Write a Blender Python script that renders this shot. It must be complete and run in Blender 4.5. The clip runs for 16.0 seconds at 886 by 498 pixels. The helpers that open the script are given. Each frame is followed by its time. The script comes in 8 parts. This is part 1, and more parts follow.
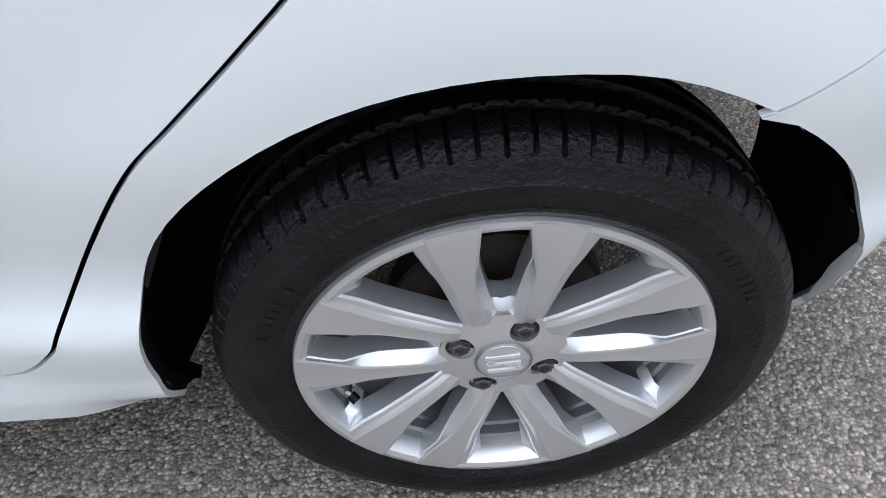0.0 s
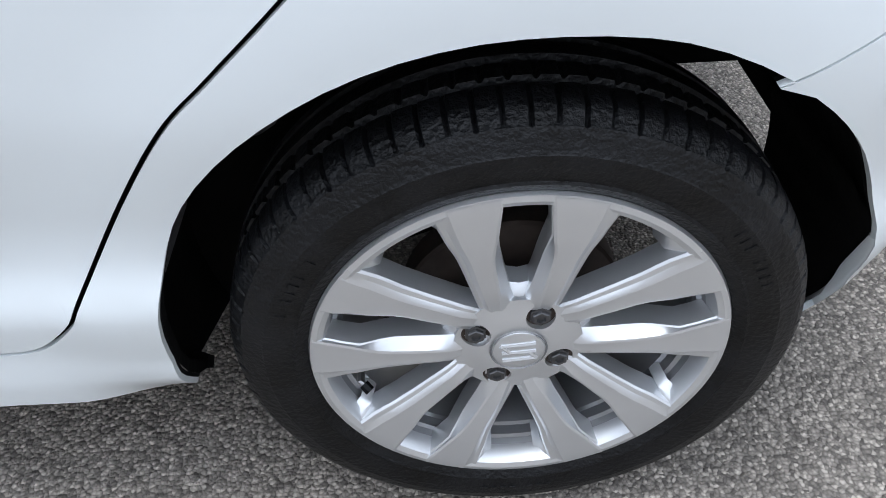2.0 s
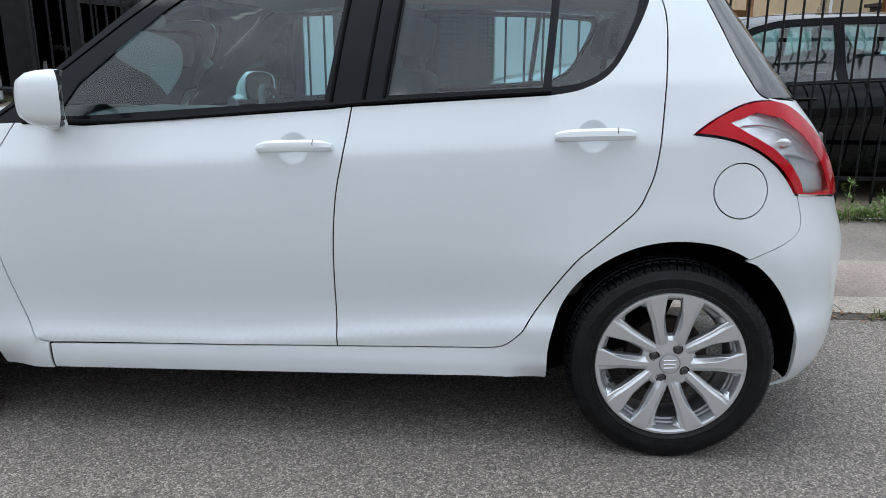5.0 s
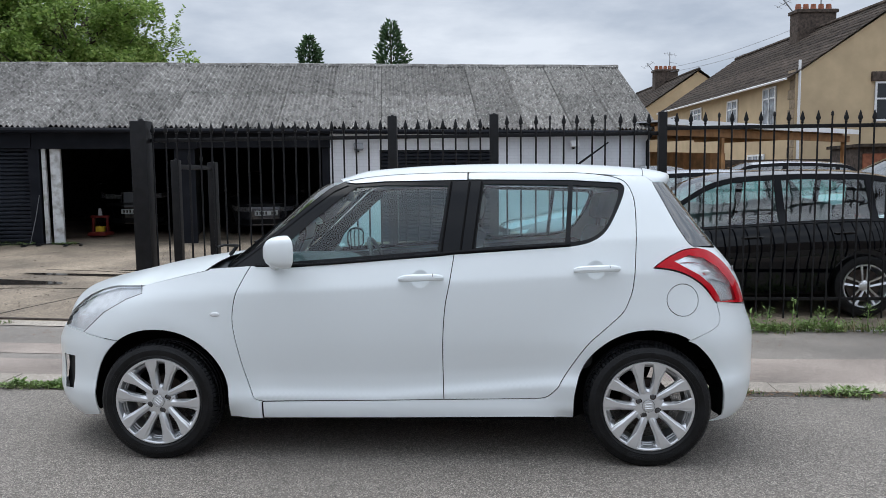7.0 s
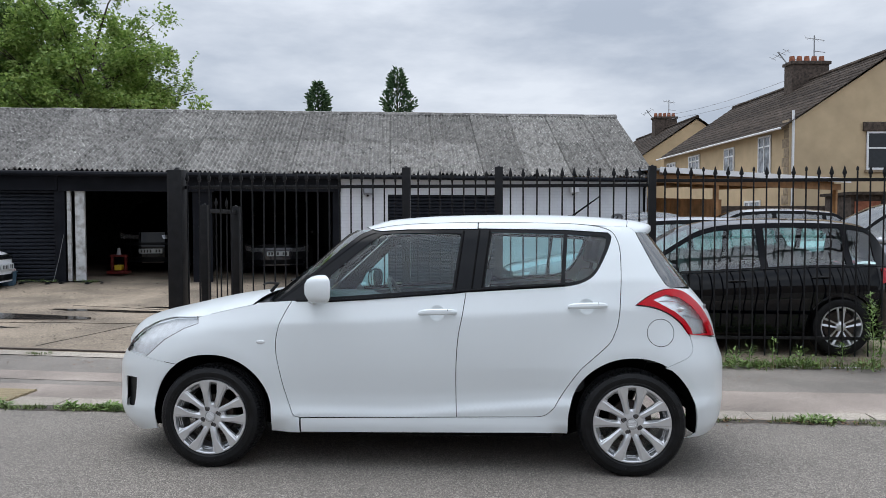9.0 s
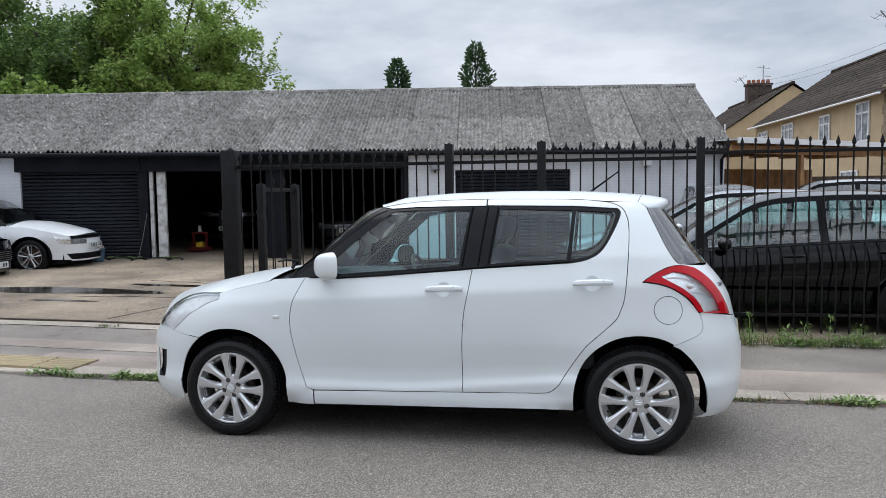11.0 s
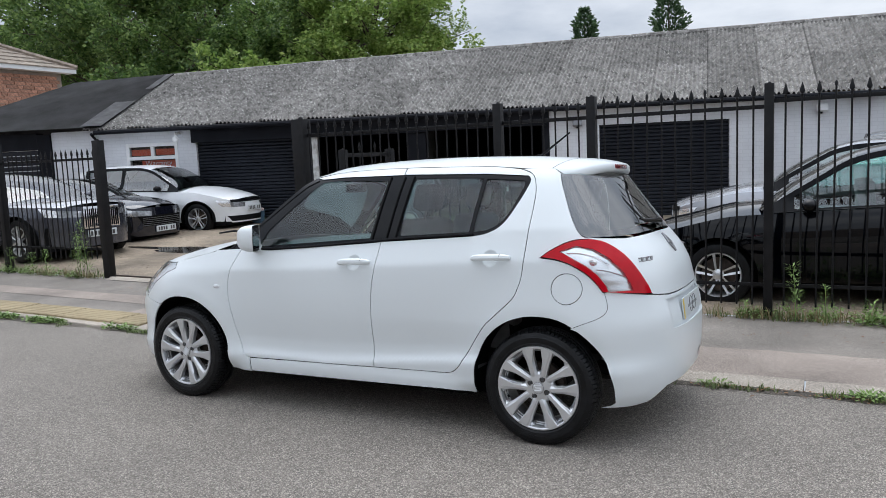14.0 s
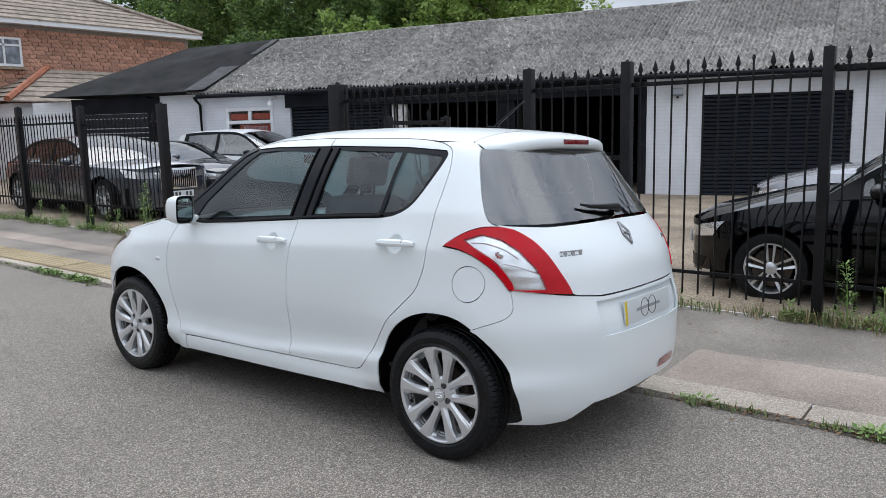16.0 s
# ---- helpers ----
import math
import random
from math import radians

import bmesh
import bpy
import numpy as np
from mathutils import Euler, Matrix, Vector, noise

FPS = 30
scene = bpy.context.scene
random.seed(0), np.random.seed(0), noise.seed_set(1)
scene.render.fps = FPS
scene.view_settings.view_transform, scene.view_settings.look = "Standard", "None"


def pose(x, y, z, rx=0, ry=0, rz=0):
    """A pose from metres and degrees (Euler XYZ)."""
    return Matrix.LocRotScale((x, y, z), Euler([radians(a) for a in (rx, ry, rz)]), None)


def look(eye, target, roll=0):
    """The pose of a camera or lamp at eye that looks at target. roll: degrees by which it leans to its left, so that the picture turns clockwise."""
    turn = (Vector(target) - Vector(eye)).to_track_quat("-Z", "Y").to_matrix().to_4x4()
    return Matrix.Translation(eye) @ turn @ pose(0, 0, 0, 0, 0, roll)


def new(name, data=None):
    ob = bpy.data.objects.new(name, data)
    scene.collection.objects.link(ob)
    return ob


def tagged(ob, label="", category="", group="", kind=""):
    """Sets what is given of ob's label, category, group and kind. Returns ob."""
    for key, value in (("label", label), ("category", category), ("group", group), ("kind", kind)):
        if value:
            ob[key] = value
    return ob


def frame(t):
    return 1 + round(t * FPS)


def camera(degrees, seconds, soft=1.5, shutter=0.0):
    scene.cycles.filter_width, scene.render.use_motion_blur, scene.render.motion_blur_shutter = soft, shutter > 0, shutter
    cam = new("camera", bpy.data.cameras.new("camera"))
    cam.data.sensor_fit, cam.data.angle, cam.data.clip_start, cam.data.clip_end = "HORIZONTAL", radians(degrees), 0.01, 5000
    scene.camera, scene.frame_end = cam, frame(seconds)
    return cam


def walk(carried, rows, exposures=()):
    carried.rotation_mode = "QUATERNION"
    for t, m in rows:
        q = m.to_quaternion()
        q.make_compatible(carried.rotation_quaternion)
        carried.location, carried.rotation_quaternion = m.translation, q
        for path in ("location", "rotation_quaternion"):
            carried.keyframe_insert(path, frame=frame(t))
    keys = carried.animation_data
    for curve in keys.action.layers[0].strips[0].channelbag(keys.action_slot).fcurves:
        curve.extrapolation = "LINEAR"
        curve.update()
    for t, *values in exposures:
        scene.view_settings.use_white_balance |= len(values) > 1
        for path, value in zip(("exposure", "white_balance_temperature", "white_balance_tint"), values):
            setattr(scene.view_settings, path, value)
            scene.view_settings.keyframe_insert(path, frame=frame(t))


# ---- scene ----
cam = camera(59.7, 16.0, 0.85)
PATH = [
    (0, (-0.057, -0.426, 0.989), (-0.053, 0.554, -0.146), -4.0),
    (0.5, (-0.051, -0.409, 1.003), (-0.001, 0.492, -0.194), -2.7),
    (1, (-0.047, -0.418, 0.994), (-0.000, 0.523, -0.173), -1.7),
    (1.5, (-0.054, -0.401, 0.993), (-0.028, 0.575, -0.146), -1.9),
    (2, (-0.083, -0.482, 0.949), (-0.066, 0.575, -0.116), -2.4),
    (2.5, (-0.101, -0.643, 0.987), (-0.071, 0.453, -0.036), -2.5),
    (3, (-0.093, -0.839, 0.994), (-0.030, 0.355, 0.089), -0.9),
    (3.5, (-0.151, -1.058, 1.049), (-0.110, 0.210, 0.249), -0.2),
    (4, (-0.271, -1.330, 1.101), (-0.326, 0.006, 0.421), -0.9),
    (4.5, (-0.382, -1.684, 1.140), (-0.483, -0.283, 0.614), -1.1),
    (5, (-0.498, -2.130, 1.209), (-0.612, -0.686, 0.818), 0.1),
    (7.5, (-0.725, -3.928, 1.425), (-0.867, -1.939, 1.28), -0.7),
    (8, (-0.733, -4.119, 1.438), (-0.874, -2.127, 1.332), -0.5),
    (8.5, (-0.765, -4.296, 1.442), (-0.905, -2.303, 1.359), -0.2),
    (9, (-0.739, -4.348, 1.447), (-0.887, -2.355, 1.37), -0.1),
    (9.5, (-0.743, -4.36, 1.446), (-0.92, -2.37, 1.362), -0.1),
    (10, (-0.673, -4.376, 1.452), (-0.909, -2.393, 1.351), -0.4),
    (12.5, (0.581, -4.027, 1.471), (-0.042, -2.137, 1.269), -1.4),
    (13, (0.831, -3.877, 1.485), (0.113, -2.023, 1.265), -1.9),
    (13.5, (1.121, -3.748, 1.491), (0.299, -1.938, 1.263), -2.4),
    (14, (1.355, -3.586, 1.489), (0.441, -1.823, 1.25), -2.5),
    (14.5, (1.574, -3.333, 1.494), (0.578, -1.617, 1.237), -2.3),
    (15, (1.797, -3.082, 1.488), (0.726, -1.416, 1.212), -2.2),
    (15.5, (1.948, -2.853, 1.488), (0.81, -1.235, 1.193), -1.9),
    (16, (2.031, -2.581, 1.463), (0.828, -1.013, 1.156), -1.4),
]
walk(cam, [(t, look(eye, target, roll)) for t, eye, target, roll in PATH],
     [(0, 0.70, 6300, 10), (0.5, 0.83, 6700, 11), (1, 0.86, 6700, 11), (2, 0.74, 6200, 9), (2.5, 0.88, 6700, 11), (3, 0.74, 6500, 10), (4, 0.44, 6300, 10), (5, 0.26, 6200, 8), (9, 0.16, 6250, 9), (12.5, 0.24, 6300, 9), (16, 0.26, 6300, 9)])

# ---- world and light: a bright overcast afternoon ----
world = bpy.data.worlds.new("sky")
scene.world = world
world.use_nodes = True
wn, wl = world.node_tree.nodes, world.node_tree.links
wn.clear()
w_out, w_bg = wn.new("ShaderNodeOutputWorld"), wn.new("ShaderNodeBackground")
w_sky = wn.new("ShaderNodeTexSky")
w_sky.sky_type, w_sky.sun_disc = "NISHITA", False
w_sky.sun_elevation, w_sky.sun_rotation = radians(72), radians(309)
w_co, w_map = wn.new("ShaderNodeTexCoord"), wn.new("ShaderNodeMapping")
w_map.inputs["Scale"].default_value = (1.0, 1.0, 3.2)
w_n1 = wn.new("ShaderNodeTexNoise")
w_n1.inputs["Scale"].default_value, w_n1.inputs["Detail"].default_value, w_n1.inputs["Roughness"].default_value = 3.0, 7, 0.55
w_ramp = wn.new("ShaderNodeValToRGB")
w_ramp.color_ramp.elements[0].position, w_ramp.color_ramp.elements[0].color = 0.36, (5.0, 5.5, 6.4, 1)
w_ramp.color_ramp.elements[1].position, w_ramp.color_ramp.elements[1].color = 0.62, (8.7, 9.0, 9.6, 1)
w_mix = wn.new("ShaderNodeMixRGB")
w_mix.inputs[0].default_value = 0.94
wl.new(w_co.outputs["Generated"], w_map.inputs[0])
wl.new(w_map.outputs[0], w_n1.inputs["Vector"])
wl.new(w_n1.outputs["Fac"], w_ramp.inputs[0])
wl.new(w_sky.outputs[0], w_mix.inputs[1])
wl.new(w_ramp.outputs[0], w_mix.inputs[2])
w_sep, w_up, w_mul = wn.new("ShaderNodeSeparateXYZ"), wn.new("ShaderNodeMapRange"), wn.new("ShaderNodeMixRGB")
w_up.inputs[1].default_value, w_up.inputs[2].default_value, w_up.inputs[3].default_value, w_up.inputs[4].default_value = 0.25, 1.0, 1.0, 2.3
w_mul.blend_type = "MULTIPLY"
w_mul.inputs[0].default_value = 1.0
wl.new(w_co.outputs["Generated"], w_sep.inputs[0])
wl.new(w_sep.outputs[2], w_up.inputs[0])
wl.new(w_mix.outputs[0], w_mul.inputs[1])
wl.new(w_up.outputs[0], w_mul.inputs[2])
wl.new(w_mul.outputs[0], w_bg.inputs[0])
w_bg.inputs[1].default_value = 0.085
wl.new(w_bg.outputs[0], w_out.inputs[0])

sun_data = bpy.data.lights.new("sun", "SUN")
sun_data.energy, sun_data.angle, sun_data.color = 1.0, radians(50), (1.0, 0.97, 0.93)
sun = new("sun", sun_data)
sun.matrix_world = look((-5, 4, 20), (0, 0, 0))
scene.view_settings.exposure = 0.0


# ---- materials ----
def mat(name, col, rough=0.5, metal=0.0, var=0.12, scale=8.0, bump=0.0, bscale=60.0, coat=0.0, col2=None, spec=0.5, obj_var=0.0, stain=0.0, stain_col=(0.05, 0.05, 0.05), stain_scale=1.2, emit=None, estr=0.0):
    m = bpy.data.materials.new(name)
    m.use_nodes = True
    n, l = m.node_tree.nodes, m.node_tree.links
    b = n["Principled BSDF"]
    b.inputs["Roughness"].default_value, b.inputs["Metallic"].default_value = rough, metal
    b.inputs["Specular IOR Level"].default_value = spec
    b.inputs["Coat Weight"].default_value, b.inputs["Coat Roughness"].default_value = coat, 0.04
    co = n.new("ShaderNodeTexCoord")
    t1 = n.new("ShaderNodeTexNoise")
    t1.inputs["Scale"].default_value, t1.inputs["Detail"].default_value = scale, 6
    l.new(co.outputs["Object"], t1.inputs["Vector"])
    c2 = col2 or tuple(c * (1 - var * 2) for c in col)
    ramp = n.new("ShaderNodeValToRGB")
    ramp.color_ramp.elements[0].position, ramp.color_ramp.elements[1].position = 0.3, 0.7
    ramp.color_ramp.elements[0].color = (*c2, 1)
    ramp.color_ramp.elements[1].color = (*(min(1, c * (1 + var * 0.5)) for c in col), 1)
    l.new(t1.outputs["Fac"], ramp.inputs[0])
    top = ramp.outputs[0]
    if stain > 0:
        t3 = n.new("ShaderNodeTexNoise")
        t3.inputs["Scale"].default_value, t3.inputs["Detail"].default_value = stain_scale, 8
        l.new(co.outputs["Object"], t3.inputs["Vector"])
        r3 = n.new("ShaderNodeMapRange")
        r3.inputs[1].default_value, r3.inputs[2].default_value, r3.inputs[4].default_value = 0.48, 0.72, stain
        l.new(t3.outputs["Fac"], r3.inputs[0])
        mx = n.new("ShaderNodeMixRGB")
        mx.inputs[2].default_value = (*stain_col, 1)
        l.new(r3.outputs[0], mx.inputs[0])
        l.new(top, mx.inputs[1])
        top = mx.outputs[0]
    if obj_var > 0:
        oi, hv = n.new("ShaderNodeObjectInfo"), n.new("ShaderNodeHueSaturation")
        mr = n.new("ShaderNodeMapRange")
        mr.inputs[3].default_value, mr.inputs[4].default_value = 1 - obj_var, 1 + obj_var
        l.new(oi.outputs["Random"], mr.inputs[0])
        l.new(mr.outputs[0], hv.inputs["Value"])
        l.new(top, hv.inputs["Color"])
        top = hv.outputs[0]
    l.new(top, b.inputs["Base Color"])
    if bump > 0:
        t2, bp = n.new("ShaderNodeTexNoise"), n.new("ShaderNodeBump")
        t2.inputs["Scale"].default_value, t2.inputs["Detail"].default_value = bscale, 4
        l.new(co.outputs["Object"], t2.inputs["Vector"])
        bp.inputs["Strength"].default_value, bp.inputs["Distance"].default_value = bump, 0.01
        l.new(t2.outputs["Fac"], bp.inputs["Height"])
        l.new(bp.outputs[0], b.inputs["Normal"])
    if emit:
        b.inputs["Emission Color"].default_value, b.inputs["Emission Strength"].default_value = (*emit, 1), estr
    return m


def glass_mat(name, tint, gloss=1.0, ior=1.75):
    m = bpy.data.materials.new(name)
    m.use_nodes = True
    n, l = m.node_tree.nodes, m.node_tree.links
    n.clear()
    out, tr, gl, mx, fr = (n.new("ShaderNode" + k) for k in ("OutputMaterial", "BsdfTransparent", "BsdfGlossy", "MixShader", "Fresnel"))
    tr.inputs[0].default_value = (*tint, 1)
    gl.inputs["Roughness"].default_value = 0.0
    gl.inputs[0].default_value = (gloss, gloss, gloss, 1)
    fr.inputs[0].default_value = ior
    l.new(fr.outputs[0], mx.inputs[0])
    l.new(tr.outputs[0], mx.inputs[1])
    l.new(gl.outputs[0], mx.inputs[2])
    l.new(mx.outputs[0], out.inputs[0])
    return m


def ground_mat(name, dark, light, grit, patch=0.25, bump=0.5, tint=(1, 1, 1), rough=0.85):
    """Aggregate: stones of many greys in a darker binder, with broad patches of wear."""
    m = bpy.data.materials.new(name)
    m.use_nodes = True
    n, l = m.node_tree.nodes, m.node_tree.links
    b = n["Principled BSDF"]
    b.inputs["Roughness"].default_value = rough
    co = n.new("ShaderNodeTexCoord")
    vo = n.new("ShaderNodeTexVoronoi")
    vo.inputs["Scale"].default_value = grit
    wob = n.new("ShaderNodeTexNoise")
    wob.inputs["Scale"].default_value = grit * 0.6
    add = n.new("ShaderNodeMixRGB")
    add.blend_type = "ADD"
    add.inputs[0].default_value = 0.006
    l.new(co.outputs["Object"], add.inputs[1])
    l.new(wob.outputs["Color"], add.inputs[2])
    l.new(co.outputs["Object"], wob.inputs["Vector"])
    l.new(add.outputs[0], vo.inputs["Vector"])
    bw = n.new("ShaderNodeRGBToBW")
    l.new(vo.outputs["Color"], bw.inputs[0])
    ramp = n.new("ShaderNodeValToRGB")
    e = ramp.color_ramp.elements
    e[0].position, e[0].color = 0.15, (*(dark[i] * tint[i] for i in range(3)), 1)
    e[1].position, e[1].color = 0.95, (*(light[i] * tint[i] for i in range(3)), 1)
    mid = e.new(0.6)
    mid.color = (*((dark[i] * 0.65 + light[i] * 0.35) * tint[i] for i in range(3)), 1)
    l.new(bw.outputs[0], ramp.inputs[0])
    edge = n.new("ShaderNodeMapRange")
    edge.inputs[1].default_value, edge.inputs[2].default_value = 0.25, 0.75
    edge.inputs[3].default_value, edge.inputs[4].default_value = 1.0, 0.45
    l.new(vo.outputs["Distance"], edge.inputs[0])
    mul = n.new("ShaderNodeMixRGB")
    mul.blend_type = "MULTIPLY"
    mul.inputs[0].default_value = 0.8
    l.new(ramp.outputs[0], mul.inputs[1])
    l.new(edge.outputs[0], mul.inputs[2])
    big = n.new("ShaderNodeTexNoise")
    big.inputs["Scale"].default_value, big.inputs["Detail"].default_value = 0.9, 7
    l.new(co.outputs["Object"], big.inputs["Vector"])
    br = n.new("ShaderNodeMapRange")
    br.inputs[1].default_value, br.inputs[2].default_value = 0.3, 0.7
    br.inputs[3].default_value, br.inputs[4].default_value = 1 - patch, 1 + patch
    l.new(big.outputs["Fac"], br.inputs[0])
    m2 = n.new("ShaderNodeMixRGB")
    m2.blend_type = "MULTIPLY"
    m2.inputs[0].default_value = 1
    l.new(mul.outputs[0], m2.inputs[1])
    l.new(br.outputs[0], m2.inputs[2])
    l.new(m2.outputs[0], b.inputs["Base Color"])
    bp = n.new("ShaderNodeBump")
    bp.inputs["Strength"].default_value, bp.inputs["Distance"].default_value = bump, 0.004
    inv = n.new("ShaderNodeMath")
    inv.operation = "SUBTRACT"
    inv.inputs[0].default_value = 1.0
    l.new(vo.outputs["Distance"], inv.inputs[1])
    l.new(inv.outputs[0], bp.inputs["Height"])
    l.new(bp.outputs[0], b.inputs["Normal"])
    return m


M = {}
M["white_paint"] = mat("white_paint", (0.775, 0.82, 0.838), 0.30, var=0.008, scale=2, coat=0.45, spec=0.35)
# dark trim, rubber and undersides; also the painted shade in the body gaps
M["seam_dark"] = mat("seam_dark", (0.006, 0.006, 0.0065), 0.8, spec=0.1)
M["liner"] = mat("arch_liner", (0.006, 0.006, 0.006), 0.85, var=0.25, bump=0.3, bscale=30, spec=0.08)
M["black_trim"] = mat("black_trim", (0.005, 0.0055, 0.007), 0.3, var=0.1, spec=0.13)
M["gloss_black"] = mat("gloss_black_pillar", (0.004, 0.0045, 0.006), 0.14, var=0.1, spec=0.2)
M["rubber"] = mat("rubber", (0.006, 0.0065, 0.0078), 0.40, var=0.4, scale=22, bump=0.35, bscale=190, spec=0.28)
M["tread"] = mat("tread", (0.03, 0.029, 0.028), 0.62, var=0.3, scale=25, bump=0.3, bscale=160)
M["alloy"] = mat("alloy", (0.71, 0.725, 0.745), 0.32, 0.75, var=0.03, scale=5, coat=0.2)
M["barrel"] = mat("barrel", (0.40, 0.41, 0.425), 0.34, 0.75, var=0.06)
M["lead"] = mat("grey_metal", (0.26, 0.265, 0.275), 0.42, 0.6, var=0.1)
M["iron"] = mat("brake_iron", (0.09, 0.07, 0.06), 0.6, 0.6, var=0.3, scale=20)
M["bolt"] = mat("bolt_steel", (0.35, 0.35, 0.36), 0.35, 0.9)
M["wheel_bolt"] = mat("wheel_bolt_steel", (0.13, 0.13, 0.135), 0.4, 0.8)
M["chrome"] = mat("chrome", (0.75, 0.76, 0.78), 0.08, 1.0, var=0.02)
M["red_lens"] = mat("red_lens", (0.50, 0.001, 0.010), 0.10, var=0.06, scale=26, coat=0.3, spec=0.15)
M["dark_red_lens"] = mat("dark_red_lens", (0.22, 0.006, 0.014), 0.12, var=0.1, coat=1.0)
M["reflector"] = mat("bright_reflector", (0.92, 0.925, 0.93), 0.22, 0.8, var=0.04, scale=38)
M["lamp_inner"] = mat("headlamp_inner", (0.88, 0.90, 0.92), 0.22, 0.15, var=0.10, scale=16, coat=0.3)
M["clear_lens"] = glass_mat("clear_lens", (0.96, 0.97, 0.98), 1.0, 1.5)
M["glass"] = glass_mat("car_glass", (0.68, 0.91, 0.91), 1.0, 1.65)
M["dark_glass"] = glass_mat("rear_car_glass", (0.72, 0.84, 0.83), 1.0, 2.5)
M["sky_glass"] = glass_mat("green_tinted_glass", (0.70, 0.93, 0.90), 1.0, 1.9)
M["mirror"] = mat("mirror_glass", (0.8, 0.82, 0.84), 0.02, 1.0, var=0.0)
M["seat"] = mat("seat_cloth", (0.15, 0.15, 0.157), 0.9, var=0.2, bump=0.3, bscale=120)
M["dash"] = mat("dash_plastic", (0.10, 0.103, 0.11), 0.6, var=0.1, bump=0.2, bscale=150)
M["plate_white"] = mat("plate_white", (0.62, 0.65, 0.66), 0.35, var=0.03)
M["plate_yellow"] = mat("plate_yellow", (0.75, 0.55, 0.05), 0.35, var=0.05)
M["bar_grey"] = mat("bar_grey", (0.30, 0.31, 0.32), 0.6)
M["bar_dark"] = mat("bar_dark", (0.06, 0.06, 0.06), 0.6)
M["asphalt"] = ground_mat("asphalt", (0.135, 0.120, 0.105), (0.60, 0.54, 0.47), 175, 0.12, 0.9)
M["tarmac"] = ground_mat("pavement_tarmac", (0.215, 0.192, 0.168), (0.40, 0.358, 0.315), 150, 0.34, 0.45)
M["patch"] = ground_mat("patched_concrete", (0.33, 0.275, 0.235), (0.50, 0.425, 0.37), 130, 0.38, 0.4)
M["yard"] = ground_mat("yard_concrete", (0.24, 0.19, 0.135), (0.46, 0.375, 0.285), 60, 0.5, 0.4)
M["kerb"] = ground_mat("kerb_stone", (0.39, 0.34, 0.285), (0.68, 0.605, 0.515), 120, 0.22, 0.4)
M["tactile"] = ground_mat("tactile_paving", (0.36, 0.285, 0.165), (0.50, 0.415, 0.265), 130, 0.25, 0.3)
M["mud"] = ground_mat("gutter_silt", (0.07, 0.06, 0.048), (0.26, 0.22, 0.175), 90, 0.6, 0.8)
M["fence"] = mat("fence_paint", (0.006, 0.006, 0.0075), 0.45, var=0.3, scale=12, bump=0.15, bscale=70, spec=0.28, stain=0.2, stain_col=(0.03, 0.028, 0.026), stain_scale=9)
M["white_wall"] = mat("white_wall_paint", (0.74, 0.76, 0.80), 0.8, var=0.06, scale=1.3, bump=0.3, bscale=40, stain=0.25, stain_col=(0.42, 0.43, 0.44), stain_scale=1.6)
wn2, wl2 = M["white_wall"].node_tree.nodes, M["white_wall"].node_tree.links
b_co, b_map, b_sep, b_com, b_br, b_mx, b_bp = (wn2.new("ShaderNode" + k) for k in ("TexCoord", "Mapping", "SeparateXYZ", "CombineXYZ", "TexBrick", "MixRGB", "Bump"))
b_map.inputs["Rotation"].default_value = (0, 0, -math.atan(0.33))
wl2.new(b_co.outputs["Object"], b_map.inputs[0])
wl2.new(b_map.outputs[0], b_sep.inputs[0])
wl2.new(b_sep.outputs[0], b_com.inputs[0])
wl2.new(b_sep.outputs[2], b_com.inputs[1])
wl2.new(b_com.outputs[0], b_br.inputs[0])
for k, v in (("Scale", 1.0), ("Mortar Size", 0.008), ("Mortar Smooth", 0.3), ("Brick Width", 0.225), ("Row Height", 0.075)):
    b_br.inputs[k].default_value = v
b_br.inputs["Color1"].default_value, b_br.inputs["Color2"].default_value, b_br.inputs["Mortar"].default_value = (1, 1, 1, 1), (0.93, 0.93, 0.94, 1), (0.78, 0.78, 0.79, 1)
b_old = wn2["Principled BSDF"].inputs["Base Color"].links[0].from_socket
b_mx.blend_type = "MULTIPLY"
b_mx.inputs[0].default_value = 0.4
wl2.new(b_old, b_mx.inputs[1])
wl2.new(b_br.outputs[0], b_mx.inputs[2])
wl2.new(b_mx.outputs[0], wn2["Principled BSDF"].inputs["Base Color"])
b_bp.inputs["Strength"].default_value, b_bp.inputs["Distance"].default_value = 0.35, 0.01
wl2.new(b_br.outputs[0], b_bp.inputs["Height"])
wl2.new(b_bp.outputs[0], wn2["Principled BSDF"].inputs["Normal"])
M["black_wall"] = mat("black_wall_paint", (0.0085, 0.0098, 0.0145), 0.65, var=0.2, scale=2, spec=0.15, stain=0.3, stain_col=(0.025, 0.025, 0.028), stain_scale=2)
M["shutter"] = mat("shutter_steel", (0.022, 0.025, 0.034), 0.38, 0.35, var=0.15, scale=1.5, spec=0.3)
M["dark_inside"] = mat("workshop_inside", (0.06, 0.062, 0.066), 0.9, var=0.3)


# ---- small builders ----
def finish(bm, smooth=True, sharp=35):
    bmesh.ops.recalc_face_normals(bm, faces=bm.faces)
    for f in bm.faces:
        f.smooth = smooth
    if smooth:
        lim = radians(sharp)
        for e in bm.edges:
            if len(e.link_faces) == 2 and e.calc_face_angle(0) > lim:
                e.smooth = False
    return bm


GLASS = ("glass", "dark_glass", "sky_glass", "clear_lens")


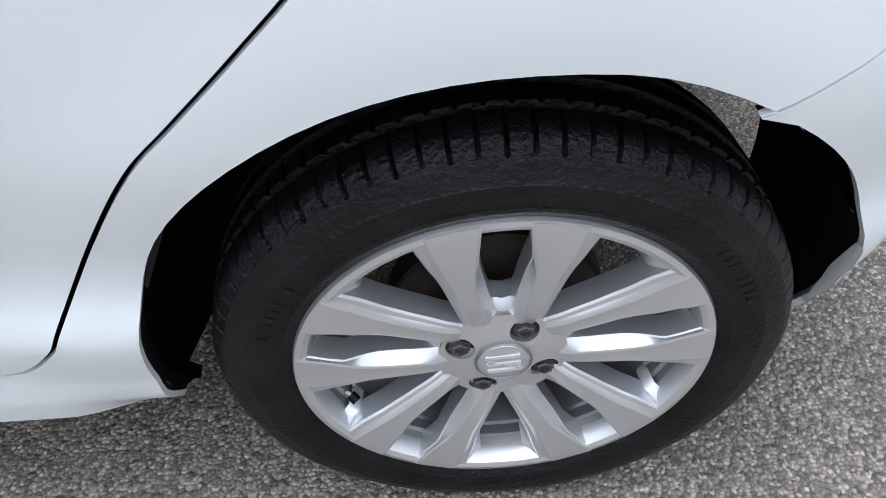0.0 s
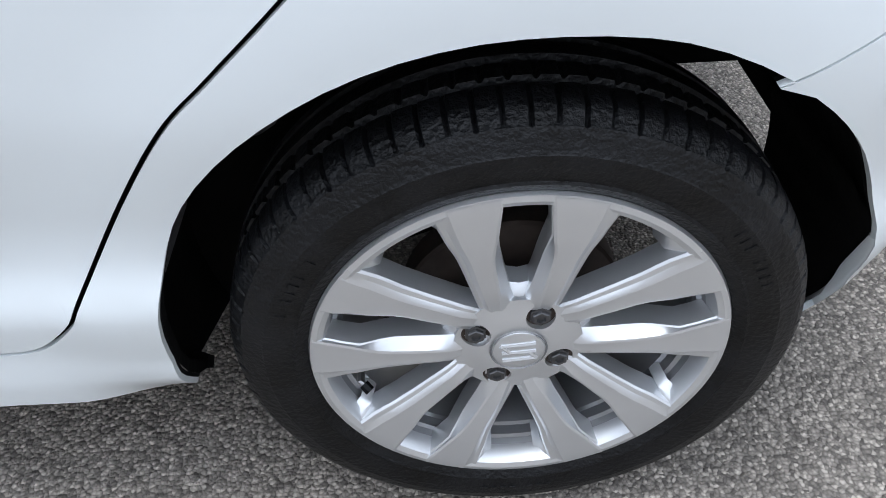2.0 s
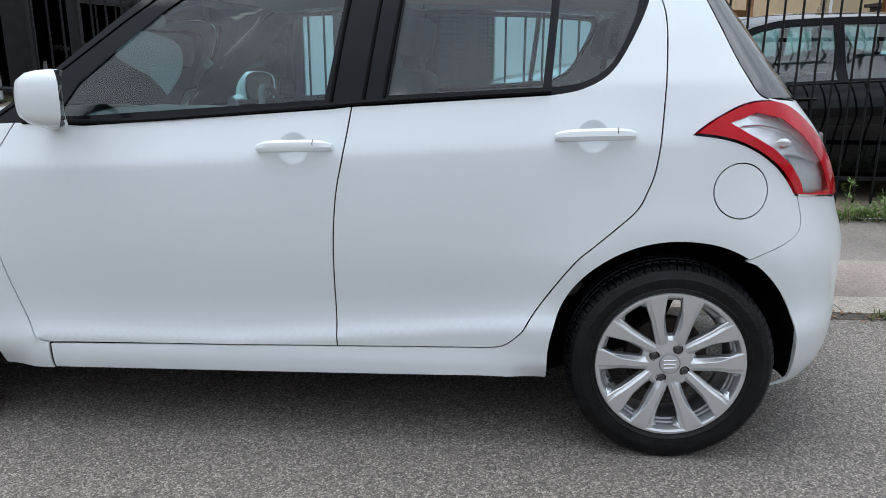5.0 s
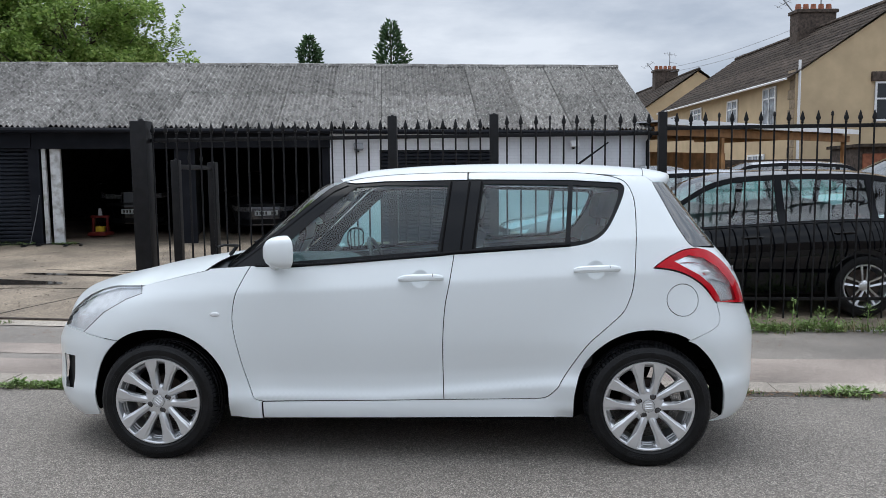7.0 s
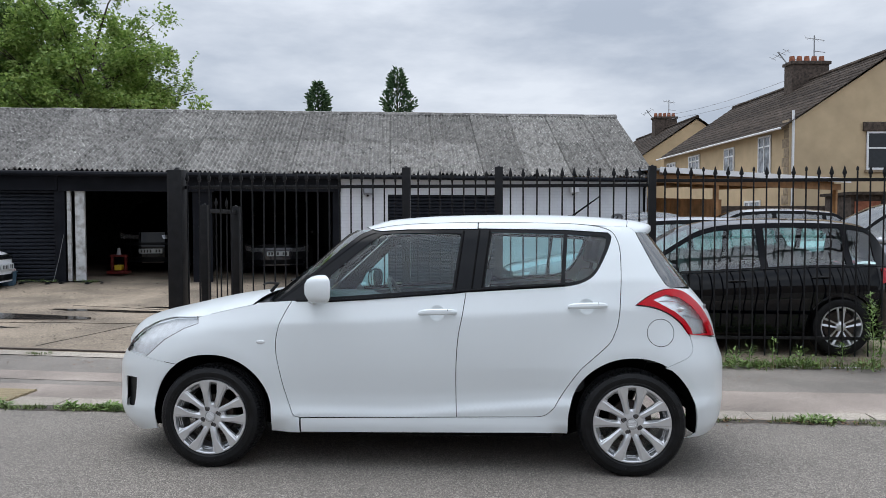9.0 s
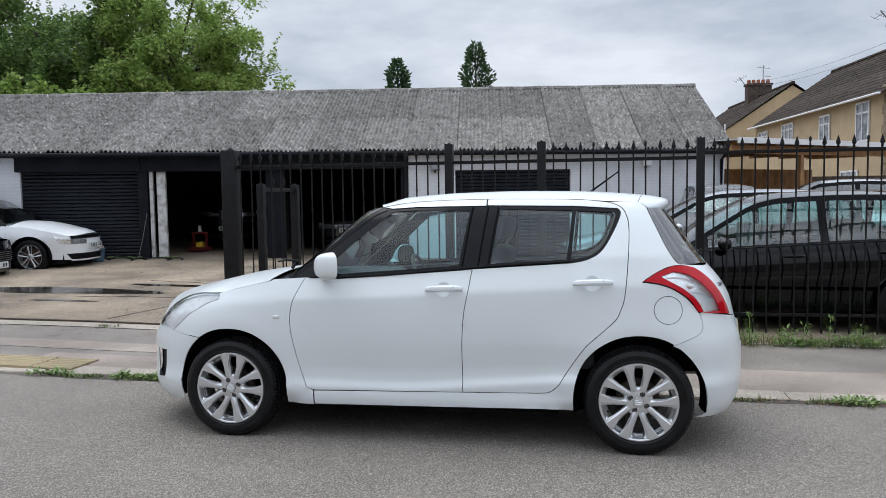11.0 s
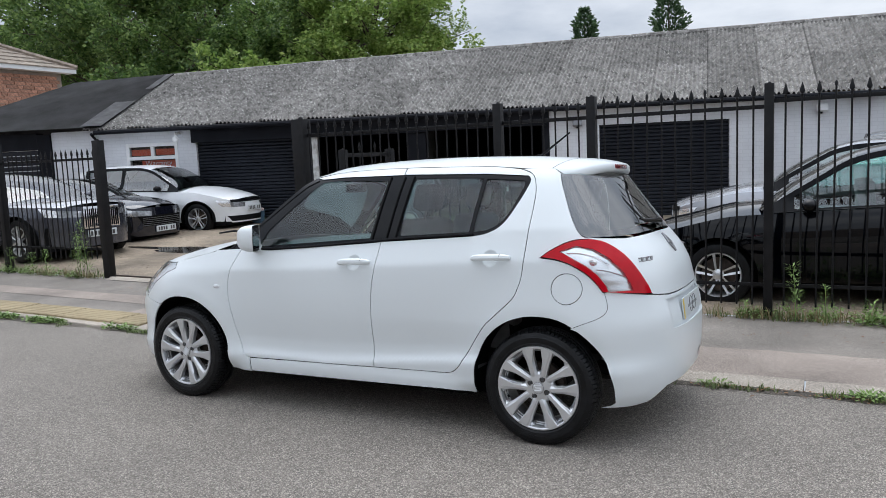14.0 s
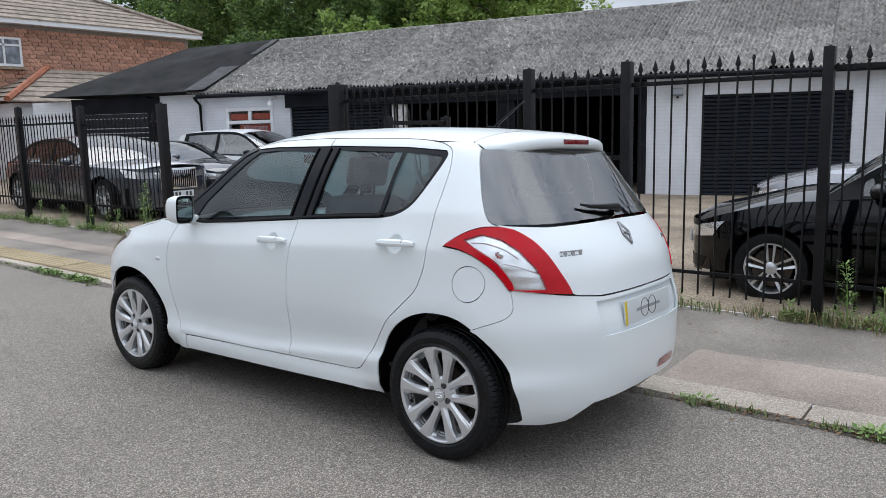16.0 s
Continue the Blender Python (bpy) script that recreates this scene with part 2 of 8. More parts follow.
def part(name, bm, material, parent=None, label="", smooth=True, sharp=35, m=None):
    finish(bm, smooth, sharp)
    me = bpy.data.meshes.new(name)
    bm.to_mesh(me)
    bm.free()
    if isinstance(material, str) and material in GLASS and parent and parent.name.startswith(("car", "headlamp", "tail_lamp")):
        ref = Vector((1.2, 0, 0.7)) if parent.name != "car" and parent.name.startswith("car") else Vector((-0.9, 0.82, 0.75))
        if sum(((p.center - ref).dot(p.normal) * p.area for p in me.polygons)) < 0:
            me.flip_normals()
    for k in (material if isinstance(material, (list, tuple)) else [material]):
        me.materials.append(M[k] if isinstance(k, str) else k)
    ob = new(name, me)
    if parent:
        ob.parent = parent
    if m is not None:
        ob.matrix_basis = m
    return tagged(ob, label)


def thing(name, label, category, group="", kind="", m=None):
    ob = new(name)
    ob.empty_display_size = 0.1
    if m is not None:
        ob.matrix_basis = m
    return tagged(ob, label, category, group, kind)


def box(bm, x0, x1, y0, y1, z0, z1, bevel=0.0, m=None):
    r = bmesh.ops.create_cube(bm, size=1)
    vs = r["verts"]
    for v in vs:
        v.co = Vector((x0 + (v.co.x + 0.5) * (x1 - x0), y0 + (v.co.y + 0.5) * (y1 - y0), z0 + (v.co.z + 0.5) * (z1 - z0)))
    if bevel > 0:
        es = list({e for v in vs for e in v.link_edges})
        r2 = bmesh.ops.bevel(bm, geom=es, offset=bevel, segments=2, affect="EDGES", profile=0.6)
        vs = list({v for f in r2["faces"] for v in f.verts})
    if m is not None:
        done = set()
        stack = list(vs)
        while stack:
            v = stack.pop()
            if v in done:
                continue
            done.add(v)
            stack += [e.other_vert(v) for e in v.link_edges]
        for v in done:
            v.co = m @ v.co
    return bm


def tube(bm, pts, rad, seg=8, cap=True):
    """A tube along pts; rad: one radius or one for each point."""
    pts = [Vector(p) for p in pts]
    rings = []
    up = Vector((0.03, 0.02, 1)).normalized()
    for i, p in enumerate(pts):
        d = (pts[min(i + 1, len(pts) - 1)] - pts[max(i - 1, 0)]).normalized()
        a = d.cross(up)
        if a.length < 0.05:
            a = d.cross(Vector((1, 0, 0)))
        a.normalize()
        b = d.cross(a)
        r = rad[i] if isinstance(rad, (list, tuple)) else rad
        rings.append([bm.verts.new(p + r * (math.cos(k * math.tau / seg) * a + math.sin(k * math.tau / seg) * b)) for k in range(seg)])
    for r0, r1 in zip(rings, rings[1:]):
        for k in range(seg):
            bm.faces.new((r0[k], r0[(k + 1) % seg], r1[(k + 1) % seg], r1[k]))
    if cap:
        bm.faces.new(rings[0][::-1])
        bm.faces.new(rings[-1])
    return bm


def lathe(bm, prof, seg, m=None, wob=None):
    """Turns prof, a list of (radius, y), round the y axis."""
    rings = []
    for k in range(seg):
        a = k * math.tau / seg
        ring = []
        for i, (r, y) in enumerate(prof):
            if wob:
                r = wob(i, k, r)
            p = Vector((r * math.sin(a), y, r * math.cos(a)))
            ring.append(bm.verts.new(m @ p if m is not None else p))
        rings.append(ring)
    for k in range(seg):
        r0, r1 = rings[k], rings[(k + 1) % seg]
        for i in range(len(prof) - 1):
            bm.faces.new((r0[i], r0[i + 1], r1[i + 1], r1[i]))
    return bm


def pl(tab, x):
    """Smooth curve through (x, value) points."""
    if x <= tab[0][0]:
        return tab[0][1]
    if x >= tab[-1][0]:
        return tab[-1][1]
    for i in range(len(tab) - 1):
        if x <= tab[i + 1][0]:
            x0, y0 = tab[i]
            x1, y1 = tab[i + 1]
            h = x1 - x0
            d = (y1 - y0) / h
            dl = (y0 - tab[i - 1][1]) / (x0 - tab[i - 1][0]) if i > 0 else d
            dr = (tab[i + 2][1] - y1) / (tab[i + 2][0] - x1) if i + 2 < len(tab) else d
            m0 = 0 if dl * d <= 0 else 2 * dl * d / (dl + d)
            m1 = 0 if dr * d <= 0 else 2 * dr * d / (dr + d)
            if i == 0:
                m0 = d
            if i + 2 == len(tab):
                m1 = d
            t = (x - x0) / h
            return (2 * t ** 3 - 3 * t ** 2 + 1) * y0 + (t ** 3 - 2 * t * t + t) * h * m0 + (3 * t * t - 2 * t ** 3) * y1 + (t ** 3 - t * t) * h * m1


def curve(pts, n=6):
    """Open smooth polyline through pts (Catmull-Rom)."""
    out = []
    for i in range(len(pts) - 1):
        p0, p1, p2, p3 = pts[max(i - 1, 0)], pts[i], pts[i + 1], pts[min(i + 2, len(pts) - 1)]
        for k in range(n):
            t = k / n
            out.append(tuple(0.5 * (2 * b + (c - a) * t + (2 * a - 5 * b + 4 * c - d) * t * t + (3 * b - a - 3 * c + d) * t ** 3) for a, b, c, d in zip(p0, p1, p2, p3)))
    out.append(tuple(pts[-1]))
    return out


def arc(cx, cz, r, a0, a1, n=16):
    return [(cx + r * math.cos(radians(a0 + (a1 - a0) * i / n)), cz + r * math.sin(radians(a0 + (a1 - a0) * i / n))) for i in range(n + 1)]


def tidy(poly, gap=1e-4):
    out = []
    for p in poly:
        if not out or (abs(p[0] - out[-1][0]) + abs(p[1] - out[-1][1])) > gap:
            out.append((p[0], p[1]))
    if abs(out[0][0] - out[-1][0]) + abs(out[0][1] - out[-1][1]) < gap:
        out.pop()
    return out


def inset(poly, g):
    poly = tidy(poly)
    n = len(poly)
    area = sum(poly[i][0] * poly[(i + 1) % n][1] - poly[(i + 1) % n][0] * poly[i][1] for i in range(n))
    s = 1 if area > 0 else -1
    out = []
    for i in range(n):
        (ax, ay), (bx, by), (cx, cy) = poly[i - 1], poly[i], poly[(i + 1) % n]
        u, v = Vector((bx - ax, by - ay)).normalized(), Vector((cx - bx, cy - by)).normalized()
        nn = Vector((-(u.y + v.y), u.x + v.x))
        k = nn.length
        nn = Vector((-u.y, u.x)) if k < 0.3 else nn / k / max(0.5, k / 2)
        out.append((bx + s * g * nn.x, by + s * g * nn.y))
    return out


from mathutils.geometry import delaunay_2d_cdt


def within(pts, poly):
    p = np.array(poly)
    q = np.roll(p, -1, 0)
    x, y = pts[:, 0:1], pts[:, 1:2]
    cross = ((p[:, 1] > y) != (q[:, 1] > y)) & (x < (q[:, 0] - p[:, 0]) * (y - p[:, 1]) / np.where(q[:, 1] == p[:, 1], 1e-12, q[:, 1] - p[:, 1]) + p[:, 0])
    return cross.sum(1) % 2 == 1


def sheet(poly, fn, step=0.035, depth=0.0, inward=(0, 1, 0), holes=(), bm=None, ustep=None, lip=0.0):
    """A curved panel: the outline poly in a panel's own plane, filled with small triangles and laid on the surface fn(u, v); depth: its turned-in edge."""
    bm = bm or bmesh.new()
    loops = [tidy(poly)] + [tidy(h) for h in holes]
    us, vs = ustep or step, step
    pts, edges, faces = [], [], []
    for lp in loops:
        b = len(pts)
        dense = []
        for i, p in enumerate(lp):
            q = lp[(i + 1) % len(lp)]
            k = max(1, int(math.ceil(max(abs(q[0] - p[0]) / us, abs(q[1] - p[1]) / vs))))
            dense += [(p[0] + (q[0] - p[0]) * j / k, p[1] + (q[1] - p[1]) * j / k) for j in range(k)]
        pts += dense
        edges += [(b + i, b + (i + 1) % len(dense)) for i in range(len(dense))]
        faces.append(list(range(b, b + len(dense))))
    arr = np.array(loops[0])
    lo, hi = arr.min(0), arr.max(0)
    bd = np.array(pts)
    i = 0
    y = lo[1] + vs * 0.5
    sc = np.array((us, vs))
    while y < hi[1]:
        x = lo[0] + us * (0.5 if i % 2 else 0.25)
        while x < hi[0]:
            if (((bd - (x, y)) / sc) ** 2).sum(1).min() > 0.3:
                pts.append((x, y))
            x += us
        y += vs
        i += 1
    r = delaunay_2d_cdt([Vector(p) for p in pts], edges, [], 0, 1e-6)
    vs2, tris = r[0], r[2]
    xy = np.array([(p.x, p.y) for p in vs2])
    cen = xy[np.array(tris)].mean(1)
    keep = within(cen, loops[0])
    for h in loops[1:]:
        keep &= ~within(cen, h)
    vv = {}
    for t, ok in zip(tris, keep):
        if not ok:
            continue
        vt = []
        for k in t:
            if k not in vv:
                vv[k] = bm.verts.new(fn(vs2[k].x, vs2[k].y))
            vt.append(vv[k])
        bm.faces.new(vt)
    if depth:
        mine = set(vv.values())
        be = [e for e in bm.edges if len(e.link_faces) == 1 and e.verts[0] in mine and e.verts[1] in mine]
        inn = Vector(inward)
        down = {}
        for e in be:
            q = []
            for v in e.verts:
                if v not in down:
                    down[v] = bm.verts.new(v.co + inn * depth)
                q.append(down[v])
            bm.faces.new((e.verts[0], e.verts[1], q[1], q[0]))
    return bm


def sstep(a, b, x):
    t = min(1.0, max(0.0, (x - a) / (b - a)))
    return t * t * (3 - 2 * t)


# ---- ground: road with camber, gutter, kerb, pavement, yard ----
KERB_Y = 1.52


def rise(x):
    return -0.013 * (x + 1.0) if x < -1.0 else -0.004 * (x + 1.0)


def road_z(x, y):
    c = -0.040 * y if y > -2.0 else 0.08 - 0.012 * (y + 2.0) * -1 * 0 + 0.006 * min(-(y + 2.0), 3.0)
    far = min(1.0, max(0.0, (abs(x) - 3) / 6))
    return c + far * rise(x) * 0.6


def walk_z(x, y):
    far = min(1.0, max(0.0, (abs(x) - 2) / 4))
    return -0.075 + 0.014 * (y - KERB_Y) + far * rise(x) * 0.8


def yard_z(x, y):
    back = 0.03 - 0.027 * (max(x, -16.0) + 3.3) if x < -3.3 else 0.03 - 0.004 * (min(x, 12) + 3.3)
    t = min(1.0, max(0.0, (y - 3.7) / 7.0))
    return walk_z(max(-20.0, min(x, 20.0)), 3.66) * (1 - t) + back * t + 0.004


def strip(name, xs, ys, zf, material, label, cat, kind="structure"):
    bm = bmesh.new()
    g = [[bm.verts.new((x, y, zf(x, y))) for y in ys] for x in xs]
    for i in range(len(xs) - 1):
        for j in range(len(ys) - 1):
            bm.faces.new((g[i][j], g[i + 1][j], g[i + 1][j + 1], g[i][j + 1]))
    ob = part(name, bm, material, None, label)
    tagged(ob, label, cat, "", kind)
    return ob


def span(a, b, n):
    return [a + (b - a) * i / n for i in range(n + 1)]


XS = [-900, -60, *span(-24, 24, 96), 60, 900]
strip("road", XS, [-900, -40, -9, *span(-5, KERB_Y - 0.02, 40)], road_z, "asphalt", "worn grey asphalt road with coarse stone aggregate", "road")
strip("gutter_silt", span(-24, 24, 192), span(KERB_Y - 0.17, KERB_Y + 0.005, 8), lambda x, y: road_z(x, y) - 0.010 + 0.026 * (y - KERB_Y + 0.17) / 0.17 * (0.9 + 0.9 * noise.noise((x * 2.2, 3, 0)) + 0.4 * noise.noise((x * 9, y * 9, 0))), "mud", "dark silt and grit lying along the kerb", "silt", "stuff")
strip("pavement", XS, [KERB_Y + 0.30, KERB_Y + 0.6, 2.4, 2.8, 3.2, 3.62], walk_z, "tarmac", "grey tarmac pavement, worn and patched", "pavement")
strip("ground", [-900, -60, *span(-30, 30, 60), 60, 900], [3.62, *span(4.0, 20, 24), 60, 900], yard_z, "yard", "stained buff concrete yard with damp cracks", "ground")


# ---- kerb stones, patches, tactile paving, weeds ----
def kerb_stone(x0, x1, tilt):
    bm = bmesh.new()
    xs = span(x0 + 0.006, x1 - 0.006, 3)
    prof = [(KERB_Y, -0.16), (KERB_Y + 0.006, -0.018), (KERB_Y + 0.022, -0.002), (KERB_Y + 0.30, 0.0), (KERB_Y + 0.304, -0.1)]
    rows = []
    for x in xs:
        zb = walk_z(x, KERB_Y + 0.3) + 0.006 + tilt
        rows.append([bm.verts.new((x, y + 0.003 * math.sin(x * 9), zb + z - 0.010 * (1 if i == 1 else 0) - 0.006 * (KERB_Y + 0.3 - y))) for i, (y, z) in enumerate(prof)])
    for a, b in zip(rows, rows[1:]):
        for i in range(4):
            bm.faces.new((a[i], b[i], b[i + 1], a[i + 1]))
    bm.faces.new(rows[0]), bm.faces.new(rows[-1][::-1])
    return bm


kerb = thing("kerb", "pale worn concrete kerb stones along the road", "kerb", "", "structure")
x = 1.17 - 0.915 * 20
for i in range(44):
    part("kerb_stone", kerb_stone(x, x + 0.915, random.uniform(-0.004, 0.004)), "kerb", kerb, sharp=25)
    x += 0.915
rp = strip("repair_patch", span(0.3, 24, 240), [KERB_Y + 0.304, 2.0, 2.3, 2.52], lambda x, y: walk_z(x, y) + 0.004 + (0.0 if y < 2.5 else -0.003), "patch", "pale buff repair strip in the pavement", "repair patch")
for v in rp.data.vertices:
    if v.co.y > 2.4:
        v.co.y += 0.07 * noise.noise((v.co.x * 0.9, 0, 1)) + 0.02 * noise.noise((v.co.x * 5, 0, 4))
strip("repair_patch", span(-5.4, -2.2, 10), [KERB_Y + 0.304, 2.0, 2.28], lambda x, y: walk_z(x, y) + 0.004, "patch", "pale buff repair strip in the pavement", "repair patch")
strip("repair_patch", span(-24, -4.0, 40), [2.45, 2.62, 2.80], lambda x, y: walk_z(x, y) + 0.004, "patch", "pale trench repair along the pavement", "repair patch")
strip("threshold", span(-7.5, -4.2, 16), [3.50, 3.56, 3.62, 3.68, 3.74], lambda x, y: walk_z(x, 3.62) + 0.006 + 0.022 * max(0, 1 - abs(y - 3.62) / 0.1), "kerb", "low concrete threshold across the yard entrance", "threshold")
bm = bmesh.new()
tube(bm, [(x, 3.68 + 0.006 * math.sin(x * 2), walk_z(x, 3.66) + 0.034) for x in span(-7.5, -4.2, 12)], 0.012, 6)
tagged(part("gate_rail", bm, "iron"), "rusty steel rail across the yard entrance", "rail")
# ribbed blister paving by the dropped kerb
tac = thing("tactile_paving", "buff ribbed tactile paving slabs behind the kerb", "paving", "", "structure")
for i in range(16):
    x0 = -4.75 - 0.405 * (i + 1)
    y0 = KERB_Y + 0.12
    bm = bmesh.new()
    dz = random.uniform(-0.003, 0.003)
    zs = [walk_z(x0, y0 + 0.2) + 0.020 + dz, walk_z(x0 + 0.4, y0 + 0.2) + 0.020 + dz]
    prof = [(0, -0.03), (0.004, 0.0)]
    for k in range(6):
        c = 0.034 + k * 0.066
        prof += [(c - 0.02, 0.0), (c - 0.013, 0.006), (c + 0.013, 0.006), (c + 0.02, 0.0)]
    prof += [(0.394, 0.0), (0.398, -0.03)]
    a = [bm.verts.new((x0 + 0.003, y0 + y, zs[0] + z)) for y, z in prof]
    b = [bm.verts.new((x0 + 0.400, y0 + y, zs[1] + z)) for y, z in prof]
    for k in range(len(prof) - 1):
        bm.faces.new((a[k], b[k], b[k + 1], a[k + 1]))
    bm.faces.new(a), bm.faces.new(b[::-1])
    part("slab", bm, "tactile", tac, sharp=20)
M["grass"] = mat("grass_blade", (0.17, 0.22, 0.07), 0.6, var=0.3, scale=4, col2=(0.085, 0.125, 0.04))
M["dry_grass"] = mat("dry_grass", (0.30, 0.24, 0.12), 0.8, var=0.25, scale=6)
M["weed"] = mat("weed_leaf", (0.21, 0.31, 0.085), 0.55, var=0.3, scale=12, col2=(0.10, 0.17, 0.045))
M["dead_leaf"] = mat("dead_leaf", (0.24, 0.13, 0.06), 0.8, var=0.3, scale=20)


def blades(bm, x, y, z, n, h, spread, lean=0.5):
    for _ in range(n):
        a, r = random.uniform(0, math.tau), spread * math.sqrt(random.random())
        px, py = x + r * math.cos(a), y + r * math.sin(a) * 0.6
        d = random.uniform(0, math.tau)
        hh, l = h * random.uniform(0.4, 1.15), random.uniform(0.1, lean) * h
        w = random.uniform(0.002, 0.0045)
        s, c = math.sin(d), math.cos(d)
        v = [bm.verts.new((px - w * s, py + w * c, z)), bm.verts.new((px + w * s, py - w * c, z)),
             bm.verts.new((px + l * 0.4 * c + w * 0.8 * s, py + l * 0.4 * s - w * 0.8 * c, z + hh * 0.6)), bm.verts.new((px + l * 0.4 * c - w * 0.8 * s, py + l * 0.4 * s + w * 0.8 * c, z + hh * 0.6)),
             bm.verts.new((px + l * c, py + l * s, z + hh))]
        bm.faces.new((v[0], v[1], v[2], v[3])), bm.faces.new((v[3], v[2], v[4]))


def leaflet(bm, p, d, up, ln, w):
    """One pointed leaf with a fold down the middle."""
    d, p = Vector(d).normalized(), Vector(p)
    s = d.cross(Vector(up)).normalized() * w
    n = s.cross(d).normalized() * w * 0.25
    v = [bm.verts.new(q) for q in (p, p + d * ln * 0.45 + s + n, p + d * ln, p + d * ln * 0.45 - s + n, p + d * ln * 0.5)]
    bm.faces.new((v[0], v[4], v[1])), bm.faces.new((v[1], v[4], v[2])), bm.faces.new((v[0], v[3], v[4])), bm.faces.new((v[3], v[2], v[4]))


random.seed(5)
bm = bmesh.new()
for x0, x1, dens in ((0.60, 1.02, 34), (1.26, 1.66, 30), (1.85, 2.9, 26), (3.1, 8, 12), (-4.7, -3.0, 44), (-9.5, -5.2, 6), (0.2, 0.6, 3)):
    for _ in range(int((x1 - x0) * dens * 2)):
        x = random.uniform(x0, x1)
        y = KERB_Y - 0.025 - abs(random.gauss(0, 0.05))
        blades(bm, x, y, road_z(x, y) + 0.006, random.randint(3, 10), random.uniform(0.018, 0.052), 0.04, 1.2)
tagged(part("gutter_grass", bm, "grass", smooth=False), "short green grass growing along the kerb", "grass", "", "stuff")
bm = bmesh.new()
for x0, x1, n in ((0.55, 8.0, 330), (-18, -7.62, 380), (-5.8, -5.55, 30), (-0.8, 0.5, 40)):
    for _ in range(n):
        x = random.uniform(x0, x1)
        if noise.noise((x * 1.6, 2.0, 0.0)) < -0.16:
            continue
        y = 3.60 + random.gauss(0, 0.06) if x0 != -5.8 else 3.55 + random.gauss(0, 0.02)
        blades(bm, x, y, walk_z(x, 3.6) - 0.003, random.randint(5, 12), random.uniform(0.04, 0.13) * (0.4 if x0 == -5.8 else 1), 0.06, 0.8)
tagged(part("fence_grass", bm, "grass", smooth=False), "rough grass along the foot of the fence", "grass", "", "stuff")
bm = bmesh.new()
for _ in range(260):
    x = random.choice((random.uniform(0.5, 1.6), random.uniform(1.0, 5), random.uniform(-9, -7.7), random.uniform(-0.6, 1.5)))
    blades(bm, x, 3.58 + random.gauss(0, 0.05), walk_z(x, 3.6), random.randint(2, 5), random.uniform(0.05, 0.16), 0.04, 1.0)
tagged(part("dry_stalks", bm, "dry_grass", smooth=False), "dry straw-coloured grass stalks by the fence", "grass", "", "stuff")
bm = bmesh.new()
for _ in range(800):
    k = random.random()
    if k < 0.6:
        x, y = random.uniform(0.5, 5), KERB_Y - abs(random.gauss(0.03, 0.06))
        z = road_z(x, y) + 0.012
    else:
        x, y = random.uniform(-8, 6), random.uniform(2.9, 3.55)
        z = walk_z(x, y) + 0.004
    a = random.uniform(0, math.tau)
    leaflet(bm, (x, y, z), (math.cos(a), math.sin(a), random.uniform(-0.05, 0.15)), (0, 0, 1), random.uniform(0.015, 0.045), random.uniform(0.005, 0.011))
tagged(part("fallen_leaves", bm, "dead_leaf", smooth=False), "brown fallen leaves in the gutter", "leaves", "", "stuff")


def weed(x, y, h, n_leaf, bushy=0.05):
    w = thing("weed", "tall green weed growing at the fence", "weed", "weeds along the fence")
    z = walk_z(x, y)
    bend = Vector((random.uniform(-0.1, 0.1), random.uniform(-0.05, 0.05), 0)) * h
    bm = bmesh.new()
    pts = [Vector((x, y, z)) + bend * t * t + Vector((0, 0, h * t)) for t in span(0, 1, 8)]
    tube(bm, pts, [0.006 * (1 - 0.7 * i / 8) for i in range(9)], 5)
    part("stem", bm, "weed", w)
    bm = bmesh.new()
    for i in range(n_leaf):
        t = random.uniform(0.08, 1.0)
        p = Vector((x, y, z)) + bend * t * t + Vector((0, 0, h * t))
        a = random.uniform(0, math.tau)
        r = bushy * (1.15 - 0.75 * t) * random.uniform(0.3, 1.2)
        d = Vector((math.cos(a), math.sin(a), random.uniform(0.1, 1.1)))
        q = p + d.normalized() * r
        leaflet(bm, q, d + Vector((0, 0, random.uniform(-0.6, 0.3))), (0.1, 0.2, 1), random.uniform(0.025, 0.06), random.uniform(0.005, 0.011))
    tagged(part("leaves", bm, "weed", w, smooth=False), kind="stuff")


for x, y, h, n, b in ((1.03, 3.52, 0.48, 150, 0.085), (1.26, 3.55, 0.30, 60, 0.06), (1.75, 3.55, 0.22, 60, 0.09), (1.62, 3.58, 0.16, 70, 0.12), (1.98, 3.56, 0.30, 50, 0.05), (2.25, 3.55, 0.18, 70, 0.12), (2.93, 3.5, 0.74, 280, 0.10), (3.0, 3.52, 0.32, 100, 0.13), (2.65, 3.55, 0.25, 60, 0.08), (3.3, 3.55, 0.22, 70, 0.1), (0.62, 3.6, 0.14, 40, 0.06),
                      (-7.95, 3.60, 0.75, 170, 0.10), (-8.05, 3.57, 0.62, 150, 0.10), (-8.15, 3.6, 0.55, 120, 0.11), (-8.8, 3.58, 0.34, 80, 0.09), (-9.1, 3.58, 0.30, 70, 0.10), (-9.6, 3.58, 0.38, 80, 0.09), (-10.4, 3.58, 0.30, 70, 0.1), (-11.2, 3.58, 0.34, 70, 0.1)):
    weed(x, y, h, n, b)


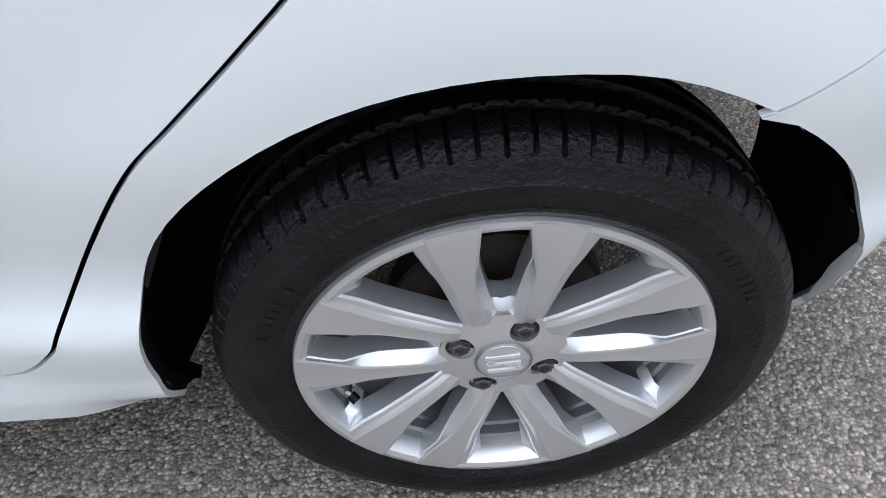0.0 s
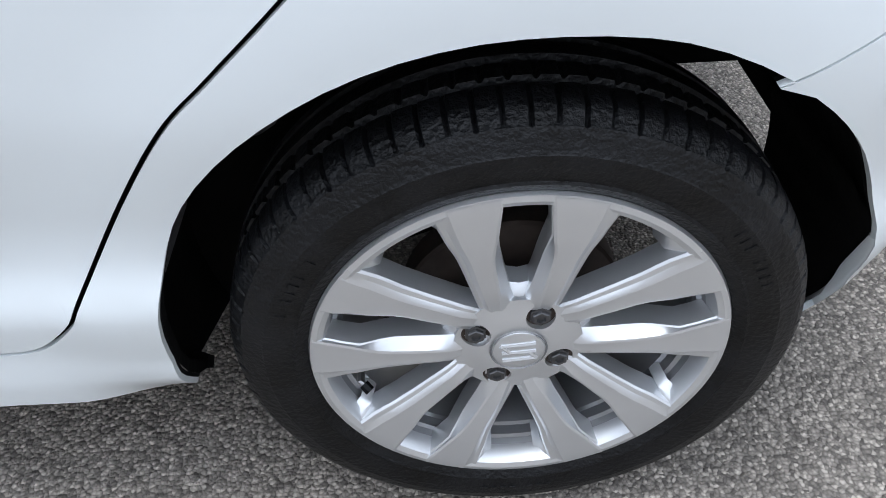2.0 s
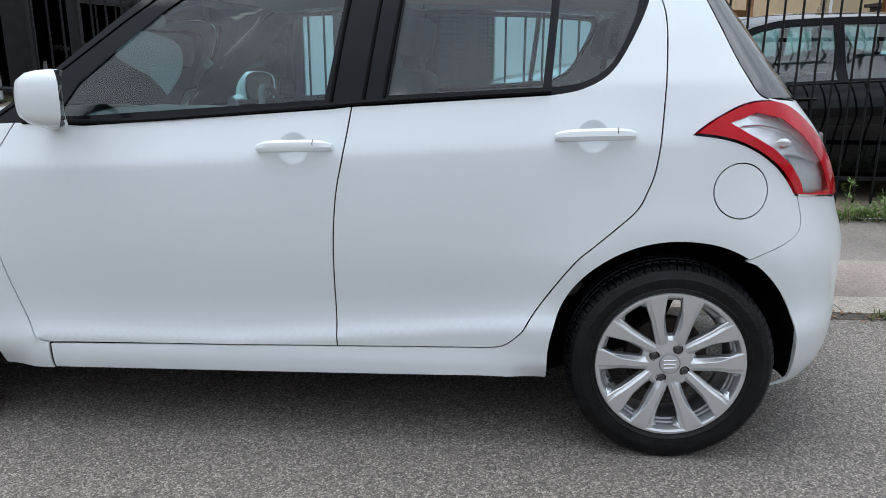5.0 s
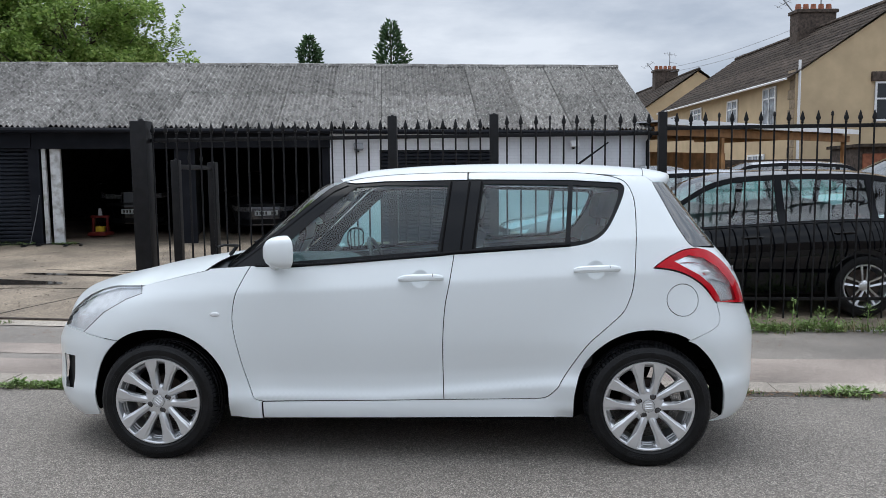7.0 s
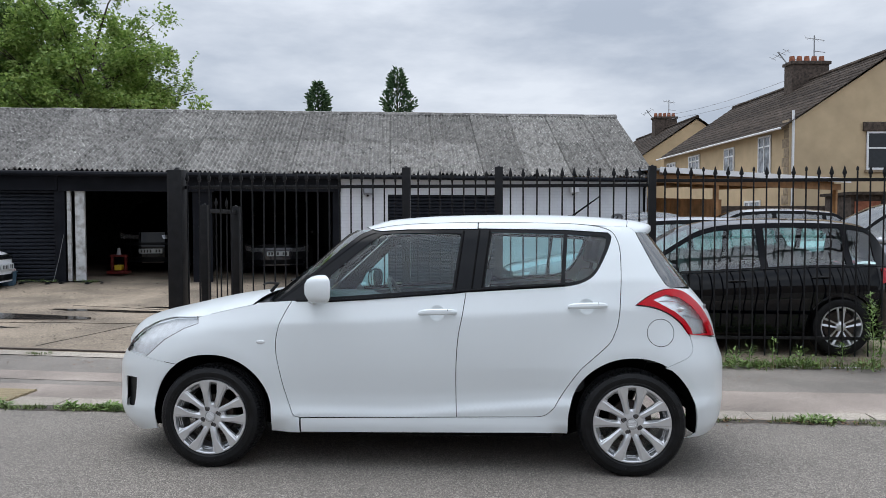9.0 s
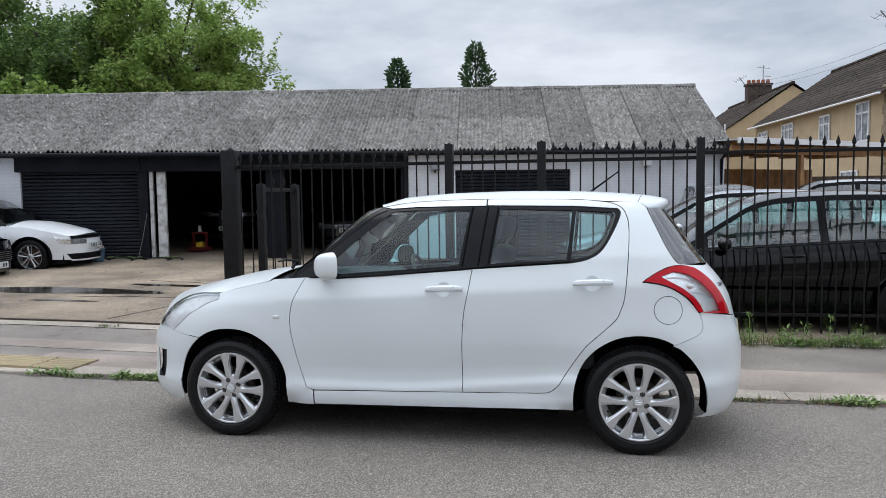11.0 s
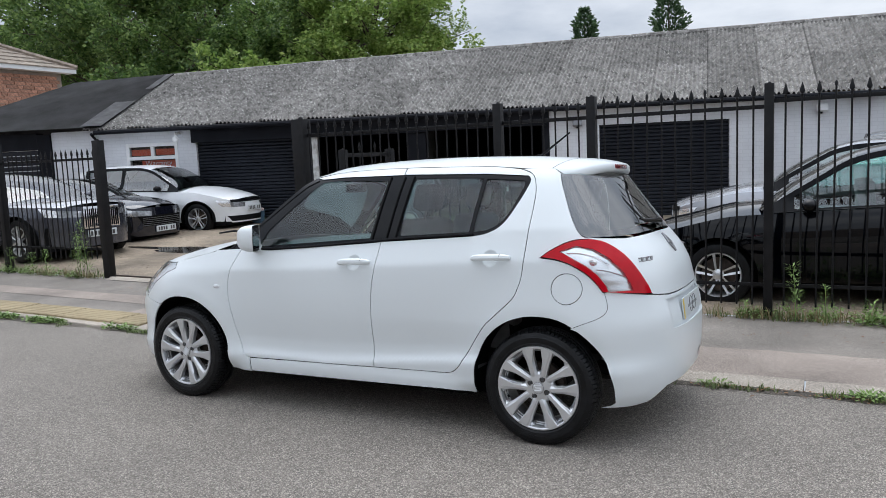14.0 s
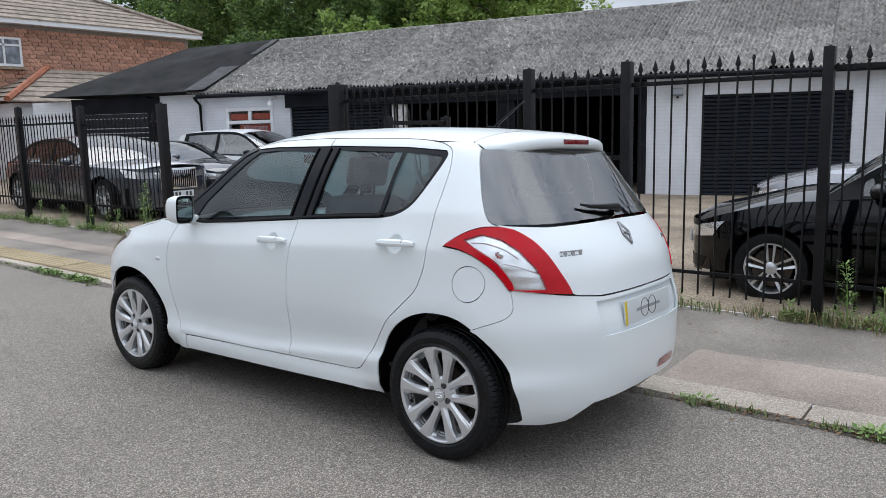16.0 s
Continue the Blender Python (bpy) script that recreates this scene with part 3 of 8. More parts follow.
def clump(bm, x, y, z, r, h, n, flat=0.6):
    """A low leafy weed: leaflets in a ragged mound."""
    for _ in range(n):
        a, q = random.uniform(0, math.tau), math.sqrt(random.random())
        hh = h * (1 - 0.75 * q * q) * random.uniform(0.25, 1.2)
        d = (math.cos(a) * 0.9, math.sin(a) * 0.9, random.uniform(-0.3, 0.9))
        leaflet(bm, (x + r * q * math.cos(a), y + r * q * flat * math.sin(a), z + max(0.004, hh)), d, (random.gauss(0, 0.4), random.gauss(0, 0.4), 1), random.uniform(0.018, 0.048), random.uniform(0.005, 0.012))


bm = bmesh.new()
for x0, x1, n in ((0.6, 8.0, 95), (-18, -7.7, 90), (-1.0, 0.6, 4)):
    for _ in range(n):
        x = random.uniform(x0, x1)
        big = noise.noise((x * 1.1, 7.0, 0.0))
        if big < -0.15:
            continue
        y = 3.60 + random.gauss(0, 0.07)
        clump(bm, x, y, walk_z(x, 3.6), random.uniform(0.06, 0.17), random.uniform(0.05, 0.11) * (1.2 + 1.6 * max(0, big)), random.randint(30, 90))
tagged(part("fence_weeds", bm, "weed", smooth=False), "leafy green weeds along the foot of the fence", "weeds", "", "stuff")
bm = bmesh.new()
for _ in range(150):
    x = random.choice((random.uniform(0.6, 4.5), random.uniform(-7, -3.4)))
    if noise.noise((x * 1.4, 3.0, 0.0)) < 0.0:
        continue
    y = KERB_Y - abs(random.gauss(0.03, 0.03))
    clump(bm, x, y, road_z(x, y) + 0.008, random.uniform(0.04, 0.13), random.uniform(0.02, 0.055), random.randint(20, 60), 0.45)
tagged(part("gutter_weeds", bm, "weed", smooth=False), "small leafy weeds in the gutter below the kerb", "weeds", "", "stuff")


# ---- fence of square posts and spiked round bars ----
FY = 3.66


def fence_bar(name, ztop, spiked, parent, m, zbot=0.07):
    key = (round(ztop, 2), spiked, round(zbot, 2))
    if key not in BAR_MESH:
        bm = bmesh.new()
        tube(bm, [(0, 0, zbot), (0, 0, ztop - 0.10)], 0.0085, 8)
        if spiked:
            tube(bm, [(0, 0, ztop - 0.115), (0, 0, ztop - 0.10), (0, 0, ztop - 0.095)], [0.009, 0.015, 0.009], 8)
            r = [(0.009, -0.095), (0.024, -0.075), (0.022, -0.062), (0.003, 0.0)]
            tube(bm, [(0, 0, ztop + z) for _, z in r], [a for a, _ in r], 6)
            for v in bm.verts:
                if v.co.z > ztop - 0.094:
                    v.co.y *= 0.5
        else:
            tube(bm, [(0, 0, ztop - 0.10), (0, 0, ztop - 0.05), (0, 0, ztop - 0.045), (0, 0, ztop - 0.02), (0, 0, ztop - 0.005)], [0.0085, 0.0085, 0.014, 0.013, 0.004], 8)
        finish(bm)
        me = bpy.data.meshes.new("fence_bar")
        bm.to_mesh(me)
        bm.free()
        me.materials.append(M["fence"])
        BAR_MESH[key] = me
    ob = new(name, BAR_MESH[key])
    ob.parent = parent
    ob.matrix_basis = m
    return ob


BAR_MESH = {}


def post(x, y, z0, z1, w, parent, name="post"):
    bm = bmesh.new()
    box(bm, x - w / 2, x + w / 2, y - w / 2, y + w / 2, z0, z1, 0.004)
    bmesh.ops.create_uvsphere(bm, u_segments=8, v_segments=5, radius=w * 0.2, matrix=Matrix.Translation((x, y, z1)))
    return part(name, bm, "fence", parent)


def rail(a, b, parent, h=0.035, t=0.012):
    bm = bmesh.new()
    a, b = Vector(a), Vector(b)
    d = b - a
    ang = math.atan2(d.y, d.x)
    n = Vector((d.x, d.y, 0)).length
    box(bm, 0, n, -t / 2, t / 2, -h / 2, h / 2, 0.002, Matrix.Translation(a) @ Matrix.Rotation(ang, 4, "Z") @ Matrix.Rotation(-math.atan2(d.z, n), 4, "Y"))
    return part("rail", bm, "fence", parent)


def fence_panel(label, x0, x1, ztop, zb, pitch, group, lower=0.27, top=1.80, alternate=True, posts=()):
    f = thing("metal_fence", label, "fence", group)
    for x, w, zt in posts:
        post(x, FY, walk_z(x, FY) - 0.05, zt, w, f)
    rail((x0, FY + 0.012, top), (x1, FY + 0.012, top), f)
    rail((x0, FY + 0.012, lower), (x1, FY + 0.012, lower), f, 0.03)
    n = int(round((x1 - x0) / pitch))
    for i in range(1, n):
        x = x0 + (x1 - x0) * i / n
        sp = not alternate or i % 4 != 0
        fence_bar("bar", ztop, sp, f, pose(x, FY - 0.004, 0, random.uniform(-0.2, 0.2), random.uniform(-0.25, 0.25), 0), zb)
    return f


fence_panel("black metal fence panel with spear-topped bars", 0.80, 6.6, 1.975, 0.06, 0.1265, "fence along the pavement", 0.24, 1.835, True, ((0.80, 0.075, 1.985),))
fence_panel("black metal fence panel with spear-topped bars", -0.76, 0.80, 1.975, 0.06, 0.1265, "fence along the pavement", 0.24, 1.79, True, ((-0.755, 0.085, 1.985),))
fence_panel("narrow black metal fence panel with spear-topped bars", -1.715, -0.76, 1.95, 0.06, 0.12, "fence along the pavement", 0.24, 1.79, False, ((-1.715, 0.085, 1.985),))
fence_panel("black metal gate leaf with spear-topped bars, closed", -4.17, -1.715, 1.95, 0.10, 0.115, "fence along the pavement", 0.27, 1.79, False, ((-4.17, 0.16, 1.975),))
fence_panel("black metal fence panel with thin spear-topped bars", -9.75, -7.58, 1.80, 0.28, 0.11, "fence along the pavement", 0.42, 1.66, False, ((-7.58, 0.11, 1.90), (-9.75, 0.09, 1.94)))
fence_panel("black metal fence panel with thin spear-topped bars", -18.0, -9.75, 1.86, 0.32, 0.11, "fence along the pavement", 0.46, 1.70, False, ((-11.8, 0.09, 2.0), (-13.9, 0.09, 2.0), (-16.0, 0.09, 2.02)))

# ---- the workshop behind the yard ----
FA = math.atan(0.33)
FM = Matrix.Translation((-9.5, 10.65, 0)) @ Matrix.Rotation(FA, 4, "Z")   # along the front: u to the right, v into the building
EAVE, RIDGE, DEPTH, SKEW = 2.42, 4.17, 3.2, 0.62


def wbox(bm, u0, u1, v0, v1, z0, z1, bevel=0.0):
    return box(bm, u0, u1, v0, v1, z0, z1, bevel, FM)


def fz(u):
    p = FM @ Vector((u, 0, 0))
    return yard_z(p.x, p.y) - 0.15


work = thing("workshop", "long low workshop with white and black walls and a corrugated grey roof", "building", "", "structure")
U0, U1 = -4.85, 12.95
# white wall on the right, with an opening for the shutter; black front on the left with two bays
for u0, u1, z0, z1, k in ((5.55, 6.60, 0, EAVE, "white_wall"), (9.25, U1, 0, EAVE, "white_wall"), (6.60, 9.25, 2.0, EAVE, "white_wall"),
                          (-5.0, -4.30, 0, EAVE, "white_wall"), (-4.30, -3.0, 0, 1.05, "white_wall"), (-4.30, -3.0, 2.08, EAVE, "white_wall"), (-3.0, -2.55, 0, EAVE, "white_wall")):
    bm = bmesh.new()
    wbox(bm, u0, u1, 0, 0.22, fz(u0) if z0 == 0 else z0, z1 - 0.02)
    part("wall", bm, k, work, smooth=False)
for u0, u1, v0, z0, z1 in ((-2.62, -0.12, -0.10, 2.04, EAVE), (-0.12, 2.9, -0.08, 2.03, EAVE), (2.9, 5.55, -0.08, 2.05, EAVE),
                           (-0.20, 0.0, -0.04, -0.2, 2.2), (2.45, 2.85, -0.02, -0.2, 2.2), (5.38, 5.54, -0.02, -0.2, 2.2)):
    bm = bmesh.new()
    wbox(bm, u0 + 0.004, u1 - 0.004, v0, 0.2, z0, z1 - 0.02)
    part("fascia" if z0 > 0 else "pier", bm, "black_wall", work, smooth=False)
M["chipped_white"] = mat("chipped_white_paint", (0.62, 0.63, 0.63), 0.7, var=0.12, scale=6, bump=0.3, bscale=30, stain=0.85, stain_col=(0.20, 0.17, 0.14), stain_scale=7)
for u in (0.03, 0.18):
    bm = bmesh.new()
    wbox(bm, u, u + (0.07 if u < 0.1 else 0.18), 0.0, 0.12, -0.2, 2.06)
    part("door_post", bm, "chipped_white", work, "chipped white painted post", smooth=False)
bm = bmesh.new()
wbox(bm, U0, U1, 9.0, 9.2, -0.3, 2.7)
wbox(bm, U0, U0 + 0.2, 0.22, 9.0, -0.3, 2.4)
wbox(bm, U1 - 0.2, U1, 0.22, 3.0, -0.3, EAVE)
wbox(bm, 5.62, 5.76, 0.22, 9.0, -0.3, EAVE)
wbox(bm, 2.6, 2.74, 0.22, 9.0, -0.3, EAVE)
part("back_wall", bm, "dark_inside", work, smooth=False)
bm = bmesh.new()
wbox(bm, U0, U1, 2.9, 9.2, 2.6, 2.7)
part("flat_roof", bm, "black_wall", work, smooth=False)
# roof of corrugated sheets, each course a mesh of waves
M["roof"] = mat("fibre_cement_roof", (0.30, 0.292, 0.278), 0.95, var=0.34, scale=16, bump=0.8, bscale=45, spec=0.1)
rn, rl = M["roof"].node_tree.nodes, M["roof"].node_tree.links
r_co, r_a, r_b, r_ra, r_rb, r_mx = (rn.new("ShaderNode" + k) for k in ("TexCoord", "TexNoise", "TexNoise", "ValToRGB", "ValToRGB", "MixRGB"))
for nd, sc, dt in ((r_a, 7.0, 10), (r_b, 17.0, 6)):
    nd.inputs["Scale"].default_value, nd.inputs["Detail"].default_value, nd.inputs["Roughness"].default_value = sc, dt, 0.72
    rl.new(r_co.outputs["Object"], nd.inputs["Vector"])
r_ra.color_ramp.elements[0].position, r_ra.color_ramp.elements[0].color = 0.32, (0.055, 0.052, 0.048, 1)
r_ra.color_ramp.elements[1].position, r_ra.color_ramp.elements[1].color = 0.68, (0.37, 0.355, 0.335, 1)
r_rb.color_ramp.elements[0].position, r_rb.color_ramp.elements[0].color = 0.565, (0, 0, 0, 1)
r_rb.color_ramp.elements[1].position, r_rb.color_ramp.elements[1].color = 0.65, (1, 1, 1, 1)
r_mx.inputs[2].default_value = (0.66, 0.65, 0.61, 1)
rl.new(r_a.outputs["Fac"], r_ra.inputs[0])
rl.new(r_b.outputs["Fac"], r_rb.inputs[0])
rl.new(r_rb.outputs[0], r_mx.inputs[0])
rl.new(r_ra.outputs[0], r_mx.inputs[1])
r_oi, r_hv, r_mr = (rn.new("ShaderNode" + k) for k in ("ObjectInfo", "HueSaturation", "MapRange"))
r_mr.inputs[3].default_value, r_mr.inputs[4].default_value = 0.78, 1.16
rl.new(r_oi.outputs["Random"], r_mr.inputs[0])
rl.new(r_mr.outputs[0], r_hv.inputs["Value"])
rl.new(r_mx.outputs[0], r_hv.inputs["Color"])
rl.new(r_hv.outputs[0], rn["Principled BSDF"].inputs["Base Color"])


def on_roof(u, s, lift):
    """A point of the front slope: s runs from the eave to the ridge."""
    return FM @ Vector((u + SKEW * s, -0.25 + (DEPTH + 0.25) * s, EAVE + (RIDGE + 0.020 * (u - 6.2) - EAVE) * s + lift))


def roof_sheet(u0, u1, s0, s1, lift):
    bm = bmesh.new()
    n = max(8, int((u1 - u0) / 0.0105))
    rows = []
    for s in (s0, (s0 + s1) / 2, s1):
        row = []
        for i in range(n + 1):
            u = u0 + (u1 - u0) * i / n
            row.append(bm.verts.new(on_roof(u, s, 0.025 * math.cos(math.tau * u / 0.094) + lift + 0.045 * (u1 - u) / (u1 - u0))))
        rows.append(row)
    for a, b in zip(rows, rows[1:]):
        for i in range(n):
            bm.faces.new((a[i], a[i + 1], b[i + 1], b[i]))
    ext = bmesh.ops.extrude_edge_only(bm, edges=[e for e in bm.edges if len(e.link_faces) == 1])
    for v in ext["geom"]:
        if isinstance(v, bmesh.types.BMVert):
            v.co.z -= 0.012
    return bm


R0, R1 = U0 - 0.35, U1 + 0.15
for i in range(17):
    u0, u1 = R0 + (R1 - R0) * i / 17, R0 + (R1 - R0) * (i + 1) / 17
    for s0, s1, lf in ((0.0, 0.5, 0.0), (0.487, 1.0, 0.016)):
        part("roof_sheet", roof_sheet(u0 - 0.02, u1 + 0.02, s0, s1, lf + random.uniform(0, 0.012)), "roof", work)
bm = bmesh.new()
g = [on_roof(R0, 1, -0.05), on_roof(R1, 1, -0.05), FM @ Vector((R1 + SKEW, DEPTH * 2 + 0.25, EAVE)), FM @ Vector((R0 + SKEW, DEPTH * 2 + 0.25, EAVE))]
bm.faces.new([bm.verts.new(p) for p in g])
part("back_slope", bm, "roof", work)
bm = bmesh.new()
for u in (U0, U1 - 0.2):
    a = []
    for d in (0, 0.2):
        top = FM.inverted() @ on_roof(u + d, 1, -0.08)
        a += [bm.verts.new(FM @ Vector(p)) for p in ((u + d, 0.0, EAVE - 0.03), top, (u + d + SKEW, DEPTH * 2, EAVE - 0.03))]
    bm.faces.new(a[:3]), bm.faces.new(a[3:])
    for i in range(3):
        bm.faces.new((a[i], a[(i + 1) % 3], a[3 + (i + 1) % 3], a[3 + i]))
part("gable", bm, "white_wall", work, smooth=False)
bm = bmesh.new()
tube(bm, [on_roof(R0 + (R1 - R0) * i / 38, 1, 0.02 + 0.02 * noise.noise((i * 0.7, 0, 3))) for i in range(39)], 0.075, 8)
part("ridge_cap", bm, "roof", work)
bm = bmesh.new()
tube(bm, [FM @ Vector((u, -0.29, EAVE - 0.05)) for u in (-4.9, 4, 12.9)], 0.05, 8)
part("gutter", bm, "black_wall", work)


def shutter(u0, u1, z0, z1, v=0.1):
    sh = thing("roller_shutter", "closed black steel roller shutter of narrow slats", "shutter", "roller shutters")
    n = int((z1 - z0) / 0.075)
    for i in range(n):
        bm = bmesh.new()
        za, zb = z0 + (z1 - z0) * i / n, z0 + (z1 - z0) * (i + 1) / n
        pr = [(v, za), (v - 0.028, za + 0.012), (v - 0.03, zb - 0.03), (v - 0.008, zb - 0.004), (v, zb)]
        a = [bm.verts.new(FM @ Vector((u0, *p))) for p in pr]
        b = [bm.verts.new(FM @ Vector((u1, *p))) for p in pr]
        for k in range(4):
            bm.faces.new((a[k], b[k], b[k + 1], a[k + 1]))
        part("slat", bm, "shutter", sh, sharp=25)
    return sh


shutter(6.60, 9.25, fz(8) + 0.13, 2.02)
shutter(-2.56, -0.2, fz(-1) + 0.1, 2.06)


# window with a red poster behind it, camera, lamps, drain pipe
win = thing("shop_window", "white plastic window with a red poster behind the glass", "window", "", "structure")
M["upvc"] = mat("white_upvc", (0.78, 0.79, 0.80), 0.35, var=0.02)
M["poster_red"] = mat("poster_red", (0.62, 0.11, 0.05), 0.5, var=0.12, scale=3)
M["pane"] = glass_mat("window_pane", (0.93, 0.94, 0.95), 1.0, 1.45)
for u0, u1, z0, z1 in ((-4.30, -4.22, 1.05, 2.08), (-3.08, -3.0, 1.05, 2.08), (-4.22, -3.08, 1.05, 1.12), (-4.22, -3.08, 2.0, 2.08), (-4.22, -3.08, 1.70, 1.78), (-3.68, -3.60, 1.78, 2.0)):
    bm = bmesh.new()
    wbox(bm, u0, u1, -0.02, 0.06, z0, z1, 0.008)
    part("window_frame", bm, "upvc", win)
for u0, u1, z0, z1 in ((-4.22, -3.68, 1.78, 2.0), (-3.60, -3.08, 1.78, 2.0), (-4.22, -3.08, 1.12, 1.70)):
    bm = bmesh.new()
    wbox(bm, u0, u1, 0.02, 0.026, z0, z1)
    part("pane", bm, "pane", win, "glass pane").visible_shadow = False
    bm = bmesh.new()
    wbox(bm, u0 + (0.28 if z0 < 1.2 else 0.03), u1, 0.034, 0.038, z0 + 0.02, z1 - (0.02 if z0 < 1.2 else 0.06))
    part("poster", bm, "poster_red", win, "red printed poster")
fc = bpy.data.curves.new("poster_word", "FONT")
fc.body, fc.size, fc.extrude = "Warranty", 0.17, 0.001
fo = new("poster_word", fc)
fo.data.materials.append(M["upvc"])
fo.parent = win
fo.matrix_basis = FM @ pose(-3.86, 0.030, 1.56, 90, 0, 0)
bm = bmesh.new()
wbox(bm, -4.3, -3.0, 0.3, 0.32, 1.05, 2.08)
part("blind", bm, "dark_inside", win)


def at_front(u, v, z):
    return FM @ Vector((u, v, z))


cctv = thing("security_camera", "white dome security camera on a bracket", "camera")
bm = bmesh.new()
bmesh.ops.create_uvsphere(bm, u_segments=16, v_segments=10, radius=0.075, matrix=Matrix.Translation(at_front(-2.93, -0.22, 2.13)))
part("dome", bm, "upvc", cctv)
bm = bmesh.new()
tube(bm, [at_front(-2.93, -0.22, 2.19), at_front(-2.93, -0.22, 2.26), at_front(-2.93, 0.0, 2.28)], 0.03, 10)
part("bracket", bm, "upvc", cctv)
for u, z in ((11.02, 2.11), (6.14, 2.05)):
    fl = thing("flood_light", "small grey outdoor flood light on the white wall", "lamp", "wall flood lights")
    bm = bmesh.new()
    box(bm, -0.10, 0.10, -0.10, 0.0, -0.07, 0.07, 0.012, FM @ Matrix.Translation((u, -0.06, z)) @ Matrix.Rotation(radians(-20), 4, "X"))
    part("housing", bm, "upvc" if u > 8 else "lead", fl)
    bm = bmesh.new()
    box(bm, -0.02, 0.02, -0.02, 0.06, -0.10, -0.06, 0.004, FM @ Matrix.Translation((u, -0.05, z)))
    part("bracket", bm, "black_trim", fl)
for u in (12.85, -4.98):
    dp = thing("drain_pipe", "black plastic drain pipe down the wall", "pipe", "drain pipes")
    bm = bmesh.new()
    tube(bm, [at_front(u, -0.28, 2.35), at_front(u, -0.20, 2.28), at_front(u, -0.06, 2.18), at_front(u, -0.06, fz(u) + 0.1)], 0.034, 10)
    part("pipe", bm, "black_trim", dp)
    for z in (0.6, 1.5):
        bm = bmesh.new()
        wbox(bm, u - 0.06, u + 0.06, -0.10, 0.0, z, z + 0.03)
        part("clip", bm, "black_trim", dp)


# ---- the white hatchback: body surface ----
# car frame: x back along the car (rear axle 0, front axle -2.43), y across (centre CY), z up from the road
CY, Y0, XC, XF, NR, NF = 0.82, -0.012, -0.05, -2.30, 2.9, 2.5
SEC_LOW = [(0.10, 0.12), (0.17, 0.055), (0.21, 0.032), (0.24, 0.020), (0.29, 0.0165), (0.306, 0.0205), (0.325, 0.0178), (0.342, 0.0142), (0.346, 0.0146), (0.365, 0.0240), (0.40, 0.0330), (0.44, 0.0320), (0.50, 0.0230), (0.62, 0.006), (0.74, 0.0005), (0.80, 0.001), (0.868, 0.0045), (0.874, 0.0055), (0.884, 0.0085), (0.93, 0.026), (1.0, 0.052)]
SEC_UP = [(0.0, 0.050), (0.12, 0.074), (0.45, 0.142), (0.76, 0.222), (0.86, 0.265), (0.92, 0.33), (0.97, 0.46), (1.0, 0.78)]
BELT = [(-3.0, 0.74), (-2.9, 0.79), (-2.6, 0.868), (-2.3, 0.93), (-2.0, 0.958), (-1.74, 0.968), (-1.0, 1.025), (-0.4, 1.072), (0.0, 1.095), (0.4, 1.10)]
ROOF = [(-2.4, 1.2), (-1.75, 1.40), (-1.5, 1.455), (-1.06, 1.497), (-0.7, 1.503), (-0.31, 1.496), (0.07, 1.462), (0.2, 1.44)]
REAR = [(0.10, 0.42), (0.16, 0.52), (0.23, 0.60), (0.34, 0.635), (0.50, 0.645), (0.60, 0.642), (0.66, 0.628), (0.70, 0.612), (0.755, 0.595), (0.85, 0.572), (0.95, 0.52), (1.06, 0.43), (1.23, 0.30), (1.38, 0.19), (1.46, 0.13)]
NOSE = [(0.08, 3.0), (0.20, 3.2), (0.33, 3.245), (0.55, 3.24), (0.62, 3.21), (0.70, 3.16), (0.78, 3.08), (0.9, 2.9)]


def flare(x, z):
    out = 0.0
    for cx in (0.0, -2.43):
        r = math.hypot(x - cx, z - 0.30)
        near, wide = 1 - sstep(0.38, 0.49, r), 1 - sstep(0.42, 0.62, r)
        out += (0.010 * near + 0.012 * wide) * sstep(0.21, 0.38, z)
        if cx == 0.0:
            out += 0.014 * wide * sstep(0.08, 0.22, x) * sstep(0.20, 0.40, z)
        out -= 0.030 * near * (1 - sstep(0.20, 0.29, z)) * (1 - sstep(-0.1, 0.1, x if cx == 0.0 else cx - x))
    return out


def mid_half(x, z):
    """Half width of the body away from its ends."""
    b, t = pl(BELT, x), pl(ROOF, x)
    if z <= b:
        # the crease low on the doors climbs towards the rear
        zc = min(max(0.346 + 0.095 * (x + 0.99), 0.318), 0.405)
        if 0.30 < z < 0.62:
            z = 0.30 + (z - 0.30) * 0.046 / (zc - 0.30) if z < zc else 0.346 + (z - zc) * 0.274 / (0.62 - zc)
        k = z if z < 0.6 else 0.6 + (z - 0.6) * 0.4 / max(0.05, b - 0.6)
        i = pl(SEC_LOW, k)
    else:
        i = pl(SEC_UP, min(1.0, (z - b) / max(0.1, t - b)))
    return CY - Y0 - i


def y_side(x, z):
    w = mid_half(min(max(x, -2.95), 0.25), z)
    if x > XC:
        q = min(1.0, (x - XC) / (pl(REAR, z) - XC))
        w *= max(0.0, 1 - q ** NR) ** (1 / NR)
    elif x < XF:
        q = min(1.0, (XF - x) / (pl(NOSE, z) + XF))
        w *= max(0.0, 1 - q ** NF) ** (1 / NF)
    return CY - w - flare(x, z)


def side(x, z):
    return Vector((x, y_side(x, z), z))


def rear(u, z):
    a = pl(REAR, z) - XC
    s, c = max(0.0, math.sin(u)), math.cos(u)
    x = XC + a * s ** (2 / NR)
    w = mid_half(min(x, 0.25), z)
    y = CY - math.copysign(abs(c) ** (2 / NR), c) * w
    f = flare(x, z)
    return Vector((x, y - f if c > 0 else y + f, z))


def ux(x, z):
    q = min(1.0, max(0.0, (x - XC) / (pl(REAR, z) - XC)))
    return math.asin(q ** (NR / 2))


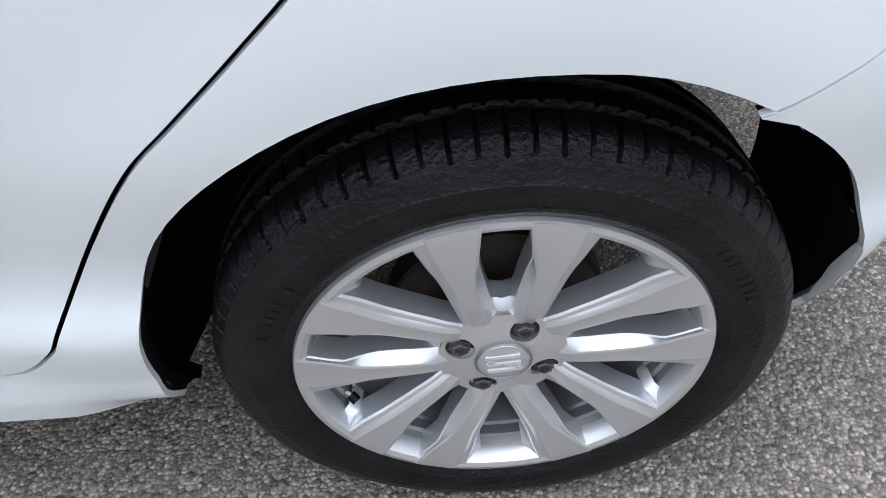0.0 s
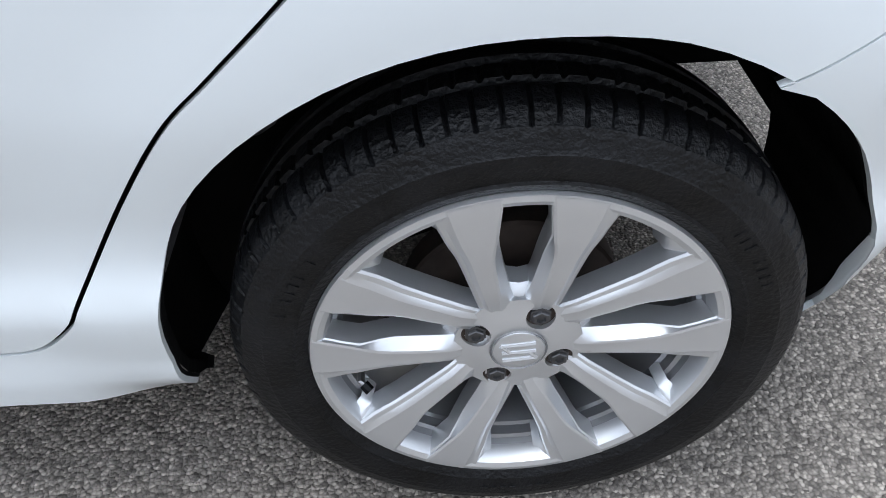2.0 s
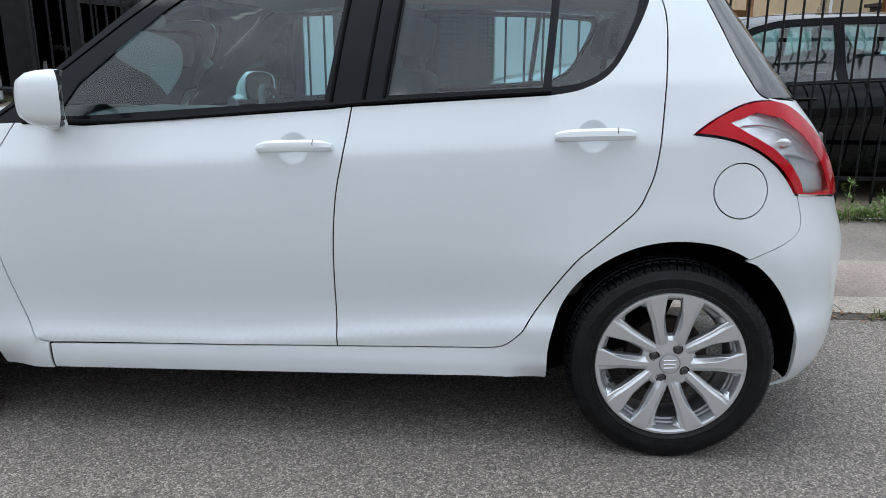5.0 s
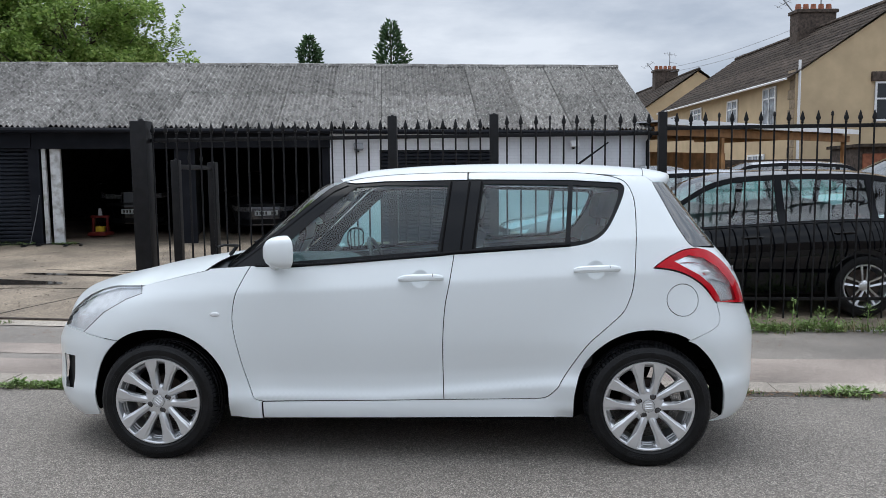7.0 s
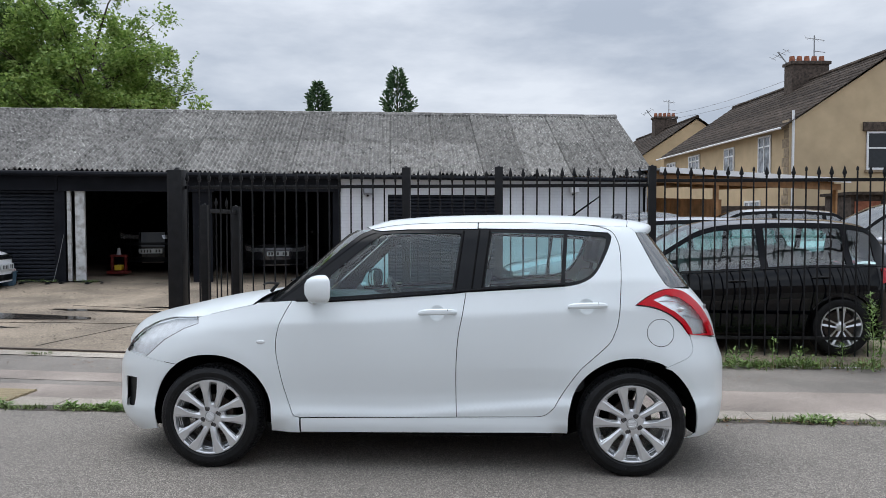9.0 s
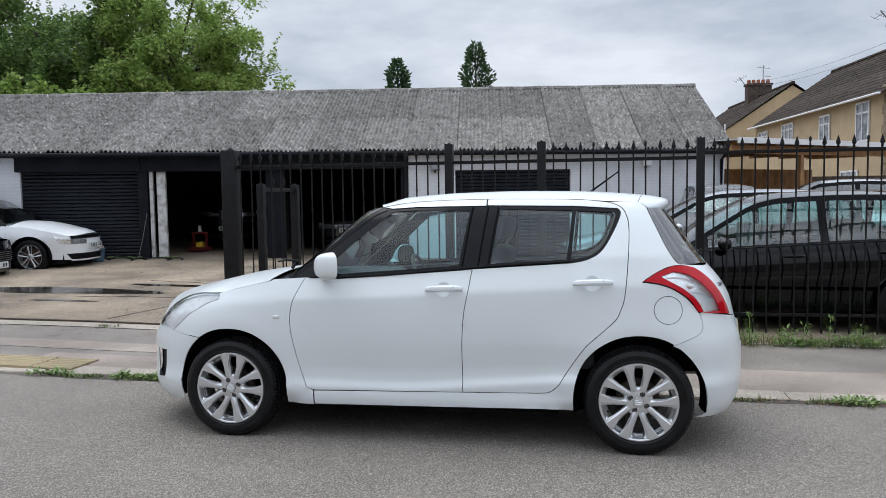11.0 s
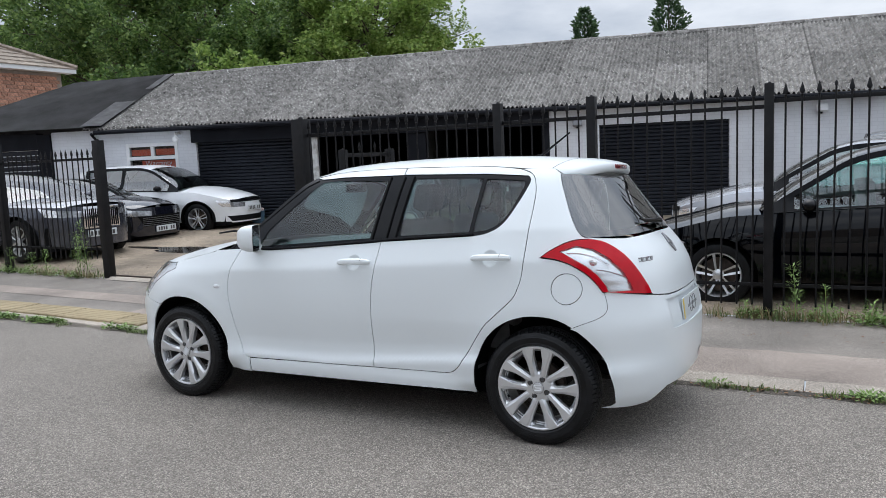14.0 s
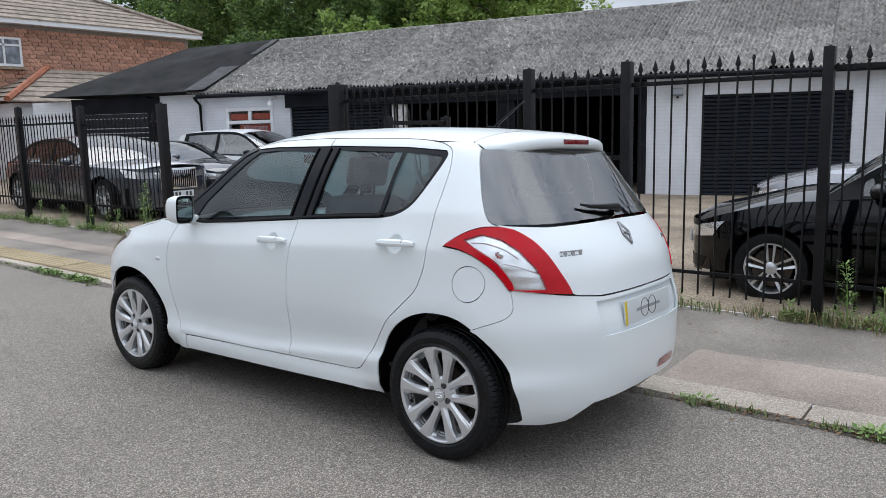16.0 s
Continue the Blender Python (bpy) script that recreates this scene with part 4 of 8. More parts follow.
def nose(u, z):
    a = pl(NOSE, z) + XF
    s, c = max(0.0, math.sin(u)), math.cos(u)
    x = XF - a * s ** (2 / NF)
    y = CY - math.copysign(abs(c) ** (2 / NF), c) * mid_half(max(x, -2.95), z)
    f = flare(x, z)
    return Vector((x, y - f if c > 0 else y + f, z))


def un(x, z):
    q = min(1.0, max(0.0, (XF - x) / (pl(NOSE, z) + XF)))
    return math.asin(q ** (NF / 2))


def off(fn, d):
    """The surface fn moved in by d along its normal (out where d is below zero)."""
    def g(u, v):
        p = fn(u, v)
        e = 0.004
        n = (fn(u + e, v) - fn(u - e, v)).cross(fn(u, v + e) - fn(u, v - e))
        if n.length < 1e-12:
            return p
        n.normalize()
        mid = Vector((min(max(p.x, -2.4), -0.1), CY, min(p.z, 0.75)))
        if n.dot(p - mid) > 0:
            n = -n
        return p + n * d
    return g


def mirrored(fn):
    def g(u, v):
        p = fn(u, v)
        return Vector((p.x, 2 * CY - p.y, p.z))
    return g


LEAN = radians(-2.3)
CAR = thing("car", "white five-door hatchback parked along the kerb", "car", m=Matrix.Rotation(LEAN, 4, "X"))


def panel(name, poly, mat_name, fn=side, gap=0.0022, depth=0.014, step=0.030, both=True, label="", holes=(), d=0.0, parent=None, ustep=None, sharp=40):
    f = off(fn, d) if d else fn
    p = inset(poly, gap) if gap else tidy(poly)
    # white panels: gap walls deeper than 8 mm are coloured dark, imitating shade
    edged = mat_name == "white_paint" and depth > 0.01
    hs = [inset(h, -gap) if gap else tidy(h) for h in holes]
    made = []
    for k in ((0, 1) if both else (0,)):
        g = mirrored(f) if k else f
        bm = sheet(p, g, step, 0.0, holes=hs, ustep=ustep)
        if depth:
            rim = [e for e in bm.edges if len(e.link_faces) == 1]
            c = Vector((0, CY, 0))
            down = {}
            for e in rim:
                q = []
                for v in e.verts:
                    if v not in down:
                        inn = Vector((-v.co.x * 0.25 if v.co.x > 0.3 else 0, CY - v.co.y, 0))
                        inn = inn.normalized() if inn.length > 1e-6 else Vector((0, 1, 0))
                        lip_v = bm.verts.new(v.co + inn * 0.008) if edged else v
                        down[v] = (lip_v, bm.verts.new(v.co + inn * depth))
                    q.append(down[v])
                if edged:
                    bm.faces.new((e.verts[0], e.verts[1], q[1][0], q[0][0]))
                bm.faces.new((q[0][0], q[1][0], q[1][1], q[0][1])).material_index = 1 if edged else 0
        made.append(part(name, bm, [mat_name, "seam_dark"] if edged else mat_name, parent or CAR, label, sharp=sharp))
    return made


# ---- outlines of the panels, seen from the side (x, z) ----
def fuller(pts, cx, dl, dr):
    """An arch opening with squarer shoulders than a circle."""
    res = []
    for x, z in pts:
        a = math.atan2(z - 0.297, x - cx)
        s = max(0.0, math.sin(2 * a if a < math.pi / 2 else 2 * (math.pi - a)))
        k = 1 + (dr if a < math.pi / 2 else dl) * s / 0.367
        res.append((cx + (x - cx) * k, 0.297 + (z - 0.297) * k))
    return res


ARCH_RAD = [(-12, 0.379), (15, 0.3735), (40, 0.371), (65, 0.3745), (90, 0.3695), (115, 0.3685), (140, 0.3665), (165, 0.3575), (180, 0.3565), (196, 0.364)]
ARCH_R = [(pl(ARCH_RAD, a) * math.cos(radians(a)), 0.297 + pl(ARCH_RAD, a) * math.sin(radians(a))) for a in span(194, -10, 44)]
ARCH_F = fuller(arc(-2.43, 0.297, 0.363, -13, 191, 40), -2.43, 0.004, 0.006)
SEAM_REAR = curve([(-0.560, 0.325), (-0.490, 0.335), (-0.440, 0.377), (-0.416, 0.414), (-0.346, 0.521), (-0.287, 0.601), (-0.240, 0.645), (-0.180, 0.699), (-0.126, 0.751), (-0.100, 0.800), (-0.075, 0.883), (-0.056, 1.08), (-0.047, 1.25), (-0.058, 1.33), (-0.09, 1.385), (-0.16, 1.413)], 6)
GUTTER = curve([(-0.16, 1.413), (-0.35, 1.432), (-0.87, 1.440), (-1.20, 1.434), (-1.38, 1.422), (-1.52, 1.398)], 5)
SEAM_MID = curve([(-0.935, 1.03), (-0.955, 0.90), (-0.978, 0.78), (-0.99, 0.63), (-0.992, 0.45), (-0.988, 0.316)], 5)
SEAM_FRONT = curve([(-1.885, 0.299), (-1.925, 0.307), (-1.95, 0.340), (-1.985, 0.44), (-2.012, 0.55), (-2.038, 0.70), (-2.025, 0.82), (-1.985, 0.92), (-1.955, 0.975)], 5)
DLO_LOW = [(-1.955, 0.965), (-1.74, 0.968), (-1.0, 1.022), (-0.86, 1.034), (-0.37, 1.066)]
DLO_REAR = curve([(-0.37, 1.066), (-0.28, 1.085), (-0.20, 1.135), (-0.13, 1.25), (-0.092, 1.345), (-0.11, 1.375)], 5)
DLO_TOP = [(-0.11, 1.375), (-0.35, 1.391), (-0.87, 1.400), (-1.30, 1.397), (-1.46, 1.388)]
SCREEN_EDGE = [(-1.52, 1.398), (-1.585, 1.365), (-1.680, 1.285), (-1.815, 1.168), (-1.950, 1.055), (-2.065, 0.965)]
LAMP_LOW = curve([(0.02, 0.962), (0.10, 0.952), (0.175, 0.928), (0.245, 0.885), (0.29, 0.84), (0.325, 0.792)], 5)
LAMP_TOP = curve([(0.245, 1.052), (0.19, 1.05), (0.14, 1.036), (0.085, 1.008), (0.045, 0.982), (0.02, 0.962)], 5)
LAMP_OUT = curve([(0.515, 0.765), (0.495, 0.82), (0.46, 0.885), (0.415, 0.948), (0.36, 1.0), (0.30, 1.038), (0.245, 1.052)], 4)
HATCH_EDGE = curve([(0.245, 1.056), (0.205, 1.075), (0.155, 1.155), (0.105, 1.265), (0.072, 1.34), (0.055, 1.385)], 4)
BUMP_SEAM = curve([(0.182, 0.615), (0.235, 0.637), (0.30, 0.662), (0.335, 0.685), (0.348, 0.72), (0.332, 0.79)], 4)

# rear wing, sill and roof rail are one pressing
wing = [(-1.895, 0.297), (-0.988, 0.316), *SEAM_REAR, *[(x, z + 0.002) for x, z in GUTTER[:1]], (-0.06, 1.418), (0.02, 1.412), *HATCH_EDGE[::-1],
        *LAMP_TOP, *LAMP_LOW, *BUMP_SEAM[::-1]]
ra = [p for p in ARCH_R if not (p[0] > 0.182 and p[1] < 0.617) and p[1] > 0.236]
wing += ra[::-1] + [(-0.358, 0.226), (-0.42, 0.232), (-0.55, 0.234), (-0.80, 0.229), (-1.20, 0.222), (-1.895, 0.212)]
FUEL = arc(0.157, 0.81, 0.0755, 0, 352, 44)
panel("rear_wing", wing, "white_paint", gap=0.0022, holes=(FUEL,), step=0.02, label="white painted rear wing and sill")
panel("fuel_flap", FUEL, "white_paint", gap=0.0015, depth=0.008, both=False, label="round white fuel flap")
bm = sheet(inset(FUEL, -0.012), off(side, 0.012), 0.03)
part("fuel_recess", bm, "seam_dark", CAR)
rd = [*SEAM_MID, *SEAM_REAR, *[p for p in GUTTER[1:] if p[0] > -0.87], (-0.87, 1.440), *[(x, z) for x, z in DLO_TOP[2:0:-1]], *DLO_REAR[::-1], (-0.86, 1.034)]
HANDLES = {"front": (-1.205, -0.985, 0.908, 0.915), "rear": (-0.358, -0.138, 0.950, 0.958)}


def handle_ring(key):
    x0, x1, z0, z1 = HANDLES[key]
    return [((x0 + x1) / 2 - 0.005 + 0.044 * math.cos(a), (z0 + z1) / 2 + 0.043 * math.sin(a)) for a in span(0, math.tau, 32)[:-1]]


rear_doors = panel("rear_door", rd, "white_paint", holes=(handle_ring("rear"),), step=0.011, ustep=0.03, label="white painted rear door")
fd = [*SEAM_FRONT, *DLO_LOW[1:3], *SEAM_MID]
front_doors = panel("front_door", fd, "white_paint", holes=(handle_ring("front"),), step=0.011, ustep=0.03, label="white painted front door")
panel("door_frame", [(-0.873, 1.440)] + [p for p in GUTTER if p[0] <= -0.885] + [(-1.46, 1.386), (-1.30, 1.395), (-0.873, 1.398)], "white_paint", label="white upper frame of the front door")
hood_edge = curve([(-2.175, 0.954), (-2.25, 0.938), (-2.40, 0.904), (-2.52, 0.876)], 4)
fen = [(-1.900, 0.207), (-1.900, 0.296), *SEAM_FRONT[1:], (-2.165, 0.962), *hood_edge, (-2.515, 0.835), (-2.60, 0.805), (-2.73, 0.735), (-2.865, 0.628), (-2.735, 0.612), (-2.640, 0.600)]
fen += [p for p in ARCH_F if not (p[0] < -2.60 and p[1] < 0.595)][::-1] + [(-2.080, 0.210)]
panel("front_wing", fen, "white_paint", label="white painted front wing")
# dark shell behind the seams
shell = [(-2.05, 0.24), (-0.37, 0.24), *arc(0, 0.30, 0.385, 186, 60, 24), (0.30, 0.70), (0.24, 0.86), (0.02, 0.93), (-0.2, 1.06), (-1.0, 1.0), (-2.1, 0.93), (-2.45, 0.86), (-2.72, 0.70), *arc(-2.43, 0.30, 0.385, 135, -6, 24)]
panel("inner_shell", shell, "seam_dark", gap=0, depth=0, d=0.026, step=0.06)
# black surround of the side windows, with the openings
WIN_F = [(-1.835, 0.992), (-1.74, 0.995), (-1.015, 1.047), (-0.968, 1.375), (-1.30, 1.381), (-1.448, 1.373), (-1.53, 1.312), (-1.66, 1.20), (-1.78, 1.09)]
WIN_R = [(-0.833, 1.060), (-0.392, 1.086), (-0.364, 1.372), (-0.792, 1.383)]
WIN_Q = [(-0.372, 1.088), *curve([(-0.35, 1.088), (-0.27, 1.105), (-0.20, 1.155), (-0.145, 1.255), (-0.118, 1.335), (-0.132, 1.357)], 4), (-0.345, 1.371)]
sur = [*DLO_LOW, *DLO_REAR[1:], *DLO_TOP[1:], *SCREEN_EDGE]
panel("window_surround", sur, "gloss_black", gap=-0.002, depth=0.0, d=0.005, holes=(WIN_F, WIN_R, WIN_Q), label="black window surround and pillars")
rail_in = [(x + 0.030 * (1 - 0.75 * i / 5), z - 0.016 * (1 - 0.75 * i / 5)) for i, (x, z) in enumerate(SCREEN_EDGE)]
panel("a_pillar", SCREEN_EDGE + rail_in[::-1], "gloss_black", gap=0, depth=0, d=0.001, step=0.02, label="slim glossy black windscreen pillar")
for nm, w, gm in (("front_side_window", WIN_F, "glass"), ("rear_side_window", WIN_R, "glass"), ("quarter_window", WIN_Q, "glass")):
    panel(nm, w, gm, gap=-0.008, depth=0, d=0.010, label="tinted car window")
for pts in (((-1.0, 1.03), (-0.955, 1.39)), ((-0.905, 1.04), (-0.862, 1.39)), ((-0.845, 1.05), (-0.80, 1.39))):
    for k in (0, 1):
        bm = bmesh.new()
        q = [off(side, 0.001)(pts[0][0] + (pts[1][0] - pts[0][0]) * i / 6, pts[0][1] + (pts[1][1] - pts[0][1]) * i / 6) for i in range(7)]
        tube(bm, [Vector((p.x, 2 * CY - p.y, p.z)) if k else p for p in q], 0.005, 6)
        part("window_rubber", bm, "seam_dark", CAR)
for k in (0, 1):
    bm = bmesh.new()
    q = [off(side, -0.001)(x, pl(DLO_LOW, x) + 0.010) for x in span(-1.93, -0.37, 30)]
    tube(bm, [Vector((p.x, 2 * CY - p.y, p.z)) if k else p for p in q], 0.008, 6)
    part("belt_strip", bm, "black_trim", CAR)

# ---- roof, windscreen, bonnet ----
ROOF_E = [(-1.62, 1.37), (-1.52, 1.398), (-1.38, 1.422), (-1.20, 1.434), (-0.87, 1.440), (-0.35, 1.432), (-0.16, 1.418), (0.02, 1.410), (0.08, 1.40)]


def roof(x, w):
    xs = x
    ze = pl(ROOF_E, xs)
    half = CY - y_side(xs, ze)
    zt = pl(ROOF, xs)
    return Vector((xs - 0.10 * (1 - w * w) * sstep(-1.0, -1.55, xs) + 0.06 * (1 - w * w) * sstep(-0.35, 0.05, xs), CY + w * half, zt - (zt - ze - 0.001) * abs(w) ** 3.4 - 0.036 * (1 - w * w) * sstep(-1.38, -1.525, xs)))


def grid(fn, us, vs, bm=None):
    bm = bm or bmesh.new()
    g = [[bm.verts.new(fn(u, v)) for v in vs] for u in us]
    for i in range(len(us) - 1):
        for j in range(len(vs) - 1):
            bm.faces.new((g[i][j], g[i + 1][j], g[i + 1][j + 1], g[i][j + 1]))
    return bm


WS = [-1, -0.985, -0.96, -0.93, -0.89, -0.84, -0.77, -0.68, -0.55, -0.4, -0.2, 0, 0.2, 0.4, 0.55, 0.68, 0.77, 0.84, 0.89, 0.93, 0.96, 0.985, 1]
part("roof", grid(roof, span(-1.525, 0.01, 34), WS), "white_paint", CAR, "white painted roof")


def screen(w, t):
    i = t * (len(SCREEN_EDGE) - 1)
    k = min(int(i), len(SCREEN_EDGE) - 2)
    x, z = (SCREEN_EDGE[k][j] + (SCREEN_EDGE[k + 1][j] - SCREEN_EDGE[k][j]) * (i - k) for j in (0, 1))
    half = CY - y_side(x, z) - 0.004
    return Vector((x - 0.17 * (1 - abs(w) ** 2.2), CY + w * half, z + 0.008 * (1 - w * w) * (1 - t)))


part("windscreen", grid(screen, span(-0.985, 0.985, 24), span(0.02, 1, 12)), "glass", CAR, "laminated windscreen")
HOODC = [(-3.14, 0.70), (-3.09, 0.77), (-3.02, 0.83), (-2.84, 0.897), (-2.51, 0.975), (-2.25, 1.012)]


def hood(x, w):
    ze = pl([(-3.14, 0.66), (-3.0, 0.765), (-2.84, 0.834), (-2.70, 0.866), (-2.60, 0.872), (-2.52, 0.8765), (-2.40, 0.9035), (-2.25, 0.9375), (-2.175, 0.9535)], x)
    half = CY - y_side(max(x, -2.97), ze) + (0 if x > -2.97 else (x + 2.97) * 1.6)
    zc = pl(HOODC, x)
    return Vector((x - 0.10 * (1 - w * w) * sstep(-2.7, -3.1, x), CY + w * half, zc - (zc - ze) * abs(w) ** 2.6))


part("bonnet", grid(hood, span(-3.13, -2.19, 40), WS), "white_paint", CAR, "white painted bonnet")
bm = grid(lambda x, w: hood(-2.19, w) + Vector(((x + 2.19) * 1.0, 0, -0.02 - 0.1 * (x + 2.19))), span(-2.24, -2.02, 4), WS)
part("cowl", bm, "black_trim", CAR, "black plastic cowl under the windscreen")
for y in (0.45, 1.05):
    bm = bmesh.new()
    tube(bm, [(-2.20, y, 1.01), (-2.14, y - 0.06, 1.06), (-2.13, y - 0.30, 1.075), (-2.12, y - 0.42, 1.07)], [0.012, 0.009, 0.007, 0.005], 6)
    part("wiper", bm, "black_trim", CAR, "black windscreen wiper")

# ---- rear: bumper, tail lamps, tailgate, spoiler ----
def U(pts):
    return [(ux(x, z), z) for x, z in pts]


TOPZ = 0.757
bl = U([p for p in ARCH_R if p[0] > 0.182 and p[1] < 0.617])
left = U(BUMP_SEAM[::-1]) + bl + [(ux(0.352, 0.22), 0.216)]
low = [(0.45, 0.205), (0.75, 0.200), (0.93, 0.210), (1.02, 0.245), (1.12, 0.280), (math.pi / 2, 0.290)]
top = [(ux(0.517, TOPZ), TOPZ + 0.003), (ux(0.44, 0.78), 0.778)]
half = left + low
mir = [(math.pi - u, z) for u, z in half[::-1]]
bum = half + mir[1:] + [(math.pi - u, z) for u, z in top[::-1]][:2] + [(math.pi / 2 + 0.35, 0.742), (math.pi / 2, 0.740), (math.pi / 2 - 0.35, 0.742)] + top
PL = ((1.16, 0.725), (1.16, 0.575), (math.pi - 1.16, 0.575), (math.pi - 1.16, 0.725))
panel("rear_bumper", bum, "white_paint", rear, gap=0.0004, depth=0.009, step=0.03, ustep=0.045, both=False, holes=(PL,), label="white painted rear bumper")
bm = sheet(inset(PL, -0.01), off(rear, 0.018), 0.03)
rim = [e for e in bm.edges if len(e.link_faces) == 1]
ex = bmesh.ops.extrude_edge_only(bm, edges=rim)
for v in ex["geom"]:
    if isinstance(v, bmesh.types.BMVert):
        v.co.x += 0.017
part("plate_recess", bm, "white_paint", CAR)
bm = bmesh.new()
pc = off(rear, 0.012)(math.pi / 2, 0.65)
box(bm, 0, 0.008, -0.26, 0.26, -0.056, 0.056, 0.003)
plate = part("number_plate", bm, "plate_white", CAR, "white dealer plate with a yellow edge and two rings", m=Matrix.Translation(pc + Vector((-0.006, 0, 0))) @ Matrix.Rotation(radians(-6), 4, "Y"))
bm = bmesh.new()
box(bm, 0.008, 0.0095, -0.258, -0.236, -0.054, 0.054)
part("yellow_edge", bm, "plate_yellow", plate, "yellow end strip")
for yy in (-0.043, 0.043):
    bm = bmesh.new()
    tube(bm, [(0.0095, yy + 0.045 * math.cos(a), 0.042 * math.sin(a)) for a in span(0, math.tau, 32)], 0.0014, 5)
    part("ring", bm, "bar_dark", plate)
bm = bmesh.new()
box(bm, 0.0085, 0.0096, -0.135, 0.135, -0.008, 0.006)
part("name_bar", bm, "bar_grey", plate)
lampo = U(LAMP_LOW) + U(LAMP_OUT) + U(LAMP_TOP)
lamp_in = [(0.115, 0.993), (0.19, 1.019), (0.268, 1.001), (0.342, 0.954), (0.405, 0.884), (0.447, 0.794), (0.345, 0.796), (0.335, 0.825), (0.30, 0.875), (0.24, 0.925), (0.17, 0.962)]
for k in (0, 1):
    fl = off(rear, -0.008)
    g = mirrored(fl) if k else fl
    bm = sheet(inset(lampo, 0.004), g, 0.022, ustep=0.03, holes=(U(lamp_in),))
    be = [e for e in bm.edges if len(e.link_faces) == 1]
    dn = {}
    for e in be:
        for v in e.verts:
            if v not in dn:
                dn[v] = bm.verts.new(v.co + Vector((-0.02 if v.co.x > 0.3 else 0, (0.02 if not k else -0.02) * (0.4 if v.co.x > 0.45 else 1), 0)))
        bm.faces.new((e.verts[0], e.verts[1], dn[e.verts[1]], dn[e.verts[0]]))
    tl = part("tail_lamp", bm, "red_lens", CAR, "red and clear tail lamp wrapping round the corner")
    f2 = off(rear, -0.007)
    bm = sheet(U(lamp_in), mirrored(f2) if k else f2, 0.03, ustep=0.03)
    part("clear_lens", bm, "clear_lens", tl, "clear lens over a bright reflector").visible_shadow = False
    f3 = off(rear, 0.005)
    bm = sheet(inset(U(lamp_in), -0.012), mirrored(f3) if k else f3, 0.02, ustep=0.025)
    for v in bm.verts:
        v.co.x += 0.0015 * math.sin(v.co.z * 60 - v.co.x * 70)
    part("reflector", bm, "reflector", tl, "ribbed bright reflector")
    P2 = (lambda p: Vector((p.x, 2 * CY - p.y, p.z))) if k else (lambda p: p)
    # the lower bowl, a step in the reflector, and the bulb in the upper one
    bm = sheet(U([(0.285, 0.905), (0.318, 0.915), (0.420, 0.855), (0.428, 0.800), (0.350, 0.806), (0.337, 0.832)]), mirrored(off(rear, 0.001)) if k else off(rear, 0.001), 0.012, ustep=0.012)
    for v in bm.verts:
        v.co.x += 0.0012 * math.sin(v.co.z * 150)
    part("chrome_bowl", bm, "reflector", tl, "faceted chrome reflector")
    for line in (((0.292, 0.905), (0.345, 0.893), (0.405, 0.868), (0.425, 0.858)), ((0.150, 0.985), (0.215, 0.985), (0.290, 0.962), (0.345, 0.925))):
        bm = bmesh.new()
        tube(bm, [P2(off(rear, -0.0025)(ux(x, z), z)) for x, z in curve(list(line), 4)], 0.0022, 6)
        part("lamp_rib", bm, "chrome", tl)
    c = off(rear, 0.003)(ux(0.275, 0.938), 0.938)
    bm = bmesh.new()
    bmesh.ops.create_uvsphere(bm, u_segments=14, v_segments=8, radius=1)
    for v in bm.verts:
        v.co = P2(c + Vector((v.co.x * 0.024, v.co.y * 0.006, v.co.z * 0.015)))
    part("bulb", bm, "reflector", tl, "bright bulb behind the lens")
hl = [(ux(0.522, TOPZ), TOPZ + 0.005)] + U(LAMP_OUT)[1:] + [(ux(0.235, 1.062), 1.062), (ux(0.275, 1.052), 1.056)]
hm = [(math.pi - u, z) for u, z in hl]
hatch = hl + [(0.95, 1.046), (math.pi / 2, 1.052), (math.pi - 0.95, 1.046)] + hm[::-1] + [(math.pi / 2 + 0.35, 0.747), (math.pi / 2, 0.745), (math.pi / 2 - 0.35, 0.747)]
panel("tailgate", hatch, "white_paint", rear, gap=0.002, depth=0.012, step=0.03, ustep=0.045, both=False, label="white painted tailgate")
ge = U(HATCH_EDGE[1:])
gl = ge + [(math.pi - u, z) for u, z in ge[::-1]] + [(math.pi - 0.95, 1.055), (math.pi / 2, 1.062), (0.95, 1.055)]
hole = [(0.80, 1.095), (math.pi / 2, 1.10), (math.pi - 0.80, 1.095), (math.pi - 0.72, 1.15), (math.pi - 0.74, 1.25), (math.pi - 0.82, 1.335), (math.pi - 0.95, 1.35), (math.pi / 2, 1.357), (0.95, 1.35), (0.82, 1.335), (0.74, 1.25), (0.72, 1.15)]
panel("rear_window", gl, "dark_glass", rear, gap=0.002, depth=0, step=0.03, ustep=0.045, both=False, d=-0.001, label="sloping rear window with a black edge")
panel("window_border", gl, "black_trim", rear, gap=0.003, depth=0, step=0.03, ustep=0.045, both=False, d=0.004, holes=(hole,), label="black border of the rear window")


def spoiler(w, t):
    prof = [(0.0, 0.002), (0.05, -0.005), (0.10, -0.015), (0.142, -0.027), (0.156, -0.038), (0.158, -0.066), (0.146, -0.080), (0.09, -0.088), (0.0, -0.095)]
    i = t * (len(prof) - 1)
    k = min(int(i), len(prof) - 2)
    dx, dz = (prof[k][j] + (prof[k + 1][j] - prof[k][j]) * (i - k) for j in (0, 1))
    e = roof(0.01, w)
    pull = 1 - 0.55 * abs(w) ** 4
    return Vector((e.x + dx * pull, e.y + (CY - e.y) * 0.02 * dx / 0.14, e.z + dz - (0.012 if abs(w) > 0.97 else 0) * dx / 0.14))


